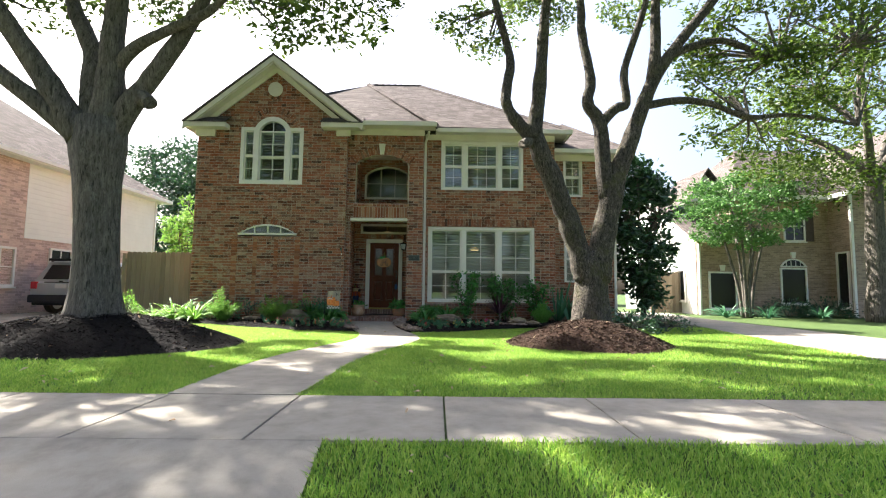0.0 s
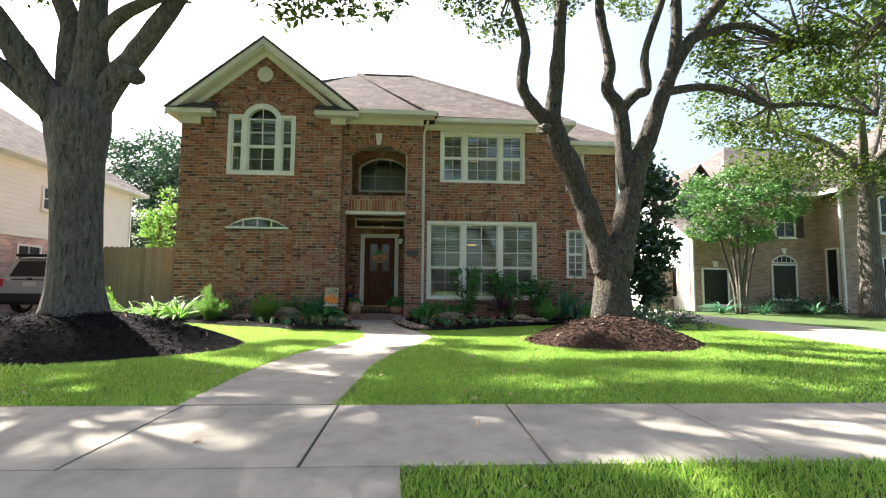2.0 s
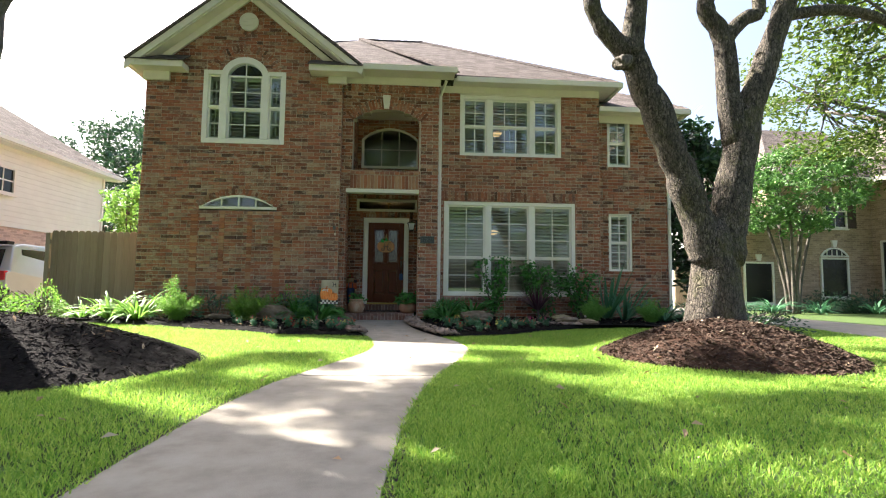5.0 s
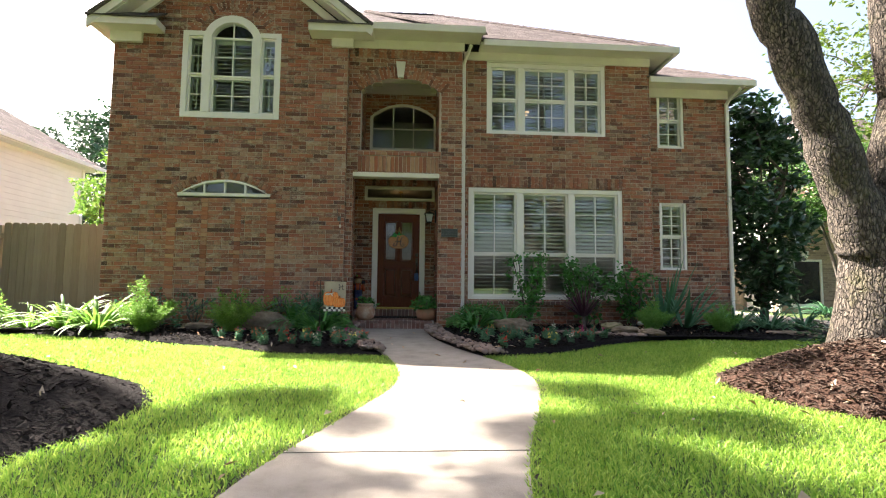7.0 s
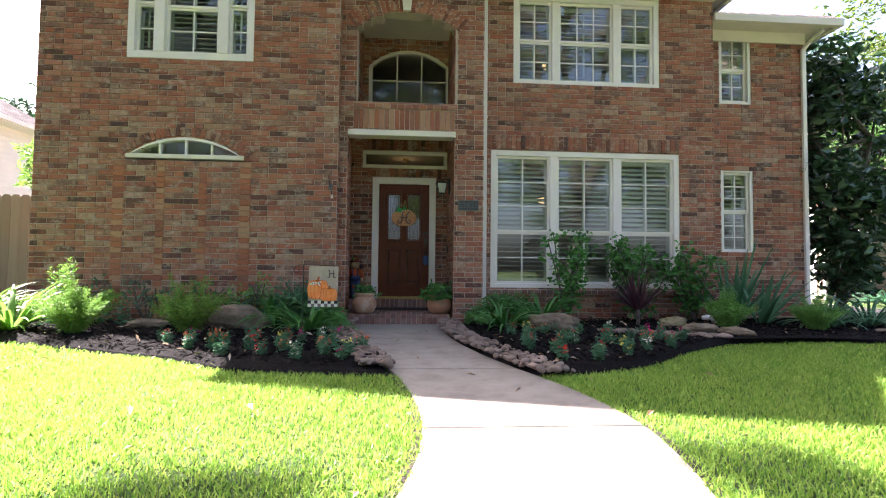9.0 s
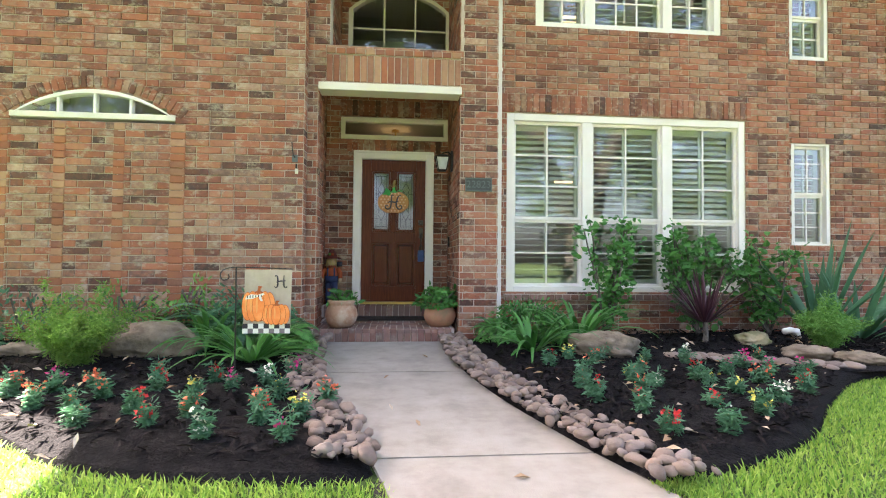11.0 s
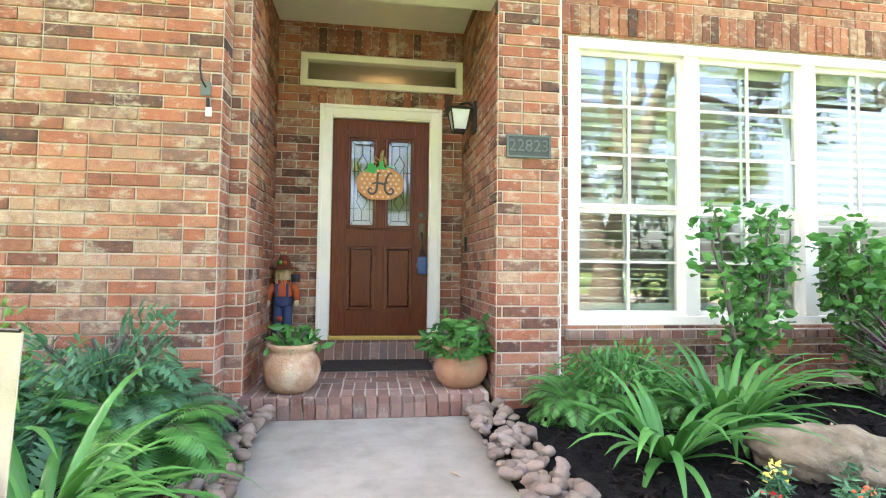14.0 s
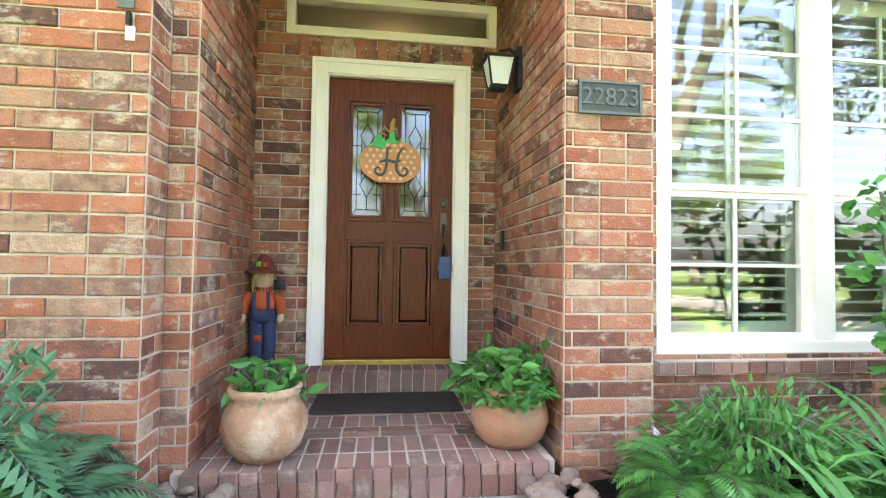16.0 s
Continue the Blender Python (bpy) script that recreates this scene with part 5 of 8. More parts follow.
tube(rb, [(0.0, -0.03, 0.2), (0.008, -0.03, 0.26), (0.02, -0.02, 0.31)], [0.012, 0.02, 0.012], 8)
tube(rb, [(0.0, -0.035, 0.2), (-0.05, -0.045, 0.24), (-0.07, -0.035, 0.20), (-0.03, -0.035, 0.19)], [0.006, 0.014, 0.012, 0.006], 8)
tube(rb, [(0.0, -0.035, 0.21), (0.03, -0.045, 0.24), (0.05, -0.03, 0.17)], [0.006, 0.014, 0.008], 8)
part("ribbon_bow", rb, TAN, ph, "burlap ribbon bow")

mt = tagged(empty("door_mat", (-0.93, 12.87, PZ + 0.003)), "black rubber door mat with worn raised lettering", "door mat")
part("pad", boxes((-0.46, 0.42, -0.205, 0.195, 0, 0.014), bevel=0.005), RUBBER, mt)
for i in range(5):
    part("letter_bar", boxes((-0.17 + i * 0.07, -0.13 + i * 0.07, -0.06, 0.05, 0.014, 0.018)), RUBBER, mt)

# house number plaque
pq = tagged(empty("house_number_plaque", (0.043, PY - 0.004, 1.782)), "weathered green slate house number plaque", "plaque")
part("plate", boxes((-0.155, 0.155, -0.014, 0.0, -0.078, 0.078), bevel=0.004), SLATE, pq)
part("rim", ring([(-0.155, -0.078), (0.155, -0.078), (0.155, 0.078), (-0.155, 0.078)], [(-0.143, -0.066), (0.143, -0.066), (0.143, 0.066), (-0.143, 0.066)], -0.02, -0.01), SLATE2, pq)
text_mesh("number", "22823", 0.115, SLATE2, pq, Matrix.Translation((0, -0.017, 0.0)) @ FACE, 0.003, "raised house number")

# wall lantern
wl2 = tagged(empty("wall_lantern", (-0.185, 12.70, 2.08)), "black metal wall lantern with frosted panes", "wall lamp")
part("back_plate", boxes((-0.02, 0.01, -0.05, 0.05, -0.02, 0.24), bevel=0.008), BLACK, wl2)
am = bmesh.new()
tube(am, [(-0.01, 0, 0.20), (-0.06, 0, 0.235), (-0.12, 0, 0.22), (-0.13, 0, 0.19)], [0.012, 0.010, 0.010, 0.012], 8)
part("arm", am, BLACK, wl2)
def frustum(r0, r1, z0, z1, x=-0.13):
    bm = bmesh.new()
    a = [bm.verts.new((x + sx * r0, sy * r0, z0)) for sx, sy in ((-1, -1), (1, -1), (1, 1), (-1, 1))]
    b = [bm.verts.new((x + sx * r1, sy * r1, z1)) for sx, sy in ((-1, -1), (1, -1), (1, 1), (-1, 1))]
    bm.faces.new(a[::-1]), bm.faces.new(b)
    for i in range(4):
        bm.faces.new((a[i], a[(i + 1) % 4], b[(i + 1) % 4], b[i]))
    return bm
FROST = plain("frosted_pane", (0.62, 0.66, 0.64), 0.5)
part("pane", frustum(0.05, 0.078, 0.0, 0.155), FROST, wl2, "frosted glass body")
part("roof", frustum(0.105, 0.03, 0.155, 0.20), BLACK, wl2)
part("base", frustum(0.045, 0.056, -0.02, 0.0), BLACK, wl2)
for sx, sy in ((-1, -1), (1, -1), (1, 1), (-1, 1)):
    rd = bmesh.new()
    tube(rd, [(-0.13 + sx * 0.052, sy * 0.052, -0.005), (-0.13 + sx * 0.081, sy * 0.081, 0.157)], [0.007, 0.007], 6)
    part("corner_bar", rd, BLACK, wl2)
dbell = tagged(empty("doorbell", (-0.178, 13.06, 1.16)), "small black doorbell on the porch wall", "doorbell")
part("case", boxes((-0.02, 0.0, -0.022, 0.022, -0.06, 0.07), bevel=0.006), BLACK, dbell)
part("button", boxes((-0.024, -0.019, -0.01, 0.01, -0.04, -0.02), bevel=0.002), SLATE2, dbell)
hk = tagged(empty("hose_hook", (-1.99, GY - 0.004, 2.0)), "small rusty metal hook on the brick wall", "hook")
part("plate", boxes((-0.03, 0.03, -0.008, 0.0, -0.05, 0.03), bevel=0.003), SLATE2, hk)
h2 = bmesh.new()
tube(h2, [(0, -0.005, 0.0), (-0.01, -0.05, 0.03), (-0.02, -0.05, 0.10), (-0.03, -0.02, 0.16)], [0.006] * 4, 6)
part("hook_arm", h2, BLACK, hk)
sn = tagged(empty("wall_nail_plate", (-1.97, GY - 0.004, 1.86)), "small white painted bracket on the brick wall", "bracket")
part("plate", boxes((-0.017, 0.017, -0.010, 0.0, -0.035, 0.02), bevel=0.004), TRIMW, sn)
part("peg", boxes((-0.008, 0.008, -0.03, -0.01, 0.02, 0.07), bevel=0.003), BLACK, sn)


def pot(x, y, h, r, material, label):
    ob = tagged(empty("planter_pot", (x, y, PZ)), label, "plant pot")
    body = lathe([(0.001, 0.0), (r * 0.62, 0.0), (r * 0.85, h * 0.15), (r, h * 0.42), (r * 0.95, h * 0.62), (r * 0.80, h * 0.78), (r * 0.76, h * 0.84), (r * 0.84, h * 0.88), (r * 0.86, h * 0.97), (r * 0.80, h), (r * 0.72, h * 0.98), (r * 0.70, h * 0.86), (0.001, h * 0.86)], 32)
    part("body", body, material, ob, smooth=True)
    part("soil", lathe([(0.001, h * 0.86), (r * 0.71, h * 0.875), (0.001, h * 0.90)], 20), MULCH, ob)
    return ob


pot(-1.505, 12.10, 0.31, 0.185, TERRA, "rounded weathered terracotta pot on the porch step")
pot(-0.375, 12.16, 0.28, 0.19, TERRAD, "rounded dark terracotta pot on the porch step")


def leafy(name, x, y, z, places, size, m, label, cat="plant", stems=(), aspect=0.5, flat=0.6, droop=0.0, seed=1, rounded=True):
    ob = tagged(empty(name, (x, y, z)), label, cat)
    if stems:
        bm = bmesh.new()
        for s in stems:
            tube(bm, s, [0.012 * (1 - 0.6 * i / len(s)) + 0.002 for i in range(len(s))], 5)
        part("stem", bm, BARK, ob)
    leaf_cloud("foliage", places, size, m, ob, flat, aspect, seed, droop=droop, rounded=rounded)
    return ob


def dome(r, h, n, seed):
    k = np.random.RandomState(seed)
    d = k.normal(size=(n, 3))
    d /= np.linalg.norm(d, axis=1)[:, None]
    d[:, 2] = np.abs(d[:, 2])
    s = k.uniform(0.45, 1.0, n)[:, None] ** 0.6
    lump = 1 + 0.22 * np.sin(5 * d[:, :1] + 3 * d[:, 1:2] + seed)
    return d * s * lump * [r, r, h]


leafy("potted_plant", -1.505, 12.10, PZ + 0.27, dome(0.17, 0.15, 130, 3), 0.085, PLANT, "bright green leafy bedding plant in the pot", stems=[[(0, 0, -0.03), (0.04 * a, 0.03 * b, 0.05), (0.09 * a, 0.07 * b, 0.12)] for a in (-1, 0.2, 1) for b in (-1, 0.9)], aspect=0.45, flat=0.5)
leafy("potted_plant", -0.375, 12.16, PZ + 0.23, dome(0.25, 0.23, 480, 4), 0.085, PLANT, "full bright green periwinkle plant in the pot", stems=[[(0, 0, -0.03), (0.05 * a, 0.05 * b, 0.07), (0.14 * a, 0.12 * b, 0.16)] for a in (-1, 0.2, 1) for b in (-1, 0.9)], aspect=0.45, flat=0.4, droop=0.15)

# scarecrow doll, one mesh
def doll():
    bm = bmesh.new()
    mats = [plain("denim", (0.035, 0.05, 0.12), 0.9), plain("plaid_orange", (0.42, 0.09, 0.03), 0.9), plain("muslin", (0.58, 0.44, 0.30), 0.9), plain("felt_brown", (0.12, 0.025, 0.015), 0.9), plain("straw", (0.60, 0.46, 0.22), 0.9),
            plain("sign_dark", (0.03, 0.025, 0.03), 0.7), plain("felt_green", (0.12, 0.30, 0.05), 0.9)]
    def run(fn, i):
        before = set(bm.faces)
        fn()
        for f in bm.faces:
            if f not in before:
                f.material_index = i
                f.smooth = True
    for s in (-1, 1):
        run(lambda: tube(bm, [(s * 0.05, 0, 0.0), (s * 0.055, 0, 0.2), (s * 0.05, 0, 0.45)], [0.05, 0.052, 0.062], 12), 0)
        run(lambda: tube(bm, [(s * 0.10, 0, 0.66), (s * 0.155, -0.02, 0.58), (s * 0.165, -0.05, 0.48)], [0.045, 0.045, 0.036], 10), 1)
        run(lambda: tube(bm, [(s * 0.165, -0.05, 0.49), (s * 0.16, -0.07, 0.44), (s * 0.15, -0.07, 0.415)], [0.026, 0.028, 0.012], 8), 2)
        run(lambda: box(bm, s * 0.06 - 0.014, s * 0.06 + 0.014, -0.095, -0.085, 0.45, 0.68), 0)
    run(lambda: lathe([(0.06, 0.40), (0.115, 0.44), (0.118, 0.52), (0.10, 0.53)], 16, bm=bm), 0)
    run(lambda: lathe([(0.10, 0.50), (0.108, 0.58), (0.10, 0.66), (0.05, 0.72)], 16, bm=bm), 1)
    run(lambda: lathe([(0.03, 0.70), (0.075, 0.74), (0.085, 0.80), (0.07, 0.86), (0.03, 0.88)], 16, bm=bm), 2)
    run(lambda: lathe([(0.17, 0.845), (0.165, 0.86), (0.085, 0.875), (0.075, 0.93), (0.05, 0.99), (0.015, 1.02)], 18, bm=bm), 3)
    rng = random.Random(9)
    for i in range(46):
        a = rng.uniform(0, 2 * math.pi)
        run(lambda: tube(bm, [(0.075 * math.cos(a), 0.075 * math.sin(a), 0.85), (0.10 * math.cos(a), 0.10 * math.sin(a) , 0.79), (0.105 * math.cos(a + 0.2), 0.10 * math.sin(a + 0.2), rng.uniform(0.66, 0.76))], [0.006, 0.005, 0.002], 4), 4)
    for i in range(14):
        run(lambda: tube(bm, [(0, 0, 0.99), (rng.uniform(-0.05, 0.05), rng.uniform(-0.05, 0.02), 1.05)], [0.006, 0.002], 4), 4)
    run(lambda: box(bm, 0.10, 0.20, -0.09, -0.08, 0.70, 0.79), 5)
    run(lambda: box(bm, -0.05, -0.01, -0.09, -0.075, 0.90, 0.95), 6)
    run(lambda: box(bm, 0.0, 0.04, -0.085, -0.07, 0.90, 0.94), 1)
    run(lambda: box(bm, -0.06, 0.0, -0.06, -0.05, 0.24, 0.30), 1)
    me = bpy.data.meshes.new("scarecrow_doll")
    bm.to_mesh(me)
    bm.free()
    for m in mats:
        me.materials.append(m)
    ob = tagged(new("scarecrow_doll", me), "scarecrow doll in denim overalls and orange plaid shirt", "doll")
    ob.matrix_world = pose(-1.765, 13.19, 0.297) @ Matrix.Scale(0.74, 4)


doll()

# garden flag
FLAGC = mat("flag_linen", [(0.35, 0.295, 0.23), (0.42, 0.355, 0.28)], 0.9, 30, 0.15, 200)
PUMP = mat("painted_orange", [(0.62, 0.14, 0.03), (0.75, 0.22, 0.055), (0.80, 0.33, 0.12)], 0.8, 12, 0.05)
PUMPD = plain("painted_rust", (0.38, 0.09, 0.02), 0.8)
CHK = plain("check_black", (0.035, 0.03, 0.035), 0.9)
CHW = plain("check_white", (0.70, 0.68, 0.64), 0.9)
CHG = plain("check_grey", (0.17, 0.14, 0.15), 0.9)
FLAG_FIT = Matrix.Translation((0, 0, 0.064)) @ Matrix.Diagonal((0.95, 1, 0.88, 1))
fl = tagged(empty("garden_flag", (-1.70, 9.63, 0.0)), "autumn garden flag with painted pumpkins on a wire stand", "flag")
fb = bmesh.new()
fv = [[fb.verts.new((-0.155 + 0.31 * i / 12, 0.006 * math.sin(i * 0.9) + 0.003 * j + yy, 0.41 + 0.46 * j / 12)) for i in range(13)] for yy in (0,) for j in range(13)]
for j in range(12):
    for i in range(12):
        fb.faces.new((fv[j][i], fv[j][i + 1], fv[j + 1][i + 1], fv[j + 1][i]))
cloth = part("cloth", fb, FLAGC, fl)
cloth.matrix_local = FLAG_FIT
sol = cloth.modifiers.new("thickness", "SOLIDIFY")
sol.thickness = 0.003
PUMPL = plain("painted_light_orange", (0.80, 0.33, 0.10), 0.8)
def ellipse(cx, cz, rx, rz, n=22):
    return [(cx + rx * math.cos(a), cz + rz * math.sin(a) * (1 - 0.06 * math.cos(a) ** 2)) for a in [2 * math.pi * i / n for i in range(n)]]


def pumpkin(cx, cz, rx, rz, y):
    """A painted pumpkin: overlapping lobes, each with a rust outline and a light streak."""
    g = part("painted_pumpkin", prism(ellipse(cx, cz, rx, rz * 0.96), y - 0.001, y), PUMPD, cloth, "orange painted pumpkin")
    for q, (k, w) in enumerate(((-0.66, 0.36), (0.66, 0.36), (-0.36, 0.36), (0.38, 0.36), (0.0, 0.38))):
        yy = y - 0.0014 - q * 0.0012
        h = rz * (0.90 if abs(k) > 0.5 else 0.97)
        part("lobe_outline", prism(ellipse(cx + k * rx, cz, rx * w, h), yy - 0.0004, yy), PUMPD, g)
        part("lobe", prism(ellipse(cx + k * rx, cz, rx * w - 0.003, h - 0.003), yy - 0.0008, yy - 0.0004), PUMP, g)
        part("streak", prism(ellipse(cx + k * rx - rx * 0.10, cz + rz * 0.12, rx * 0.07, h * 0.55, 12), yy - 0.0011, yy - 0.0008), PUMPL, g)
    part("stem_paint", prism([(cx - 0.010, cz + rz * 0.80), (cx + 0.012, cz + rz * 0.80), (cx + 0.010, cz + rz * 1.08), (cx + 0.022, cz + rz * 1.26), (cx - 0.002, cz + rz * 1.28), (cx - 0.006, cz + rz * 1.05)], y - 0.0095, y), PUMPD, g)


pumpkin(-0.052, 0.605, 0.108, 0.115, -0.008)
pumpkin(0.066, 0.548, 0.088, 0.078, -0.017)
bow = part("painted_bow", prism([(-0.135, 0.655), (-0.132, 0.675), (-0.10, 0.692), (-0.055, 0.688), (-0.02, 0.703), (-0.012, 0.692), (-0.035, 0.678), (-0.022, 0.645), (-0.036, 0.643), (-0.052, 0.676), (-0.075, 0.664)], -0.021, -0.017), CHW, cloth, "gingham ribbon bow")
for q in range(6):
    x = -0.125 + q * 0.018
    part("ribbon_stripe", prism([(x, 0.664 + q * 0.002), (x + 0.006, 0.664 + q * 0.002), (x + 0.006, 0.684 + q * 0.001), (x, 0.684 + q * 0.001)], -0.022, -0.021), CHK, bow)
for i in range(9):
    for j in range(2):
        w = 0.31 / 9
        part("check", prism([(-0.155 + i * w, 0.41 + j * 0.035), (-0.155 + (i + 1) * w, 0.41 + j * 0.035), (-0.155 + (i + 1) * w, 0.445 + j * 0.035), (-0.155 + i * w, 0.445 + j * 0.035)], -0.0095, -0.008), (CHW if (i + j) % 2 == 0 else (CHK if j else CHG)), cloth)
script_h("letter", 0.092, 0.785, 0.092, -0.008, CHK, cloth, "black script letter")
st = bmesh.new()
tube(st, outline([(-0.205, 0.02, -0.05), (-0.205, 0.02, 0.5), (-0.205, 0.015, 0.885)], 2), [0.005] * 5, 6)
tube(st, outline([(0.165, 0.004, 0.872), (-0.15, 0.008, 0.882), (-0.27, 0.012, 0.872), (-0.305, 0.012, 0.83), (-0.285, 0.012, 0.795), (-0.25, 0.012, 0.81), (-0.255, 0.012, 0.835)], 4), [0.004] * 25, 6)
part("wire_stand", st, BLACK, fl).matrix_local = Matrix.Diagonal((0.97, 1, 0.957, 1))


# ---- plants ----
def straps(x, y, z, n, length, width, m, label, name="strap_leaf_plant", seed=1, up=0.75, cat="plant", arch=1.0):
    """A clump of long arching strap leaves."""
    k = random.Random(seed)
    ob = tagged(empty(name, (x, y, z)), label, cat)
    v, f = [], []
    for i in range(n):
        a = k.uniform(0, 2 * math.pi)
        L = length * k.uniform(0.6, 1.15)
        el = k.uniform(0.35, 1.0) * up * 1.5
        p = Vector((0.05 * math.cos(a), 0.05 * math.sin(a), 0.0))
        d = Vector((math.cos(a) * math.cos(el), math.sin(a) * math.cos(el), math.sin(el)))
        s = Vector((-math.sin(a), math.cos(a), 0))
        w = width * k.uniform(0.7, 1.2)
        for j in range(8):
            t = j / 7
            ww = w * (1 - t ** 3) * (0.6 + 0.4 * min(1, 4 * t)) / 2
            nn = d.cross(s)
            v += [tuple(p - s * ww), tuple(p + nn * ww * 0.4), tuple(p + s * ww)]
            p = p + d * (L / 7)
            d = (d + Vector((0, 0, -0.23 * arch * (0.4 + t * 1.6)))).normalized()
        b = len(v) - 24
        for j in range(7):
            q = b + 3 * j
            f += [(q, q + 1, q + 4, q + 3), (q + 1, q + 2, q + 5, q + 4)]
    fo = new("foliage", mesh_of("foliage", v, f, m, True))
    fo.parent = ob
    return ob


def plumes(x, y, z, n, h, m, label, seed=1):
    """A foxtail fern: upright tapering plumes of fine needles."""
    k = np.random.RandomState(seed)
    ob = tagged(empty("foxtail_fern", (x, y, z)), label, "fern")
    pts = []
    for i in range(n * 2):
        tall = i % 9 == 0
        a, l = k.uniform(0, 2 * np.pi), h * (k.uniform(0.85, 1.15) if tall else k.uniform(0.5, 0.8))
        lean = k.uniform(0.03, 0.35) if tall else k.uniform(0.25, 0.95)
        for t in np.linspace(0.08, 1, 36):
            c = np.array([np.cos(a) * lean * l * t, np.sin(a) * lean * l * t, l * t * (1 - 0.3 * lean * t)])
            r = 0.05 * (1 - 0.8 * t) + 0.007
            for q in range(6):
                pts.append(c + k.normal(size=3) * r * 0.6)
    leaf_cloud("foliage", pts, 0.042, m, ob, 0.8, 0.2, seed)
    return ob


def fronds(x, y, z, n, length, m, label, seed=1, name="fern", size=0.055):
    """Arching fern fronds with paired leaflets."""
    k = random.Random(seed)
    ob = tagged(empty(name, (x, y, z)), label, "fern")
    v, f = [], []
    stalks = bmesh.new()
    for i in range(n):
        a, el = k.uniform(0, 2 * math.pi), k.uniform(0.5, 1.25)
        L = length * k.uniform(0.7, 1.15)
        p = Vector((0, 0, 0))
        d = Vector((math.cos(a) * math.cos(el), math.sin(a) * math.cos(el), math.sin(el)))
        s = Vector((-math.sin(a), math.cos(a), 0))
        m2 = 30
        rib = [p]
        for j in range(m2):
            t = j / m2
            p = p + d * (L / m2)
            if j % 5 == 4:
                rib.append(p)
            d = (d + Vector((0, 0, -0.085 * (0.5 + t)))).normalized()
            if t < 0.15:
                continue
            w = size * 2.2 * math.sin(math.pi * min(1, t * 0.85 + 0.12)) + 0.02
            for sg in (-1, 1):
                b = len(v)
                tip = p + s * sg * w + d * w * 0.5 + Vector((0, 0, -0.15 * w))
                e = d * (L / m2) * 0.55
                v += [tuple(p - e * 0.8), tuple(p + (tip - p) * 0.5 + e), tuple(tip), tuple(p + (tip - p) * 0.5 - e)]
                f.append((b, b + 1, b + 2, b + 3))
        tube(stalks, rib, [0.004 - 0.0004 * q for q in range(len(rib))], 4)
    part("frond_stalk", stalks, BARK, ob)
    fo = new("foliage", mesh_of("foliage", v, f, m))
    fo.parent = ob
    return ob


def shrub(x, y, z, r, h, n, size, m, label, seed=1, name="shrub", aspect=0.5):
    k = random.Random(seed)
    stems = [[(0, 0, 0), (k.uniform(-r, r) * 0.3, k.uniform(-r, r) * 0.3, h * 0.4), (k.uniform(-r, r) * 0.7, k.uniform(-r, r) * 0.7, h * 0.85)] for i in range(6)]
    return leafy(name, x, y, z, dome(r, h, n, seed), size, m, label, "shrub", stems, aspect, 0.7, seed=seed)


def cane_bush(x, y, z, canes, h, size, m, label, seed=1):
    """An open bush of tall canes with rounded leaves along them."""
    k = random.Random(seed)
    stems, pts = [], []
    for i in range(canes):
        a = k.uniform(0, 2 * math.pi)
        q = k.uniform(0.15, 0.5)
        top = (q * math.cos(a), q * 0.5 * math.sin(a), h * k.uniform(0.65, 1.05))
        c = bend((0, 0, 0), top, 0.05, 6, k)
        stems.append([tuple(p) for p in c])
        for p, p2 in zip(c[1:], c[2:] + [c[-1]]):
            for j in range(13):
                t = k.random()
                b = p.lerp(p2, t)
                pts.append((b.x + k.gauss(0, 0.075), b.y + k.gauss(0, 0.06), b.z + k.gauss(0, 0.05)))
    return leafy("rose_bush", x, y, z, pts, size, m, label, "shrub", stems, 0.75, 0.5, seed=seed)


BZ = 0.06
AG = "arching green strap leaf lily clump in the mulch bed"
straps(-2.60, 11.15, BZ, 60, 0.75, 0.045, PLANT, AG, seed=1)
straps(-2.05, 10.55, BZ, 55, 0.68, 0.042, PLANT, AG, seed=2)
straps(0.40, 10.95, BZ, 34, 0.62, 0.05, PLANT, AG, seed=3)
straps(0.98, 11.30, BZ, 60, 0.75, 0.05, PLANT, AG, seed=4)
straps(-5.35, 10.55, BZ, 75, 0.78, 0.055, LEAFL, "sunlit light green strap leaf lily clump", seed=5, arch=0.8)
straps(-5.95, 10.75, BZ, 65, 0.74, 0.055, LEAFL, "sunlit light green strap leaf lily clump", seed=6, arch=0.8)
straps(-6.6, 10.95, BZ, 40, 0.55, 0.05, LEAFL, "sunlit light green strap leaf lily clump", seed=26, arch=0.8)
straps(4.95, 11.05, BZ, 55, 0.72, 0.045, GREYG, AG, seed=7)
straps(5.7, 11.2, BZ, 55, 0.75, 0.045, GREYG, AG, seed=8)
straps(6.5, 11.4, BZ, 45, 0.7, 0.045, GREYG, AG, seed=9)
cordy = straps(2.38, 11.35, BZ + 0.22, 70, 0.62, 0.028, PURPLE, "dark purple spiky cordyline in the mulch bed", name="cordyline", seed=10, up=0.85, arch=0.35)
bm = bmesh.new()
tube(bm, [(0, 0, -0.25), (0.01, 0, -0.12), (0, 0, 0.06)], [0.03, 0.026, 0.03], 8)
part("stem", bm, BARK, cordy)
straps(4.05, 11.75, BZ, 26, 1.25, 0.085, GREYG, "tall bird of paradise plant with broad grey green leaves", name="bird_of_paradise", seed=11, up=0.98, arch=0.12)
straps(4.35, 11.55, BZ, 16, 1.0, 0.08, GREYG, "bird of paradise plant with broad grey green leaves", name="bird_of_paradise", seed=12, up=0.95, arch=0.15)
# the two left ferns get the lighter lime leaf to paint sunlight on them
plumes(-4.55, 10.35, BZ, 40, 0.74, LEAFL, "bright sunlit foxtail fern with upright plumes", 1)
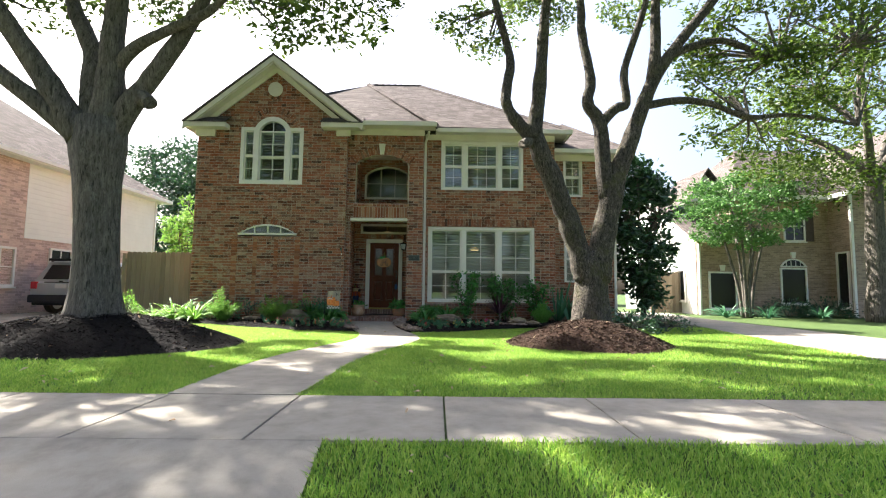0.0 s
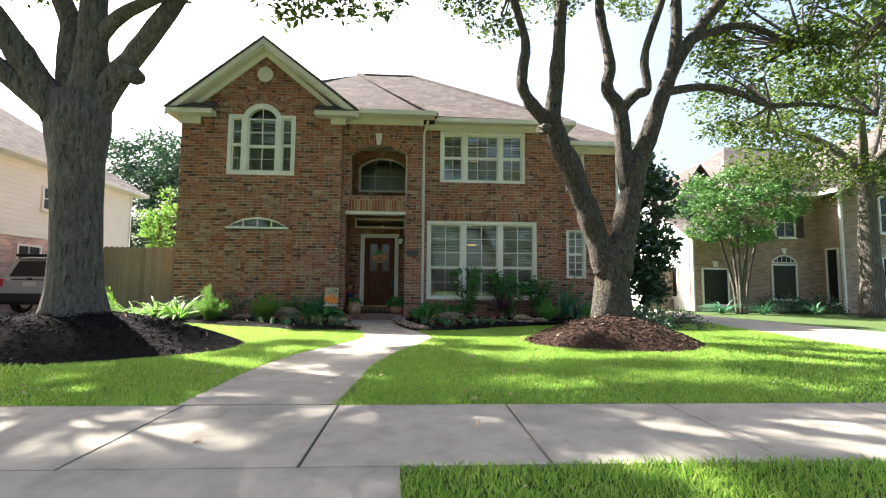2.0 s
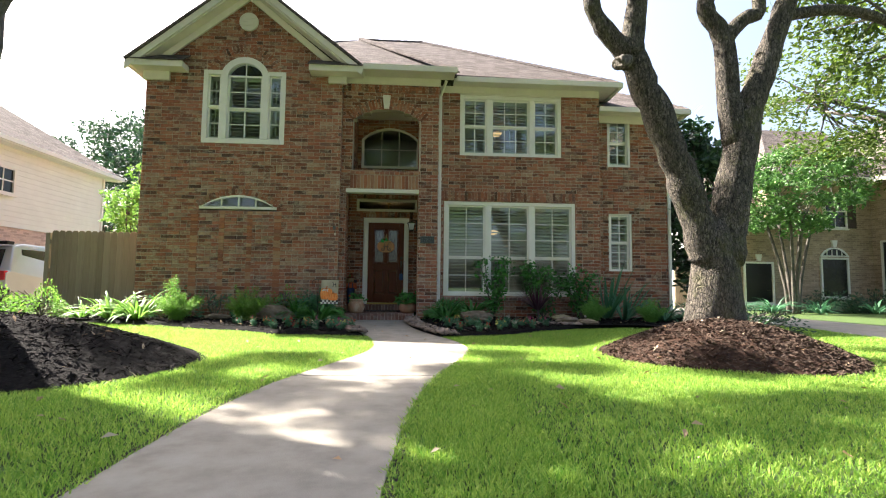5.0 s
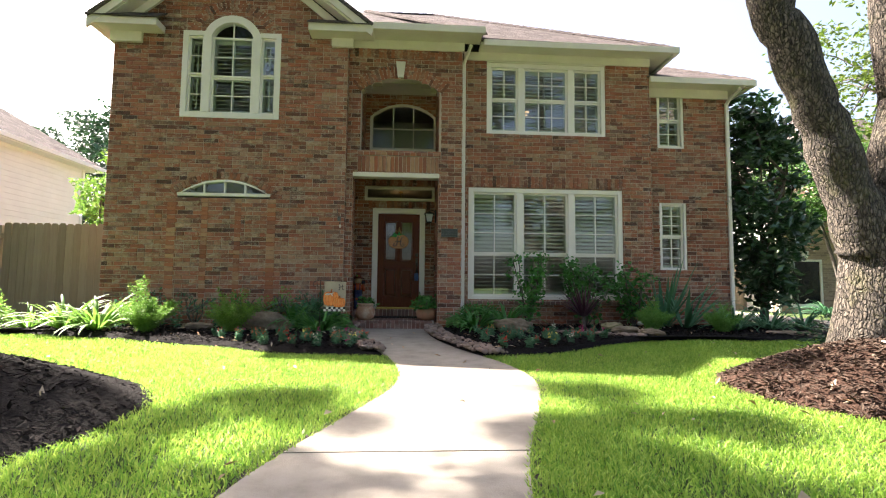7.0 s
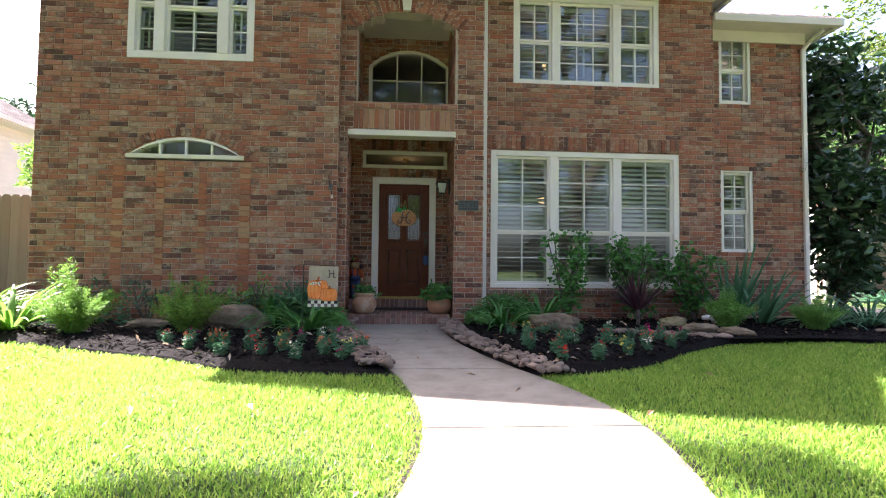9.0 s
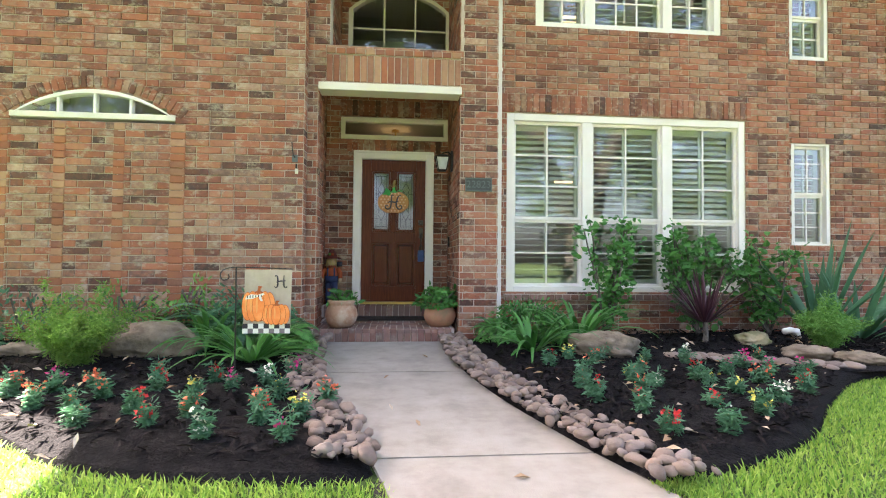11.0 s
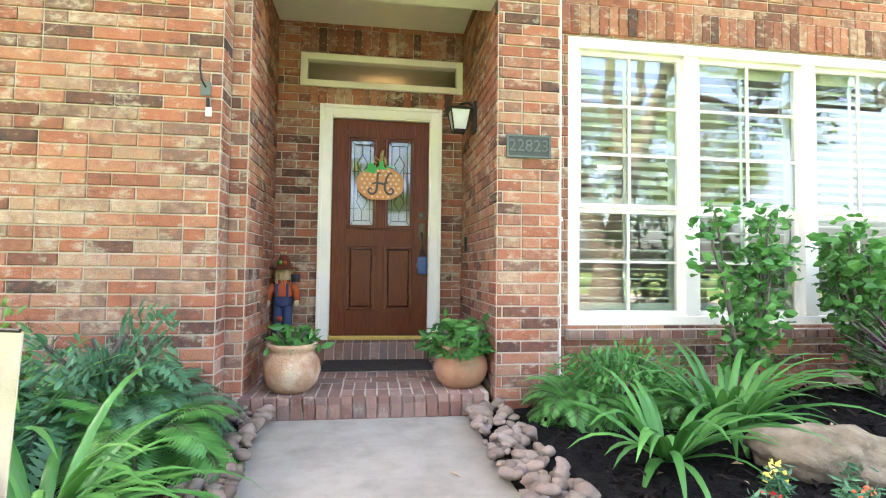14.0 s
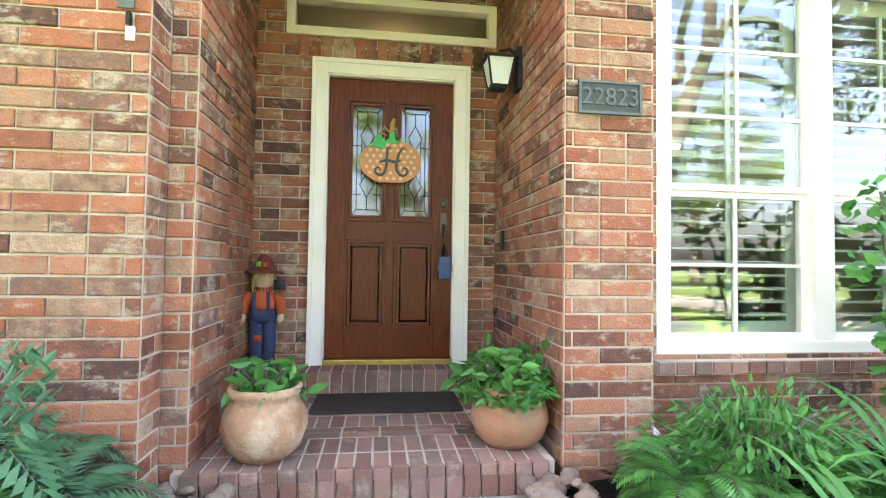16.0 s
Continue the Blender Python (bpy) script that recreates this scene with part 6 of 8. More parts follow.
plumes(-3.35, 10.45, BZ, 40, 0.68, LEAFL, "foxtail fern with upright plumes beside the boulder", 2)
plumes(3.45, 11.0, BZ, 40, 0.52, FERN, "foxtail fern with soft green plumes", 3)
plumes(4.6, 10.85, BZ, 36, 0.5, FERN, "foxtail fern with soft green plumes", 4)
shrub(-2.25, 11.35, BZ, 0.40, 0.62, 1300, 0.06, GREYG, "blue green leafy shrub against the brick pillar", 62, aspect=0.35)
fronds(-2.12, 11.42, BZ, 70, 0.52, GREYG, "leafy green fern against the brick pillar", 1)
fronds(-1.98, 11.12, BZ, 60, 0.5, PLANT, "leafy green fern at the walk edge", 2)
fronds(-2.5, 11.5, BZ, 36, 0.85, GREYG, "tall blue green holly fern", 3)
shrub(0.56, 11.68, BZ, 0.40, 0.42, 1900, 0.055, PLANT, "low bushy green shrub under the window", 61, aspect=0.38)
fronds(0.85, 11.5, BZ, 40, 0.42, PLANT, "low green fern under the window", 4, size=0.04)
fronds(0.22, 11.6, BZ, 60, 0.40, PLANT, "low green fern beside the downspout", 5, size=0.04)
shrub(-3.5, 11.42, BZ, 0.45, 0.55, 420, 0.055, PLANT, "low airy green shrub along the gable wall", 3)
shrub(-4.3, 11.42, BZ, 0.45, 0.55, 420, 0.05, GREYG, "low airy green shrub along the gable wall", 4)
shrub(-5.2, 11.45, BZ, 0.45, 0.6, 420, 0.05, GREYG, "low airy green shrub along the gable wall", 5)
shrub(-2.95, 11.5, BZ, 0.35, 0.62, 380, 0.055, FERN, "light green shrub behind the boulder", 6)
shrub(-7.3, 10.9, BZ, 0.55, 0.6, 900, 0.06, LEAFL, "bright yellow green shrub by the fence", 7)
shrub(-8.3, 11.2, BZ, 0.5, 0.55, 700, 0.06, LEAFL, "bright yellow green shrub by the fence", 8)
shrub(5.0, 8.8, 0.0, 0.55, 0.45, 600, 0.06, LEAFD, "low dark green shrub behind the oak", 9)
shrub(5.9, 9.3, 0.0, 0.6, 0.45, 600, 0.06, LEAFD, "low dark green shrub behind the oak", 10)
cane_bush(1.50, 11.82, BZ, 9, 1.28, 0.075, PLANT, "tall open rose bush before the window", 1)
cane_bush(2.62, 11.86, BZ, 13, 1.18, 0.08, PLANT, "leafy rose bush before the window", 2)
cane_bush(3.55, 11.9, BZ, 8, 1.05, 0.085, PLANT, "open rose bush beside the window", 3)

# bedding flowers
FLOWERS = [plain("petal_red", (0.55, 0.02, 0.02), 0.6), plain("petal_coral", (0.75, 0.16, 0.07), 0.6), plain("petal_yellow", (0.75, 0.62, 0.12), 0.6), plain("petal_magenta", (0.55, 0.02, 0.18), 0.6), plain("petal_white", (0.7, 0.66, 0.55), 0.6)]
NAMES = ["red", "coral", "yellow", "magenta", "white"]
def snapdragon(i, x, y, kind, seed):
    k = np.random.RandomState(seed)
    ob = tagged(empty("snapdragon", (x, y, 0.045)), "small grey green snapdragon with %s flowers" % NAMES[kind], "flower", "bedding flowers")
    pts = []
    n = k.randint(7, 12)
    tips = []
    for s in range(n):
        a, l = k.uniform(0, 6.28), k.uniform(0.07, 0.15)
        q = k.uniform(0.1, 0.5)
        for t in np.linspace(0.15, 1, 12):
            for r in range(3):
                pts.append(np.array([np.cos(a) * q * l * t, np.sin(a) * q * l * t, l * t]) + k.normal(size=3) * 0.008)
        tips.append((np.cos(a) * q * l, np.sin(a) * q * l, l))
    leaf_cloud("foliage", pts, 0.045, GREYG, ob, 0.5, 0.25, seed)
    bl = []
    for t in tips[:k.randint(1, 4)]:
        for q in range(10):
            bl.append(np.array(t) + k.normal(size=3) * [0.012, 0.012, 0.018])
    bl = bl or [np.array(tips[0])]
    leaf_cloud("blossom", bl, 0.023, FLOWERS[kind], ob, 0.6, 0.9, seed + 1)


rng = random.Random(21)
spots = [(-1.35, 8.72), (-1.75, 8.78), (-2.1, 8.92), (-2.45, 9.02), (-2.8, 9.25), (-3.1, 9.5), (-3.35, 9.75), (-2.65, 9.2), (-1.28, 9.35), (-1.9, 9.6), (0.42, 8.72), (0.75, 8.75), (1.1, 8.95), (0.3, 9.3), (1.45, 9.2), (1.75, 9.4), (2.15, 9.75), (0.75, 9.7), (1.2, 9.6),
         (-1.55, 8.95), (-1.35, 9.05), (-1.62, 9.22), (-1.95, 9.12), (-2.25, 9.22), (-2.55, 9.45), (-2.0, 9.42), (-1.6, 9.5), (-2.35, 9.6), (-2.75, 9.75), (-1.75, 9.78), (-2.1, 9.88), (-2.5, 9.98), (-1.65, 10.05), (-2.9, 9.62),
         (0.45, 9.05), (0.62, 9.35), (0.95, 9.1), (1.25, 9.4), (0.9, 9.55), (0.35, 9.65), (0.55, 9.9), (0.95, 9.95), (1.3, 9.75), (1.6, 9.6), (1.65, 9.95), (0.35, 10.25), (0.72, 10.3), (1.15, 10.3), (1.5, 10.3), (0.6, 10.55), (1.0, 10.55), (1.9, 10.15), (1.95, 9.85), (2.2, 10.25)]
for i, (x, y) in enumerate(spots):
    snapdragon(i, x + rng.uniform(-0.05, 0.05), y + rng.uniform(-0.05, 0.05), rng.choice([0, 0, 1, 1, 2, 3, 4]), 100 + i)


# ---- stones ----
def stone_mesh(seed, name="stone", m=ROCK, sub=2):
    bm = bmesh.new()
    bmesh.ops.create_icosphere(bm, subdivisions=sub, radius=1.0)
    for v in bm.verts:
        n = noise.noise(v.co * 1.1 + Vector((seed * 3.1, 0, 0))) * 0.35 + noise.noise(v.co * 2.7 + Vector((0, seed, 0))) * 0.12
        v.co *= 1 + n + (0.30 * abs(noise.noise(v.co * 1.9 + Vector((9, seed, 2)))) + 0.10 * abs(noise.noise(v.co * 5.3 + Vector((3, seed, 7)))) + 0.03 * noise.noise(v.co * 13) - 0.08 if sub > 2 else 0)
    me = bpy.data.meshes.new(name)
    bm.to_mesh(me)
    bm.free()
    me.materials.append(m)
    me.polygons.foreach_set("use_smooth", [True] * len(me.polygons))
    return me


stones = [stone_mesh(i) for i in range(7)]
def border(name, line, side, y0, y1, label, seed):
    k = random.Random(seed)
    ob = tagged(empty(name), label, "stone border", kind="structure")
    n = 0
    y = y0
    pts = [p for p in line if y0 <= p[1] <= y1]
    for p, q in zip(pts, pts[1:]):
        L = math.hypot(q[0] - p[0], q[1] - p[1])
        for j in range(max(1, round(L / 0.009))):
            t = k.random()
            w = 0.005 + 0.27 * k.random() ** 1.15
            s = k.choice((0.020, 0.025, 0.030, 0.035, 0.041)) * k.uniform(0.85, 1.1)
            piece("stone", k.choice(stones), ob, Matrix.LocRotScale((p[0] + (q[0] - p[0]) * t + side * (w - 0.04), p[1] + (q[1] - p[1]) * t, 0.045 + s * 0.35 + k.uniform(0, 0.025)), Euler((k.uniform(-0.4, 0.4), k.uniform(-0.4, 0.4), k.uniform(0, 6.3))), (s * k.uniform(0.9, 1.5), s, s * k.uniform(0.55, 0.85))))
            n += 1
    return n


border("stone_border_left", WALK_L, -1, 8.5, 11.95, "brown river stones edging the walk", 1)
border("stone_border_right", WALK_R, 1, 8.2, 11.95, "brown river stones edging the walk", 2)


def boulder(x, y, z, s, rz, seed, label, m=BOULD):
    me = stone_mesh(seed + 20, "boulder", m, 4)
    ob = tagged(new("boulder", me), label, "boulder")
    ob.matrix_world = Matrix.LocRotScale((x, y, z), Euler((0, 0.05, rz)), s)


boulder(-3.0, 10.92, 0.16, (0.40, 0.22, 0.17), 0.1, 1, "large tan sandstone boulder in the flower bed")
boulder(1.0, 10.72, 0.13, (0.30, 0.19, 0.14), -0.2, 2, "tan sandstone boulder beside the strap leaf lilies")
boulder(-4.05, 10.95, 0.10, (0.22, 0.14, 0.07), 0.2, 3, "flat tan stone in the flower bed")
boulder(2.75, 10.45, 0.11, (0.24, 0.15, 0.07), 0.3, 4, "flat tan stone in the flower bed")
boulder(3.05, 10.25, 0.10, (0.2, 0.13, 0.06), -0.3, 5, "flat tan stone at the bed edge")
boulder(2.85, 11.25, 0.10, (0.22, 0.14, 0.09), 0.5, 6, "mossy flat stone beside the cordyline", mat("mossy_stone", [(0.10, 0.13, 0.03), (0.22, 0.19, 0.10), (0.34, 0.27, 0.17)], 0.9, 6, 0.7, 30))
boulder(5.6, 10.45, 0.06, (0.5, 0.09, 0.06), -0.1, 7, "long flat edging stone of the bed")
k = random.Random(5)
rr = tagged(empty("stone_line"), "line of small flat stones across the mulch bed", "stone border", kind="structure")
for i in range(46):
    t = k.random()
    s = k.uniform(0.04, 0.075)
    piece("stone", k.choice(stones), rr, Matrix.LocRotScale((1.55 + 1.25 * t + k.gauss(0, 0.05), 10.62 - 0.55 * t + k.gauss(0, 0.05), 0.075), Euler((0, 0, k.uniform(0, 6))), (s * 1.3, s, s * 0.5)))
dp = tagged(empty("drain_pipe", (3.62, 11.62, BZ + 0.05)), "white plastic drain pipe end in the mulch", "pipe")
bm = bmesh.new()
tube(bm, [(-0.13, -0.02, 0.03), (-0.04, 0, 0.04), (0.03, 0, 0.03), (0.05, 0, -0.05)], [0.035, 0.035, 0.04, 0.04], 14)
part("elbow", bm, WHITE, dp, smooth=True)


# ---- trees ----
def limb(name, pts, r0, r1, parent, segs=10, label="", bark=None):
    bm = bmesh.new()
    fine = outline([tuple(p) for p in pts], 4) if len(pts) > 2 else [tuple(p) for p in pts]
    n = len(fine)
    k = random.Random(int(abs(pts[0][0]) * 1000) + n)
    fine = [(x + k.uniform(-1, 1) * r1 * 0.12, y + k.uniform(-1, 1) * r1 * 0.12, z) for x, y, z in fine]
    tube(bm, fine, [(r0 + (r1 - r0) * (i / (n - 1)) ** 0.8) * k.uniform(0.93, 1.08) for i in range(n)], segs)
    return part(name, bm, bark or BARK, parent, label, smooth=True)


def trunk_mesh(parent, x, y, pts, radii, flare, seed, bark=None):
    """A trunk with a flared, buttressed foot and furrowed sides."""
    bm = bmesh.new()
    rows = []
    segs = 28
    for (px, py, pz), r in zip(pts, radii):
        row = []
        for i in range(segs):
            a = 2 * math.pi * i / segs
            rr = r * (1 + 0.05 * math.sin(4 * a + seed) + 0.035 * noise.noise((math.cos(a) * 3, math.sin(a) * 3, pz * 1.2 + seed)) + 0.02 * noise.noise((math.cos(a) * 9, math.sin(a) * 9, pz * 2)))
            rr += flare * math.exp(-max(0, pz - 0.3) * 4.5) * (0.6 + 0.4 * math.sin(5 * a + seed))
            row.append(bm.verts.new((px + rr * math.cos(a), py + rr * math.sin(a), pz)))
        rows.append(row)
    for a, b in zip(rows, rows[1:]):
        for i in range(segs):
            bm.faces.new((a[i], a[(i + 1) % segs], b[(i + 1) % segs], b[i]))
    bm.faces.new(rows[0][::-1])
    bm.faces.new(rows[-1])
    return part("trunk", bm, bark or BARK, parent, smooth=True)


def clusters(centres, n, r, seed):
    k = np.random.RandomState(seed)
    out = []
    for c in centres:
        d = k.normal(size=(n, 3))
        d /= np.linalg.norm(d, axis=1)[:, None]
        rr = r * k.uniform(0.7, 1.3)
        out.append(np.asarray(c) + d * (k.uniform(0.15, 1, n)[:, None] ** 0.5) * rr * [1, 1, 0.6])
    return np.concatenate(out)


def shell(c, rad, n, seed, zmin=-9, keep=None):
    k = np.random.RandomState(seed)
    out = []
    while len(out) < n:
        d = k.normal(size=3)
        d /= np.linalg.norm(d)
        p = np.array(c) + d * np.array(rad) * k.uniform(0.35, 1.0) ** 0.5
        if p[2] > zmin and (keep is None or keep(p)):
            out.append(p)
    return out


def twigs(parent, starts, centres, seed):
    """Thin branches from the limb ends to the leaf clusters."""
    k = random.Random(seed)
    bm = bmesh.new()
    for c in centres:
        c = Vector(c)
        s = min(starts, key=lambda q: (Vector(q) - c).length + k.random())
        mid = Vector(s).lerp(c, 0.5) + Vector((k.uniform(-0.3, 0.3), k.uniform(-0.3, 0.3), k.uniform(-0.1, 0.4)))
        tube(bm, [s, tuple(mid), tuple(c)], [0.035, 0.02, 0.006], 5)
    part("twig", bm, BARK, parent)


def flat3(y, pts, dy=0.0):
    return [(x, y + dy * i, z) for i, (x, z) in enumerate(pts)]


def shade_over(gx, gy, margin=0.0):
    """Whether leaves are placed to shade this spot of the ground as the sun sees it: dense over the street side, open
    towards the house.
    """
    n = noise.noise(Vector((gx * 0.62, gy * 1.15, 3.0))) + 0.55 * noise.noise(Vector((gx * 1.5, gy * 2.4, 7.0)))
    base = float(np.interp(gy, [-2.5, 1.0, 2.0, 3.8, 4.6, 6.4, 7.2], [0.28, 0.24, 0.05, 0.26, -0.06, -0.12, -0.6]))
    if -2.2 < gx < 0.6 and 3.5 < gy < 6.6:
        base += 0.45
    if gx < 0.4 and gy < 1.3:
        base += 0.32
    return n + base > margin


def sun_foot(p):
    return p[0] + 0.764 * p[2], p[1] - 0.59 * p[2]


def oak_left():
    ob = tagged(empty("oak_tree", (-4.5, 5.75, 0.2)), "large grey barked oak in a black mulch mound", "tree")
    ob.matrix_world = Matrix.Identity(4)
    Y = 5.72
    trunk_mesh(ob, 0, 0, [(-4.50, Y, 0.2), (-4.50, Y, 0.5), (-4.52, Y, 0.8), (-4.54, Y, 1.3), (-4.57, Y, 1.9), (-4.61, Y, 2.5), (-4.63, Y, 3.0), (-4.62, Y, 3.45)], [0.37, 0.345, 0.32, 0.305, 0.305, 0.325, 0.39, 0.37], 0.15, 1)
    limb("limb", [(-4.80, Y, 3.1), (-5.25, Y - 0.2, 3.52), (-5.68, Y - 0.3, 3.85), (-6.3, Y - 0.5, 4.34), (-7.4, Y - 0.9, 4.9), (-8.3, Y - 1.2, 5.9)], 0.19, 0.06, ob)
    limb("limb", [(-4.82, Y - 0.1, 3.15), (-5.2, Y - 0.2, 3.8), (-5.59, Y - 0.3, 4.4), (-6.2, Y - 0.5, 5.33), (-6.8, Y - 0.8, 6.4), (-7.2, Y - 1.3, 7.8)], 0.23, 0.07, ob)
    limb("limb", [(-4.72, Y, 3.2), (-4.86, Y + 0.1, 4.0), (-4.98, Y + 0.2, 4.7), (-5.5, Y + 0.4, 5.6), (-5.9, Y + 0.9, 6.5), (-6.0, Y + 1.4, 7.8)], 0.22, 0.07, ob)
    limb("limb", [(-4.57, Y, 3.2), (-4.52, Y, 4.0), (-4.52, Y, 4.8), (-4.5, Y + 0.1, 6.0), (-4.2, Y + 0.2, 7.4), (-4.0, Y, 8.6)], 0.27, 0.08, ob)
    limb("limb", [(-4.42, Y, 3.2), (-4.15, Y, 3.78), (-3.89, Y, 4.15), (-3.36, Y, 5.0), (-3.05, Y, 5.72), (-2.75, Y - 0.2, 6.8), (-2.4, Y - 0.5, 7.9)], 0.20, 0.06, ob)
    limb("limb", [(-4.45, Y, 4.3), (-4.1, Y - 0.1, 4.62), (-3.44, Y - 0.2, 4.92), (-2.9, Y - 0.3, 5.1), (-2.39, Y - 0.4, 5.5), (-1.6, Y - 0.5, 5.95), (-0.8, Y - 0.6, 6.3)], 0.11, 0.03, ob)
    limb("cut_stub", [(-4.05, Y, 3.88), (-3.9, Y - 0.08, 3.78), (-3.80, Y - 0.12, 3.72)], 0.15, 0.11, ob, label="healed stub of a cut branch")
    cs = shell((-4.9, 4.3, 8.0), (6.0, 5.4, 2.2), 300, 1, 6.15, lambda p: shade_over(*sun_foot(p), 0.12))
    cs += [np.array(p) for p in ((-1.9, 5.5, 5.45), (-1.5, 5.4, 5.1), (-1.1, 5.4, 4.95), (-0.9, 5.2, 5.5), (-0.45, 5.2, 5.3), (-2.3, 5.3, 5.6), (-1.4, 5.0, 5.7), (-0.6, 5.5, 4.95), (-0.2, 5.3, 5.4), (-1.75, 5.5, 4.85), (-3.2, 5.5, 6.0),
                                 (-6.6, 5.3, 5.3), (-6.9, 5.0, 4.8), (-6.3, 5.4, 5.9), (-7.4, 5.0, 5.4), (-5.9, 6.2, 5.5), (-7.8, 4.8, 5.0), (-5.3, 6.5, 5.9), (-3.9, 6.4, 5.6))]
    # added leaf clusters, kept out of view, that cast dapples on lawn, walk and sidewalk
    k = random.Random(8)
    high = []
    while len(high) < 420:
        gx, gy, z = k.uniform(-7.0, 6.5), k.uniform(-2.4, 7.0), k.uniform(10, 16)
        p = np.array((gx - 0.764 * z, gy + 0.59 * z, z))
        if z > 1.6 + 0.67 * (p[1] + 2.0) and shade_over(gx, gy):
            high.append(p)
    ends = [(-8.3, Y - 1.2, 5.9), (-7.2, Y - 1.3, 7.8), (-6.0, Y + 1.4, 7.8), (-4.0, Y, 8.6), (-2.4, Y - 0.5, 7.9), (-0.8, Y - 0.6, 6.3), (-2.39, Y - 0.4, 5.5), (-6.2, Y - 0.5, 5.33), (-3.05, Y, 5.72)]
    twigs(ob, ends, cs, 1)
    leaf_cloud("crown", clusters(cs, 150, 0.55, 2), 0.13, LEAF, ob, 0.6, 0.45, 3)
    twigs(ob, [(-6.0, Y + 1.4, 7.8), (-7.2, Y - 1.3, 7.8), (-4.0, Y, 8.6)], high[::3], 4)
    leaf_cloud("high_crown", clusters(high, 150, 0.34, 6), 0.16, LEAF, ob, 0.6, 0.5, 7)


def oak_right():
    ob = tagged(empty("oak_tree", (0, 0, 0)), "forked rough barked oak in a brown mulch mound", "tree")
    Y = 6.9
    trunk_mesh(ob, 0, 0, [(3.44, Y, 0.15), (3.44, Y, 0.45), (3.45, Y, 0.75), (3.46, Y, 1.05), (3.47, Y, 1.35), (3.48, Y, 1.62)], [0.31, 0.295, 0.285, 0.27, 0.245, 0.15], 0.11, 2, BARKR)
    limb("limb", [(3.36, Y, 1.1), (3.26, Y, 1.55), (3.1, Y, 2.06), (2.93, Y, 2.5), (2.75, Y, 2.99), (2.58, Y, 3.35), (2.42, Y, 3.75)], 0.21, 0.17, ob, 14, bark=BARKR)
    limb("limb", [(2.46, Y, 3.6), (2.2, Y, 3.9), (2.03, Y, 4.12), (1.92, Y, 4.4), (2.0, Y + 0.1, 4.9), (2.03, Y + 0.2, 5.33), (1.8, Y + 0.3, 6.3), (1.6, Y + 0.5, 7.6)], 0.14, 0.06, ob, bark=BARKR)
    limb("limb", [(2.43, Y, 3.65), (2.5, Y, 4.2), (2.56, Y, 4.8), (2.62, Y, 5.6), (2.66, Y - 0.1, 6.4), (2.6, Y - 0.3, 7.8)], 0.17, 0.07, ob, bark=BARKR)
    limb("cut_stub", [(2.45, Y, 3.62), (2.32, Y - 0.1, 3.56), (2.20, Y - 0.14, 3.51)], 0.10, 0.085, ob, label="pale sawn end of a cut branch")
    limb("limb", [(3.55, Y, 1.1), (3.68, Y, 1.8), (3.83, Y, 2.49), (3.95, Y, 2.95), (4.13, Y, 3.44), (4.38, Y, 4.1), (4.63, Y, 4.73), (5.1, Y, 5.45), (5.84, Y - 0.1, 6.4), (6.5, Y - 0.3, 7.4)], 0.25, 0.07, ob, 14, bark=BARKR)
    limb("limb", [(3.80, Y, 2.6), (3.72, Y, 3.1), (3.69, Y, 3.7), (3.62, Y, 4.05), (3.44, Y, 4.35), (3.5, Y, 4.8), (3.38, Y + 0.1, 5.7), (3.36, Y + 0.1, 6.4), (3.3, Y + 0.2, 7.6)], 0.17, 0.06, ob, bark=BARKR)
    limb("limb", [(3.66, Y, 3.95), (3.95, Y, 4.25), (4.16, Y, 4.36), (4.12, Y, 4.8), (4.19, Y, 5.2), (4.5, Y - 0.1, 6.2), (4.7, Y - 0.2, 7.5)], 0.11, 0.05, ob, bark=BARKR)
    limb("limb", [(4.66, Y, 4.8), (4.72, Y, 5.4), (4.75, Y, 6.4), (4.9, Y, 7.6)], 0.13, 0.06, ob, bark=BARKR)
    limb("limb", [(4.45, Y, 4.3), (5.12, Y, 4.43), (5.75, Y, 4.37), (6.48, Y + 0.1, 4.17), (7.5, Y + 0.3, 4.3), (8.9, Y + 0.5, 4.2)], 0.085, 0.03, ob, bark=BARKR)
    limb("limb", [(5.0, Y, 5.3), (5.9, Y - 0.1, 5.55), (6.9, Y - 0.2, 5.2), (8.2, Y - 0.3, 5.4)], 0.08, 0.03, ob, bark=BARKR)
    cs = shell((4.0, 6.6, 8.4), (4.6, 4.2, 1.9), 150, 5, 6.75)
    cs += shell((7.9, 7.6, 5.6), (2.4, 1.6, 1.5), 60, 6, 3.9)
    cs += [np.array(p) for p in ((1.2, 7.6, 5.95), (1.7, 7.8, 5.8), (0.8, 7.7, 6.3), (2.0, 8.0, 6.1), (1.4, 7.6, 6.4), (5.6, 7.2, 5.0), (5.9, 7.4, 3.9), (6.6, 7.5, 3.7), (7.3, 7.6, 3.6), (6.1, 7.5, 5.9))]
    ends = [(1.6, Y + 0.5, 7.6), (2.6, Y - 0.3, 7.8), (6.5, Y - 0.3, 7.4), (3.3, Y + 0.2, 7.6), (4.7, Y - 0.2, 7.5), (8.9, Y + 0.5, 4.2), (6.48, Y + 0.1, 4.17), (8.2, Y - 0.3, 5.4), (6.9, Y - 0.2, 5.2), (1.8, Y + 0.3, 6.3)]
    twigs(ob, ends, cs, 2)
    leaf_cloud("crown", clusters(cs, 130, 0.50, 4), 0.12, LEAF, ob, 0.6, 0.45, 5)


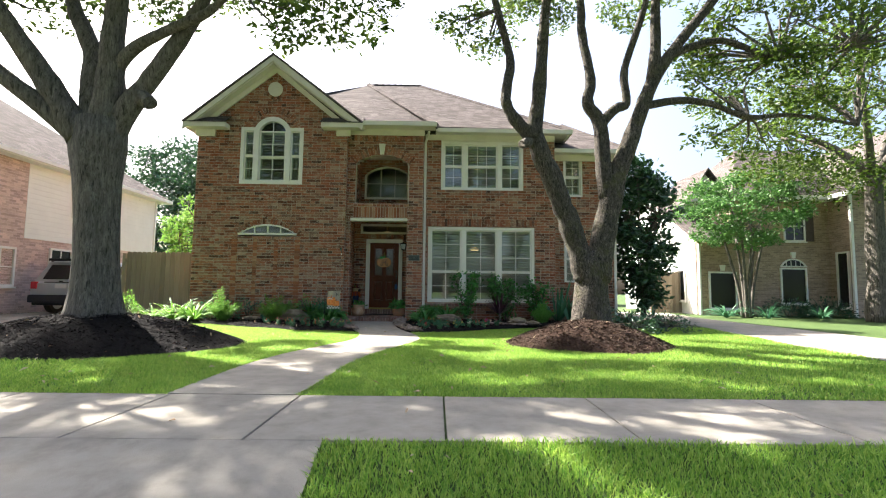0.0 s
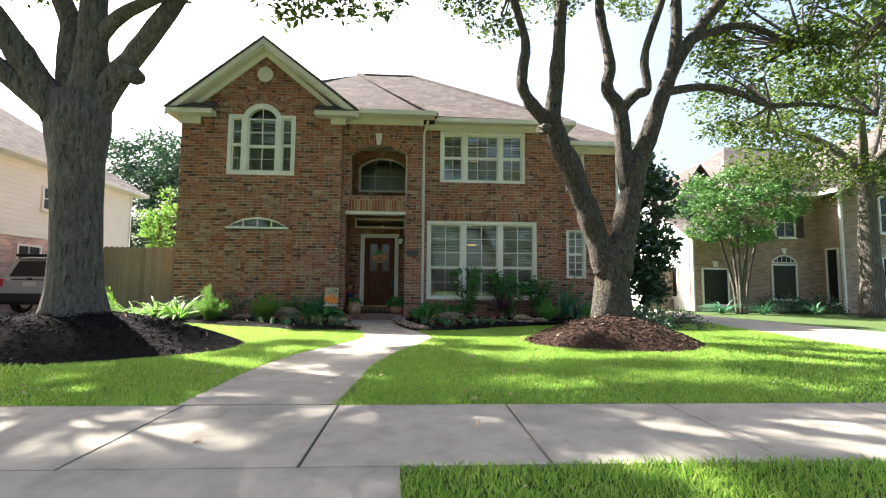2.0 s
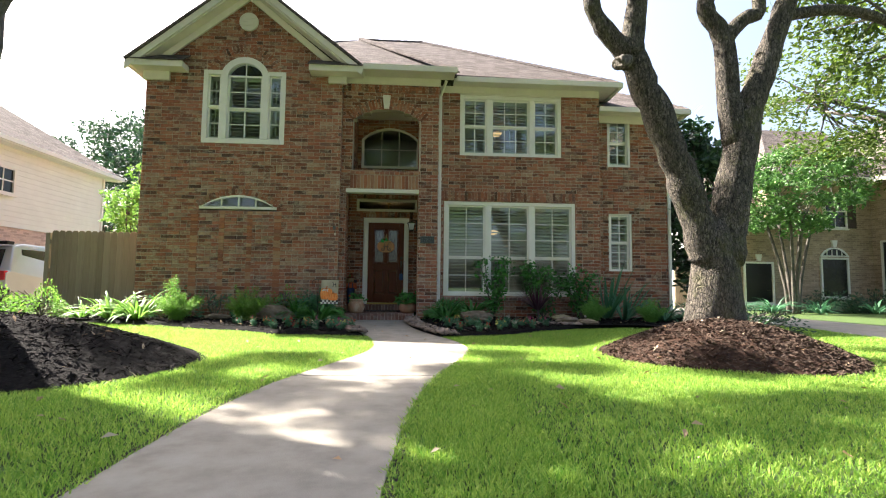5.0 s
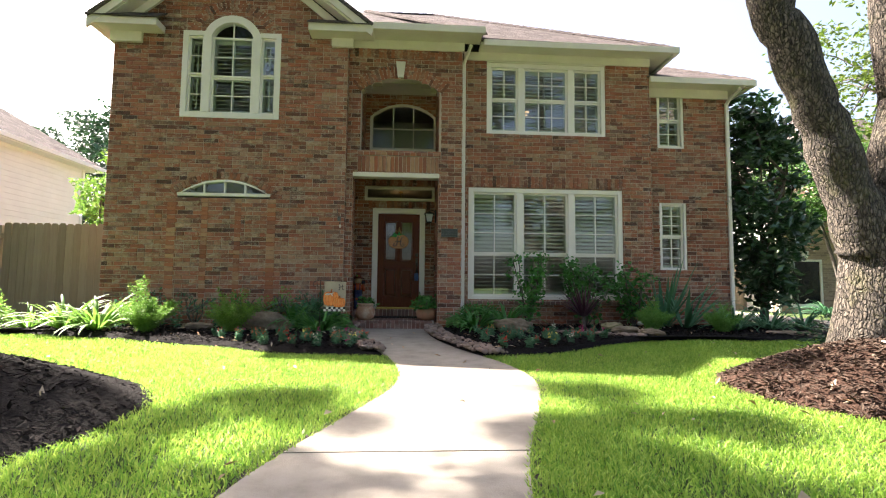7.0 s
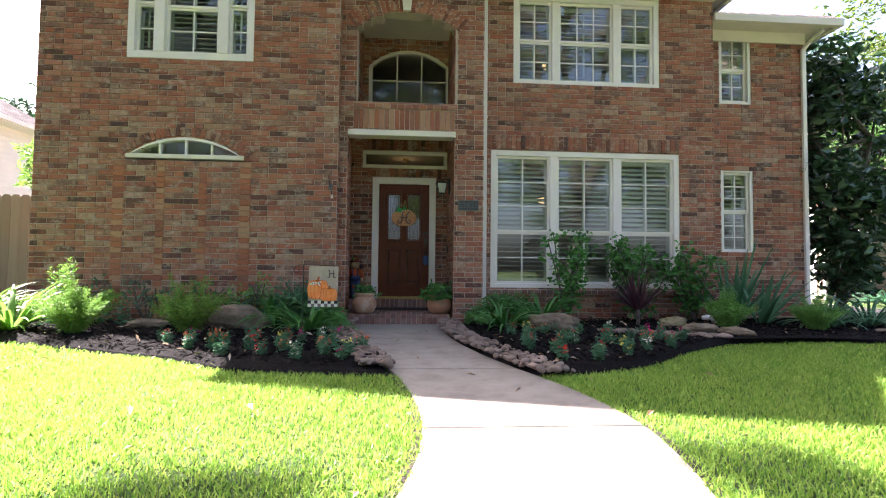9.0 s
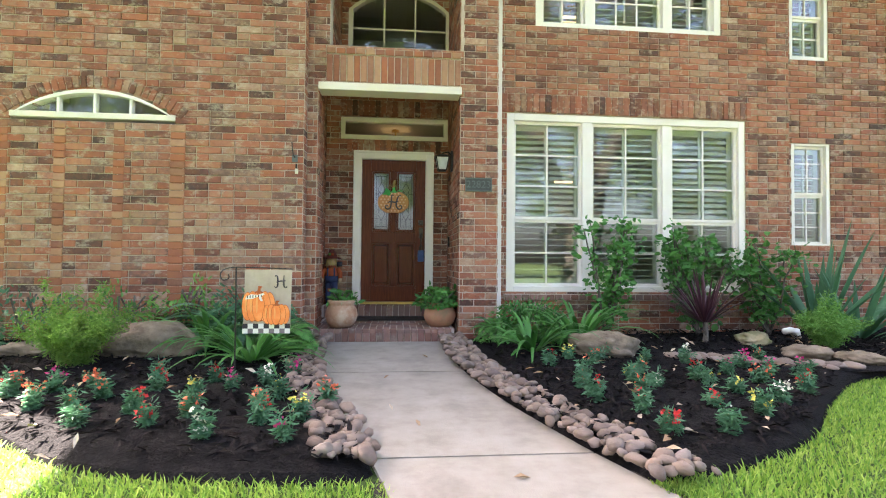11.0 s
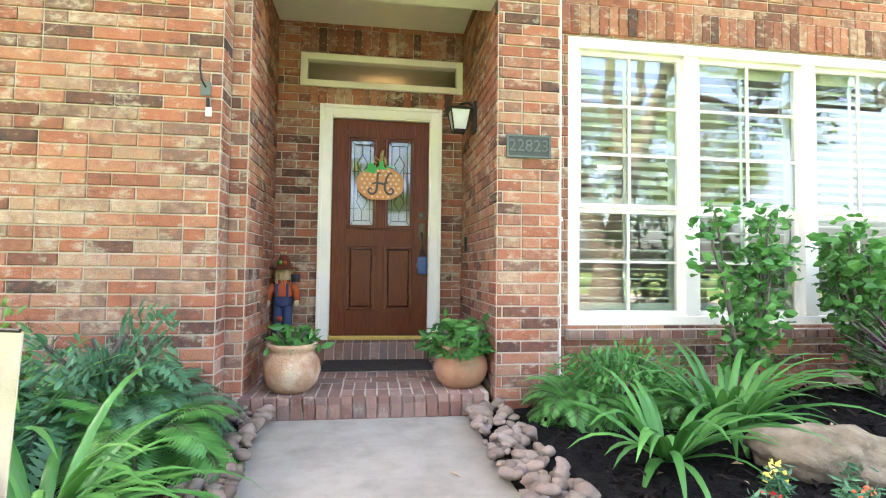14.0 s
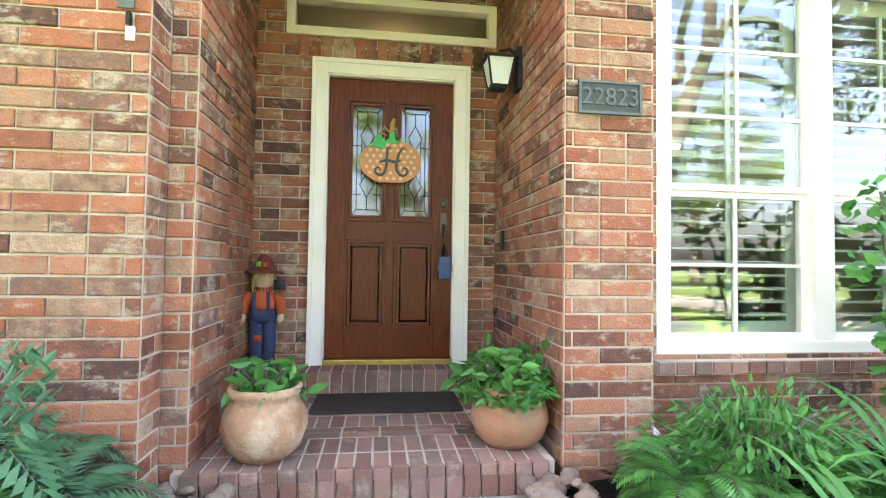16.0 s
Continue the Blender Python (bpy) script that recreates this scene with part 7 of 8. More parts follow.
def simple_tree(x, y, h, r, trunk_r, material, label, seed, n=60, per=110, size=0.16, clear=0.35, name="tree", stems=1, cr=0.8, wide=1.0):
    """A tree with a tapered trunk, several limbs and a ragged crown."""
    k = random.Random(seed)
    ob = tagged(empty(name, (x, y, 0)), label, "tree")
    ends = []
    for s in range(stems):
        a = 2 * math.pi * s / max(1, stems) + k.random()
        q = 0.0 if stems == 1 else 0.14
        top = (q * 5 * math.cos(a), q * 5 * math.sin(a), h * (clear + 0.1))
        limb("trunk", [(q * math.cos(a), q * math.sin(a), -0.05), (q * 2 * math.cos(a), q * 2 * math.sin(a), h * clear * 0.5), top], trunk_r * 1.25, trunk_r * 0.75, ob, 12)
        for j in range(5 if stems == 1 else 2):
            b = 2 * math.pi * (j + k.random() * 0.6) / 5
            e = (top[0] + r * 0.6 * math.cos(b), top[1] + r * 0.6 * math.sin(b), h * k.uniform(0.62, 0.88))
            limb("limb", [top, (top[0] + r * 0.25 * math.cos(b), top[1] + r * 0.25 * math.sin(b), h * (clear + 0.22)), e], trunk_r * 0.55, trunk_r * 0.15, ob, 8)
            ends.append(e)
    cs = shell((0, 0, h * (1 + clear) / 2 + 0.1), (r * wide, r, h * (1 - clear) / 2), n, seed)
    twigs(ob, ends, cs[: n // 2], seed)
    leaf_cloud("crown", clusters(cs, per, cr, seed), size, material, ob, 0.6, 0.5, seed)
    return ob


oak_left()
oak_right()
simple_tree(6.95, 13.0, 5.0, 0.80, 0.09, LEAFD, "dense dark glossy magnolia beside the house", 11, 95, 60, 0.20, 0.05, "magnolia_tree", cr=0.45)
simple_tree(12.5, 16.8, 5.5, 2.3, 0.055, MYRTLE, "light green crape myrtle with several slim stems", 12, 95, 95, 0.15, 0.46, "crape_myrtle", stems=6, cr=0.42)
simple_tree(15.9, 14.9, 11.0, 5.2, 0.33, LEAF, "large oak on the next lawn", 13, 150, 110, 0.17, 0.36, "oak_tree", cr=0.9)
simple_tree(-8.2, 16.0, 4.3, 0.9, 0.05, LEAFL, "young light green tree behind the fence", 14, 30, 90, 0.13, 0.25, "young_tree", cr=0.4)
for i, (x, y, h, r) in enumerate(((-13.5, 31, 10.5, 4.0), (-19, 34, 12, 4.5), (-9, 33, 9.0, 3.6), (-16, 38, 12.5, 4.6), (9.5, 36, 8, 3.5), (25, 40, 9, 4))):
    simple_tree(x, y, h, r, 0.3, LEAFD if i < 4 else LEAF, "dark green tree behind the houses", 30 + i, 170, 120, 0.28, 0.08, "background_tree", cr=1.2)
# across the street, behind the walker: seen in the window panes
for i, (x, y, h, r) in enumerate(((-9, -15, 10, 4.5), (1.5, -16, 11, 4.8), (11, -15, 10, 4.6), (21, -17, 10, 4.5), (-20, -17, 10, 4.5))):
    simple_tree(x, y, h * 1.35, r * 1.15, 0.35, LEAF, "street oak across the road", 40 + i, 110, 90, 0.30, 0.25, "street_oak", cr=1.1)


# ---- fences ----
def fence(name, x, y, n, h, along, label, board=0.14):
    """Dog-eared upright boards on rails."""
    ob = tagged(empty(name, (x, y, 0)), label, "fence")
    pts = [(0.004, 0), (board - 0.004, 0), (board - 0.004, h - 0.035), (board - 0.035, h), (0.035, h), (0.004, h - 0.035)]
    bm = prism(pts, 0, 0.018)
    me = bpy.data.meshes.new("board")
    bmesh.ops.recalc_face_normals(bm, faces=bm.faces[:])
    bm.to_mesh(me)
    bm.free()
    me.materials.append(FENCE)
    k = random.Random(n)
    for i in range(n):
        m = pose(i * board, 0, k.uniform(-0.008, 0.008)) if along == "x" else pose(0, i * board, k.uniform(-0.008, 0.008), 0, 0, 90)
        piece("board", me, ob, m)
    L = n * board
    for z in (0.35, 1.0, 1.65):
        part("rail", boxes((0, L, 0.02, 0.06, z - 0.045, z + 0.045)) if along == "x" else boxes((-0.06, -0.02, 0, L, z - 0.045, z + 0.045)), FENCE, ob)
    for q in (0.05, L / 2, L - 0.05):
        part("post", boxes((q - 0.045, q + 0.045, 0.06, 0.15, 0, 1.85)) if along == "x" else boxes((-0.15, -0.06, q - 0.045, q + 0.045, 0, 1.85)), FENCE, ob)
    return ob


fence("wooden_fence", -8.35, 12.55, 16, 1.90, "x", "weathered cedar board fence beside the house")
fence("wooden_fence", -8.35, 12.57, 50, 1.90, "y", "weathered cedar board fence along the side")
fence("wooden_fence", 10.4, 20.4, 14, 1.85, "x", "weathered board fence by the next house")


# ---- neighbouring houses ----
def shell_house(name, label):
    return tagged(empty(name), label, "house")


def far_window(parent, x, y, z0, z1, w, face="y", bars=True):
    """A window with frame, sill and dark pane on a wall that looks along -y, or along +x / -x."""
    bm = boxes((-w / 2 - 0.07, -w / 2, -0.05, 0.05, z0 - 0.07, z1 + 0.07), (w / 2, w / 2 + 0.07, -0.05, 0.05, z0 - 0.07, z1 + 0.07), (-w / 2, w / 2, -0.05, 0.05, z1, z1 + 0.07), (-w / 2, w / 2, -0.05, 0.05, z0 - 0.07, z0))
    rz = {"y": 0, "x": 90, "-x": -90}[face]
    wn = part("window", bm, WHITE, parent)
    wn.matrix_local = pose(x, y, 0, 0, 0, rz)
    part("pane", boxes((-w / 2, w / 2, 0.0, 0.02, z0, z1)), DARKPANE, wn)
    part("sill", boxes((-w / 2 - 0.1, w / 2 + 0.1, -0.09, 0.0, z0 - 0.12, z0 - 0.07)), WHITE, wn)
    if bars:
        part("glazing_bar", boxes((-0.015, 0.015, -0.02, 0.0, z0, z1), (-w / 2, w / 2, -0.022, -0.001, (z0 + z1) / 2 - 0.02, (z0 + z1) / 2 + 0.02)), WHITE, wn)
    return wn


DARKPANE = plain("dark_window_pane", (0.012, 0.014, 0.016), 0.05)
nl = shell_house("neighbour_house", "pale brick and white siding house with a shingle roof")
bw = part("brick_wall", boxes((-22, -12.6, 5.0, 14.0, 0, 4.85), (-22, -12.62, 14.0, 21.2, 0, 2.40)), PINKBR, nl)
sd = bmesh.new()
for i in range(15):
    z = 2.40 + i * 0.165
    box(sd, -21.9, -12.60, 14.01, 21.2, z, z + 0.165)
    box(sd, -12.62, -12.585, 14.01, 21.22, z, z + 0.02)
part("siding", sd, SIDING, nl, "white lap siding")
rf = bmesh.new()
vs = [rf.verts.new(p) for p in ((-12.15, 4.6, 5.0), (-12.15, 21.7, 5.0), (-17.3, 17.0, 8.6), (-17.3, 9.5, 8.6), (-22.5, 4.6, 5.0), (-22.5, 21.7, 5.0))]
for q in ((0, 1, 2, 3), (1, 5, 2), (0, 3, 4), (4, 3, 2, 5), (0, 4, 5, 1)):
    rf.faces.new([vs[i] for i in q])
part("roof", rf, ROOF, nl)
part("fascia", boxes((-12.2, -12.10, 4.55, 21.75, 4.86, 5.0), (-12.6, -12.2, 4.55, 21.75, 4.84, 4.88), (-22.5, -12.2, 21.65, 21.75, 4.86, 5.0), (-12.62, -12.54, 21.12, 21.22, 2.4, 4.84), bevel=0.01), SIDING, nl)
far_window(nl, -12.58, 16.4, 3.45, 4.15, 0.75, "x")
far_window(nl, -12.60, 13.2, 0.9, 2.0, 0.9, "x")
far_window(nl, -12.60, 15.6, 0.9, 2.1, 0.9, "x")
sheet("pavement_neighbour_drive", [(-12.4, -3.2), (-8.6, -3.2), (-8.9, 12), (-8.9, 20), (-12.4, 20)], 0.004, 0.1, CONC, "pale concrete driveway of the next house", "driveway")

nr = shell_house("neighbour_house", "brown brick two storey house with white trim")
part("brick_wall", boxes((13.2, 17.6, 18.8, 27, 0, 5.0), (11.84, 13.2, 18.8, 19.1, 0, 3.15)), BROWNBR, nr)
part("projecting_wall", prism([(17.4, 0), (27, 0), (27, 5.2), (22.2, 8.6), (17.4, 5.2)], 17.6, 27), BROWNBR, nr)
# brick end wall in full sun: its glare is put in as white
gw = bmesh.new()
ga, gb = [[gw.verts.new((x, y, z)) for y, z in ((19.1, 0), (19.1, 3.3), (24.0, 6.0), (27, 4.4), (27, 0))] for x in (11.8, 14.0)]
gw.faces.new(ga), gw.faces.new(gb[::-1])
for q in range(5):
    gw.faces.new((ga[q], gb[q], gb[(q + 1) % 5], ga[(q + 1) % 5]))
part("white_wing", gw, SIDING, nr, "brick end wall under a gable, coloured white for the sun on it")


def slope(name, quad, m=ROOF, thick=0.12):
    """A roof slope with some thickness."""
    bm = bmesh.new()
    a = [bm.verts.new(p) for p in quad]
    b = [bm.verts.new((x, y, z - thick)) for x, y, z in quad]
    bm.faces.new(a), bm.faces.new(b[::-1])
    for q in range(len(quad)):
        bm.faces.new((a[q], b[q], b[(q + 1) % len(quad)], a[(q + 1) % len(quad)]))
    return part(name, bm, m, nr)


slope("wing_roof", [(11.5, 18.5, 3.2), (14.6, 18.5, 3.2), (14.6, 24.0, 6.25), (11.5, 24.0, 6.25)])
slope("wing_roof", [(11.5, 27.3, 4.5), (11.5, 24.0, 6.25), (14.6, 24.0, 6.25), (14.6, 27.3, 4.5)])
slope("roof", [(13.0, 18.3, 5.05), (17.7, 18.3, 5.05), (18.6, 22.2, 8.1), (15.6, 22.2, 8.1)])
slope("roof", [(13.0, 18.3, 5.05), (15.6, 22.2, 8.1), (13.0, 27.3, 5.05)])
slope("roof", [(17.7, 27.3, 5.05), (13.0, 27.3, 5.05), (15.6, 22.2, 8.1), (18.6, 22.2, 8.1)])
slope("roof", [(17.0, 17.2, 5.05), (22.2, 17.2, 8.75), (22.2, 27.3, 8.75), (17.0, 27.3, 5.05)])
slope("roof", [(27.4, 17.2, 5.05), (27.4, 27.3, 5.05), (22.2, 27.3, 8.75), (22.2, 17.2, 8.75)])
part("rake_board", prism([(17.0, 4.78), (22.2, 8.48), (22.2, 8.72), (17.0, 5.02)], 17.18, 17.24), WHITE, nr)
part("rake_board", prism([(27.4, 4.78), (22.2, 8.48), (22.2, 8.72), (27.4, 5.02)], 17.18, 17.24), WHITE, nr)
cg = part("cross_gable", prism([(12.0, 5.0), (12.95, 6.35), (13.95, 5.0)], 20.2, 22.5), SIDING, nr, "small louvred gable")
for q in range(8):
    h = 0.62 * (1 - q / 8.5)
    part("louvre", boxes((12.97 - h, 12.97 + h, 20.16, 20.2, 5.1 + q * 0.13, 5.16 + q * 0.13)), SIDING, cg)
slope("cross_roof", [(11.8, 19.9, 4.9), (12.95, 19.9, 6.6), (12.95, 23, 6.6), (11.8, 23, 4.9)], thick=0.1)
slope("cross_roof", [(14.2, 19.9, 4.9), (14.2, 23, 4.9), (12.95, 23, 6.6), (12.95, 19.9, 6.6)], thick=0.1)
part("fascia", boxes((13.0, 17.4, 18.22, 18.3, 4.86, 5.04), (13.0, 17.4, 18.3, 18.8, 4.86, 4.9), (11.5, 13.19, 18.42, 18.5, 3.04, 3.2), (11.6, 13.19, 18.5, 18.8, 3.04, 3.08), (16.94, 17.02, 17.2, 18.2, 4.86, 5.04), bevel=0.01), WHITE, nr)
part("downspout", boxes((17.28, 17.38, 17.5, 17.6, 0, 4.9)), WHITE, nr)
part("downspout", boxes((11.76, 11.83, 18.72, 18.79, 0, 3.0)), WHITE, nr)
far_window(nr, 15.78, 18.78, 0.55, 1.95, 1.0, bars=False)
fan = part("fanlight", ring([(15.2, 2.05)] + arc(15.78, 0.58, 2.05, 0.36, 10) + [(16.36, 2.05)], [(15.28, 2.10)] + arc(15.78, 0.48, 2.10, 0.25, 10) + [(16.28, 2.10)], 18.72, 18.78), WHITE, nr)
part("pane", prism([(15.3, 2.1)] + arc(15.78, 0.48, 2.10, 0.25, 10) + [(16.26, 2.1)], 18.76, 18.78), DARKPANE, fan)
for x in (15.48, 15.68, 15.88, 16.08):
    part("glazing_bar", boxes((x - 0.012, x + 0.012, 18.73, 18.755, 2.1, 2.32)), WHITE, fan)
part("keystone", prism([(15.71, 2.43), (15.85, 2.43), (15.89, 2.68), (15.67, 2.68)], 18.70, 18.78), WHITE, nr)
far_window(nr, 12.75, 18.78, 0.3, 1.75, 1.05, bars=False)
part("keystone", prism([(12.68, 1.86), (12.82, 1.86), (12.86, 2.1), (12.64, 2.1)], 18.70, 18.78), WHITE, nr)
far_window(nr, 15.9, 18.78, 3.2, 4.4, 0.8)
part("shutter", boxes((16.36, 16.72, 18.72, 18.78, 3.15, 4.45), bevel=0.01), DARKM, nr, "dark louvred shutter")
far_window(nr, 17.38, 18.1, 0.4, 2.6, 0.5, "-x", bars=False)
far_window(nr, 19.6, 17.58, 3.3, 4.7, 1.1)
far_window(nr, 19.6, 17.58, 0.6, 2.2, 1.1)
far_window(nr, 11.78, 20.4, 0.6, 1.9, 0.8, "-x", bars=False)
# hedge and grass clumps before the next house
shrub(14.6, 17.6, 0, 0.9, 0.7, 900, 0.1, LEAFD, "dark clipped hedge before the next house", 51)
shrub(16.3, 17.6, 0, 0.9, 0.7, 900, 0.1, LEAFD, "dark clipped hedge before the next house", 52)
straps(11.6, 16.6, 0, 60, 0.95, 0.05, GREYG, "pale ornamental grass clump on the next lawn", name="ornamental_grass", seed=53)
straps(12.9, 16.2, 0, 60, 0.85, 0.05, GREYG, "pale ornamental grass clump on the next lawn", name="ornamental_grass", seed=54)
straps(15.2, 16.6, 0, 50, 0.8, 0.05, GREYG, "pale ornamental grass clump on the next lawn", name="ornamental_grass", seed=55)
# flag on the house beyond
FLR, FLB, FLW = plain("flag_red", (0.5, 0.03, 0.04), 0.8), plain("flag_blue", (0.03, 0.05, 0.22), 0.8), plain("flag_white", (0.75, 0.74, 0.72), 0.8)
uf = tagged(empty("house_flag", (17.55, 15.0, 2.4), -25), "striped red and white flag on a slanted pole", "flag")
bm = bmesh.new()
tube(bm, [(0.42, 0.3, -0.5), (-0.35, -0.3, 0.55)], [0.02, 0.015], 8)
part("pole", bm, WHITE, uf)
for i in range(7):
    part("stripe", prism([(-0.32 + i * 0.06, 0.42 - i * 0.085), (-0.26 + i * 0.06, 0.335 - i * 0.085), (-0.22 + i * 0.05, -0.62 - i * 0.05), (-0.27 + i * 0.05, -0.58 - i * 0.05)], -0.16 + i * 0.04, -0.15 + i * 0.04), FLR if i % 2 == 0 else FLW, uf)
part("canton", prism([(-0.33, 0.42), (-0.1, 0.12), (-0.1, -0.15), (-0.3, 0.0)], -0.18, -0.17), FLB, uf)


# ---- parked car ----
def car():
    ob = tagged(empty("parked_car", (-10.85, 13.4, 0)), "silver estate car parked in the next drive", "car")
    prof = [(0.0, 0.42), (0.0, 0.95), (0.12, 1.02), (0.42, 1.62), (0.75, 1.70), (2.4, 1.68), (3.3, 1.12), (4.4, 0.98), (4.6, 0.75), (4.6, 0.35), (0.1, 0.32)]
    bm = bmesh.new()
    rows = []
    for x, inset in ((-0.92, 0.0), (-0.88, -0.03), (0.88, -0.03), (0.92, 0.0)):
        k = 1.0 if abs(x) < 0.9 else 0.96
        rows.append([bm.verts.new((x * (0.80 if z > 1.3 else 1.0), y, 0.32 + (z - 0.32) * k)) for y, z in prof])
    for a, b in zip(rows, rows[1:]):
        for i in range(len(prof)):
            j = (i + 1) % len(prof)
            bm.faces.new((a[i], a[j], b[j], b[i]))
    bm.faces.new(rows[0])
    bm.faces.new(rows[-1][::-1])
    body = part("body", bm, CARP, ob)
    ease = body.modifiers.new("eased_edges", "BEVEL")
    ease.width, ease.segments, ease.angle_limit = 0.07, 3, radians(20)
    part("lift_gate_trim", boxes((-0.5, 0.5, -0.012, 0.01, 0.97, 1.0), bevel=0.004), BLACK, ob)
    part("rear_skirt", boxes((-0.80, 0.80, -0.07, 0.3, 0.28, 0.40), bevel=0.03), BLACK, ob)
    part("rear_window", prism([(-0.66, 0), (0.66, 0), (0.58, 0.5), (-0.58, 0.5)], -0.02, 0.0), DARKPANE, ob).matrix_local = Matrix.Translation((0, 0.14, 1.08)) @ Matrix.Rotation(radians(-27), 4, "X")
    part("side_window", boxes((0.78, 0.80, 0.6, 2.6, 1.15, 1.55)), DARKPANE, ob)
    part("spoiler", boxes((-0.66, 0.66, 0.30, 0.52, 1.66, 1.74), bevel=0.015), BLACK, ob)
    part("bumper", boxes((-0.93, 0.93, -0.09, 0.15, 0.36, 0.60), bevel=0.05), CHK, ob, "dark plastic rear bumper")
    for s in (-1, 1):
        part("tail_light", boxes((s * 0.72, s * 0.90, -0.03, 0.1, 0.78, 1.0), bevel=0.02), FLR, ob, "red tail light")
    part("number_plate", boxes((-0.17, 0.17, -0.02, 0.0, 0.80, 0.93)), CHW, ob)
    part("badge", boxes((-0.06, 0.06, -0.015, 0.0, 1.0, 1.03)), CHK, ob)
    for s in (-1, 1):
        for y in (0.85, 3.75):
            w = part("wheel", lathe([(0.12, -0.1), (0.34, -0.1), (0.36, -0.06), (0.36, 0.06), (0.34, 0.1), (0.12, 0.1)], 24), RUBBER, ob, "black tyre")
            w.matrix_local = pose(s * 0.80, y, 0.36, 0, 90, 0)
            part("rim", lathe([(0.02, -0.11), (0.22, -0.105), (0.23, 0.105), (0.02, 0.11)], 16), CARP, w)


car()

# ---- lamps inside the rooms ----
WARM = plain("lit_shade", (1.0, 0.66, 0.30), 0.5, emit=0.16)
def room_lamp(x, y, z, label):
    ob = tagged(empty("ceiling_lamp", (x, y, z)), label, "ceiling lamp")
    part("shade", lathe([(0.02, 0.0), (0.13, 0.03), (0.16, 0.10), (0.03, 0.13)], 16), WARM, ob, "glowing glass bowl", smooth=True)
    part("rod", lathe([(0.012, 0.13), (0.012, 0.30)], 8), BRASS, ob)
    part("canopy", lathe([(0.06, 0.28), (0.05, 0.31)], 12), BRASS, ob)


room_lamp(-0.93, 14.1, 2.64, "small glowing glass lamp in the hall")
room_lamp(1.95, 14.6, 2.2, "glowing chandelier bowl in the front room")
room_lamp(2.0, 14.4, 4.95, "glowing ceiling lamp in the upper room")

# ---- grass, mulch chips and fallen leaves ----
WL, WR = np.array(WALK_L), np.array(WALK_R)
BLc, BRc = np.array(BED_L), np.array(BED_R)


def lawn_ok(x, y, pad=0.0):
    """Where turf grows: off the paving, the beds, the mounds and the drives."""
    left = x < np.interp(y, WL[:, 1], WL[:, 0]) + 0.012 - pad
    right = x > np.interp(y, WR[:, 1], WR[:, 0]) - 0.012 + pad
    yl = np.interp(x, BLc[:, 0], BLc[:, 1])
    yr = np.interp(x, BRc[:, 0], BRc[:, 1])
    a = (y > 2.23 + pad) & ((left & (y < yl)) | (right & (y < yr)))
    b = (y < 1.04 - pad) & (x > 0.06 + 0.06 * (1 - y) + pad)
    m1 = ((x + 4.5) / 2.15) ** 2 + ((y - 5.75) / 1.7) ** 2 > 1
    m2 = ((x - 3.25) / 1.36) ** 2 + ((y - 6.45) / 1.22) ** 2 > 1
    d = ~((x > np.interp(y, [-3.2, 1, 4.4, 8.5, 12.5], [6.3, 6.55, 6.7, 7.2, 7.9])) & (x < 9.85)) & (x > -8.7)
    return (a | b) & m1 & m2 & d


def turf(name, x0, x1, y0, y1, density, h, w, seed, label):
    k = np.random.RandomState(seed)
    n = int((x1 - x0) * (y1 - y0) * density)
    x, y = k.uniform(x0, x1, n), k.uniform(y0, y1, n)
    ok = lawn_ok(x, y)
    x, y = x[ok], y[ok]
    n = len(x)
    z = -0.16 * np.clip(1.0 - y, 0, 1) - 0.022
    a = k.uniform(0, 2 * np.pi, n)
    hh = h * k.uniform(0.55, 1.25, n) * (1 + 0.25 * np.sin(3 * x) * np.cos(2.3 * y))
    le = k.uniform(0.2, 1.1, n) * hh
    b = k.uniform(0, 2 * np.pi, n)
    p = np.stack([x, y, z], 1)
    s = np.stack([np.cos(a), np.sin(a), np.zeros(n)], 1) * (w * k.uniform(0.6, 1.2, n) / 2)[:, None]
    mid = p + np.stack([np.cos(b) * le * 0.35, np.sin(b) * le * 0.35, hh * 0.65], 1)
    tip = p + np.stack([np.cos(b) * le, np.sin(b) * le, hh], 1)
    v = np.stack([p - s, p + s, mid + s * 0.8, mid - s * 0.8, tip], 1).reshape(-1, 3)
    i = np.arange(n)[:, None] * 5
    f4 = (i + [0, 1, 2, 3]).tolist()
    f3 = (i + [3, 2, 4]).tolist()
    tagged(new(name, mesh_of(name, v.tolist(), f4 + f3, GRASS)), label, "grass", kind="stuff")


G = "thick bright green clipped lawn grass"
turf("grass_verge", 0.0, 4.2, -1.3, 1.05, 6000, 0.05, 0.0075, 1, G)
turf("grass_left_near", -3.6, 0.4, 2.2, 9.6, 5200, 0.038, 0.0075, 2, G)
turf("grass_right_near", -0.5, 3.4, 2.2, 10.4, 5200, 0.038, 0.0075, 3, G)
turf("grass_left_far", -8.8, -3.6, 2.2, 11.0, 1900, 0.045, 0.013, 4, G)
turf("grass_right_far", 3.4, 7.8, 2.2, 11.0, 1900, 0.045, 0.013, 5, G)
turf("grass_verge_far", 4.2, 6.6, -1.3, 1.05, 900, 0.055, 0.016, 6, G)


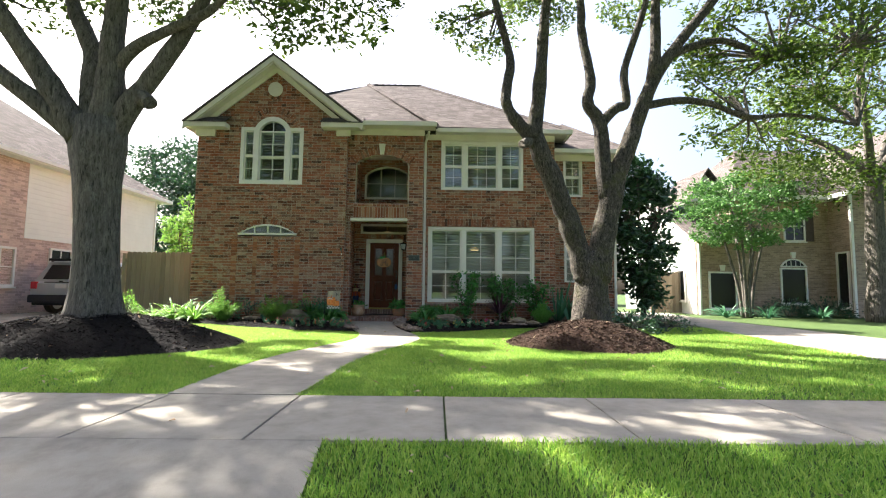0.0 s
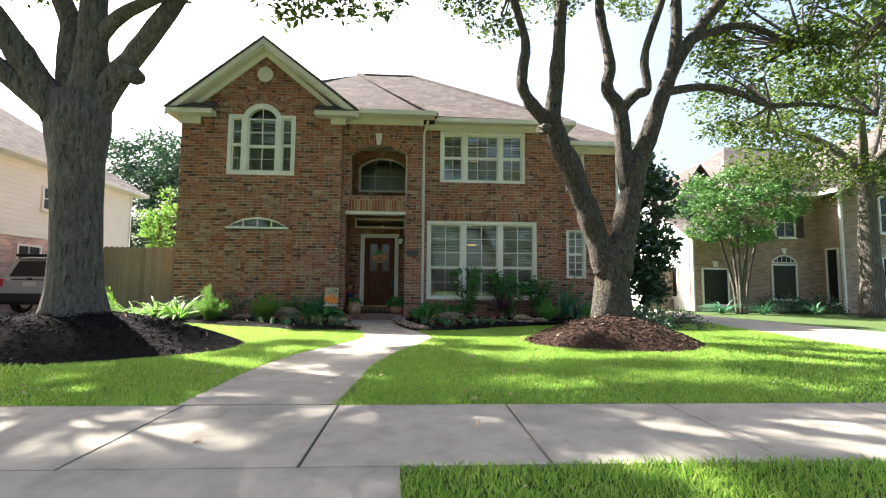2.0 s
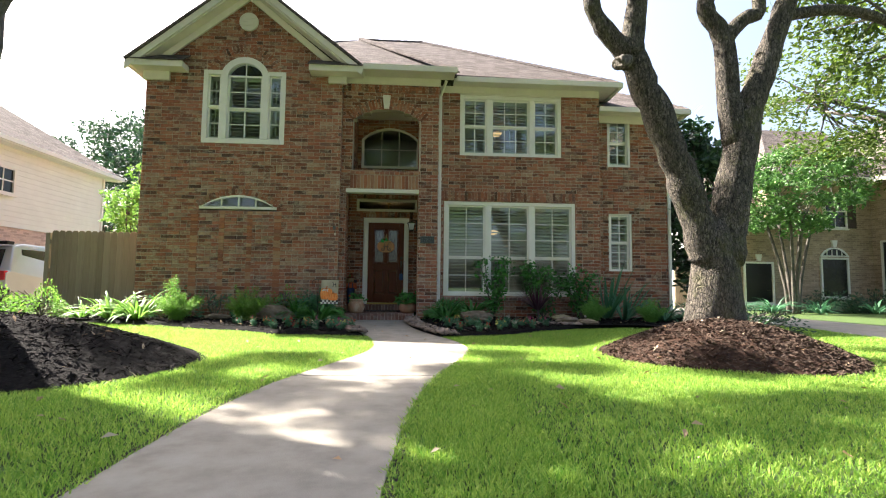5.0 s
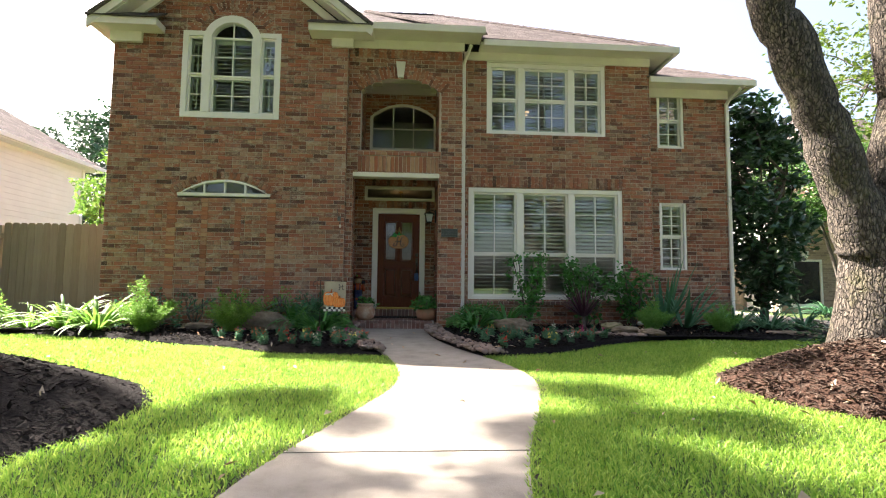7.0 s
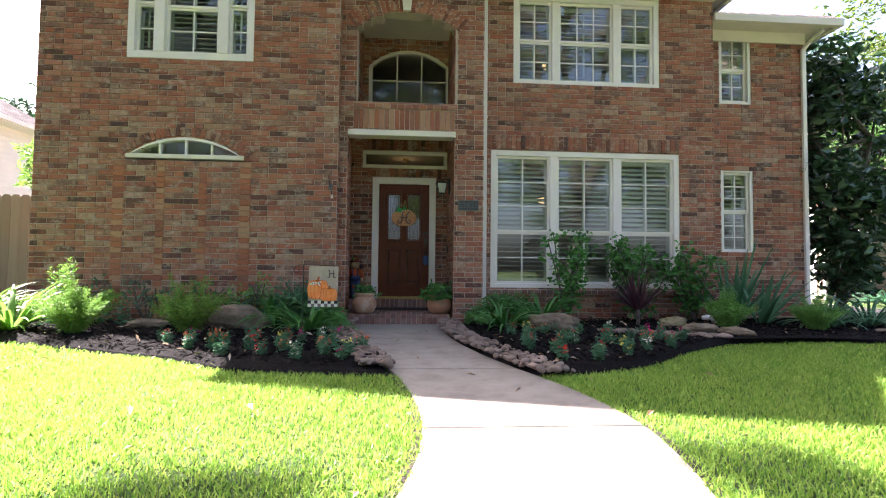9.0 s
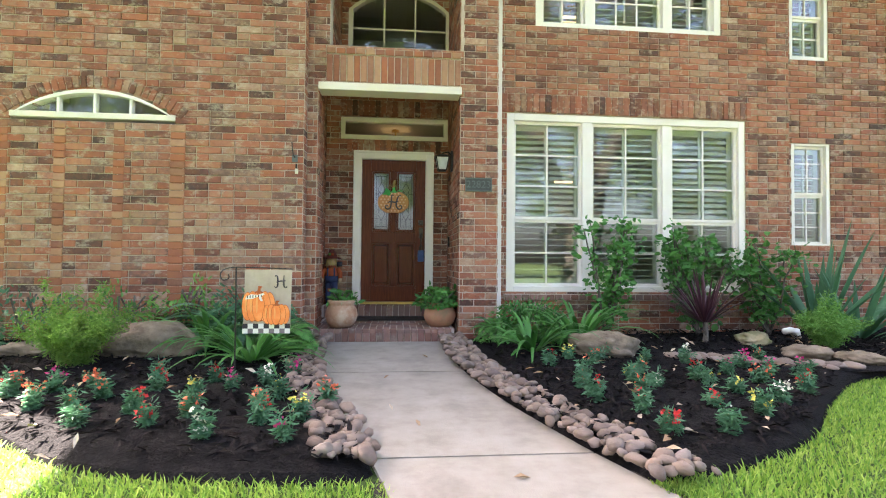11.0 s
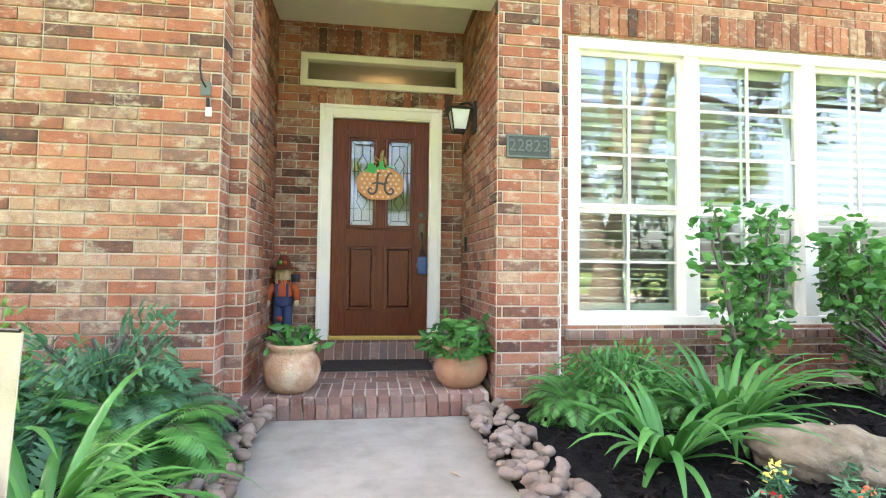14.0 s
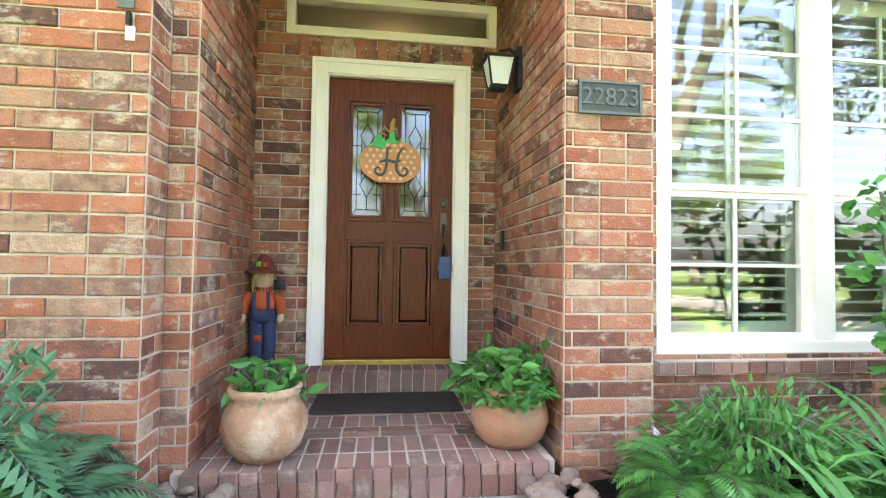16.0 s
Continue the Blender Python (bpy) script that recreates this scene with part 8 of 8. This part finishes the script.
def scatter(name, pts, size, material, label, cat, seed, thick=0.25, aspect=0.35, tilt=0.35):
    """Flat flakes lying about."""
    k = np.random.RandomState(seed)
    p = np.asarray(pts, float)
    n = len(p)
    a = k.uniform(0, 2 * np.pi, n)
    L = size * k.uniform(0.5, 1.4, n)
    d = np.stack([np.cos(a), np.sin(a), k.normal(0, tilt, n)], 1) * L[:, None]
    s = np.stack([-np.sin(a), np.cos(a), k.normal(0, tilt, n)], 1) * (L * aspect)[:, None]
    up = np.array([0, 0, 1.0]) * (L * thick * 0.5)[:, None]
    v = np.stack([p - d, p - s * 0.8 + up, p + d, p + s * 0.8 + up * 1.2], 1).reshape(-1, 3)
    i = np.arange(n)[:, None] * 4
    f = np.concatenate([i + [0, 1, 2], i + [0, 2, 3]], 1).reshape(-1, 3)
    tagged(new(name, mesh_of(name, v.tolist(), f.tolist(), material)), label, cat, kind="stuff")


k = np.random.RandomState(8)
def bed_points(x0, x1, y0, y1, n, z=0.075):
    x, y = k.uniform(x0, x1, n), k.uniform(y0, y1, n)
    l = (x < np.interp(y, WL[:, 1], WL[:, 0]) - 0.05) & (y > np.interp(x, BLc[:, 0], BLc[:, 1]) + 0.06) & (y < 11.75)
    r = (x > np.interp(y, WR[:, 1], WR[:, 0]) + 0.05) & (y > np.interp(x, BRc[:, 0], BRc[:, 1]) + 0.06) & (y < 12.2)
    ok = l | r
    return np.stack([x[ok], y[ok], np.full(ok.sum(), z) + k.uniform(-0.02, 0.015, ok.sum())], 1)


scatter("mulch_chips", np.concatenate([bed_points(-6.5, -0.8, 8.5, 11.8, 9000), bed_points(0.0, 6.0, 8.2, 12.2, 12000)]), 0.035, CHIP, "loose dark shredded mulch on the beds", "mulch", 1)
def mound_points(x, y, rx, ry, h, n):
    a, s = k.uniform(0, 2 * np.pi, n), np.sqrt(k.uniform(0, 1, n))
    return np.stack([x + rx * s * np.cos(a), y + ry * s * np.sin(a), -0.02 + h * (1 - s ** 1.7) + 0.01], 1)
scatter("mulch_chips_dark", mound_points(-4.5, 5.75, 2.2, 1.75, 0.5, 9000), 0.03, CHIP, "loose black shredded mulch on the mound", "mulch", 2)
scatter("mulch_chips_brown", mound_points(3.25, 6.45, 1.4, 1.25, 0.42, 9000), 0.03, CHIPB, "loose brown shredded mulch on the mound", "mulch", 3)
x, y = k.uniform(-6, 5.5, 900), k.uniform(-1, 10, 900)
ok = lawn_ok(x, y, 0.03)
scatter("fallen_leaves", np.stack([x[ok][:150], y[ok][:150], -0.16 * np.clip(1 - y[ok][:150], 0, 1) + 0.03], 1), 0.03, DRYLEAF, "dry brown oak leaves on the grass", "leaves", 4, 0.5, 0.5)
bp = np.concatenate([bed_points(-6.0, -0.9, 8.6, 11.6, 150, 0.09), bed_points(0.1, 5.5, 8.3, 11.8, 230, 0.09), mound_points(-4.5, 5.75, 2.1, 1.65, 0.5, 60) + [0, 0, 0.02], mound_points(3.25, 6.45, 1.3, 1.15, 0.42, 60) + [0, 0, 0.02]])
scatter("fallen_leaves_bed", bp, 0.035, DRYLEAF, "dry pale leaves lying on the mulch", "leaves", 5, 0.4, 0.45)
wp = [(-0.6, 3.2), (-0.9, 9.4), (-0.75, 9.1), (-0.35, 8.4), (-0.1, 7.9), (-0.95, 10.2), (-0.6, 11.0), (-1.1, 8.9), (0.1, 7.5), (-0.3, 6.2), (-1.0, 1.4), (0.5, 1.7)]
scatter("fallen_leaves_walk", [(x, y, 0.006) for x, y in wp], 0.03, DRYLEAF, "a few dry leaves on the walk", "leaves", 6, 0.5, 0.45)


# ---- pieces of the walls ----
lay_bricks()

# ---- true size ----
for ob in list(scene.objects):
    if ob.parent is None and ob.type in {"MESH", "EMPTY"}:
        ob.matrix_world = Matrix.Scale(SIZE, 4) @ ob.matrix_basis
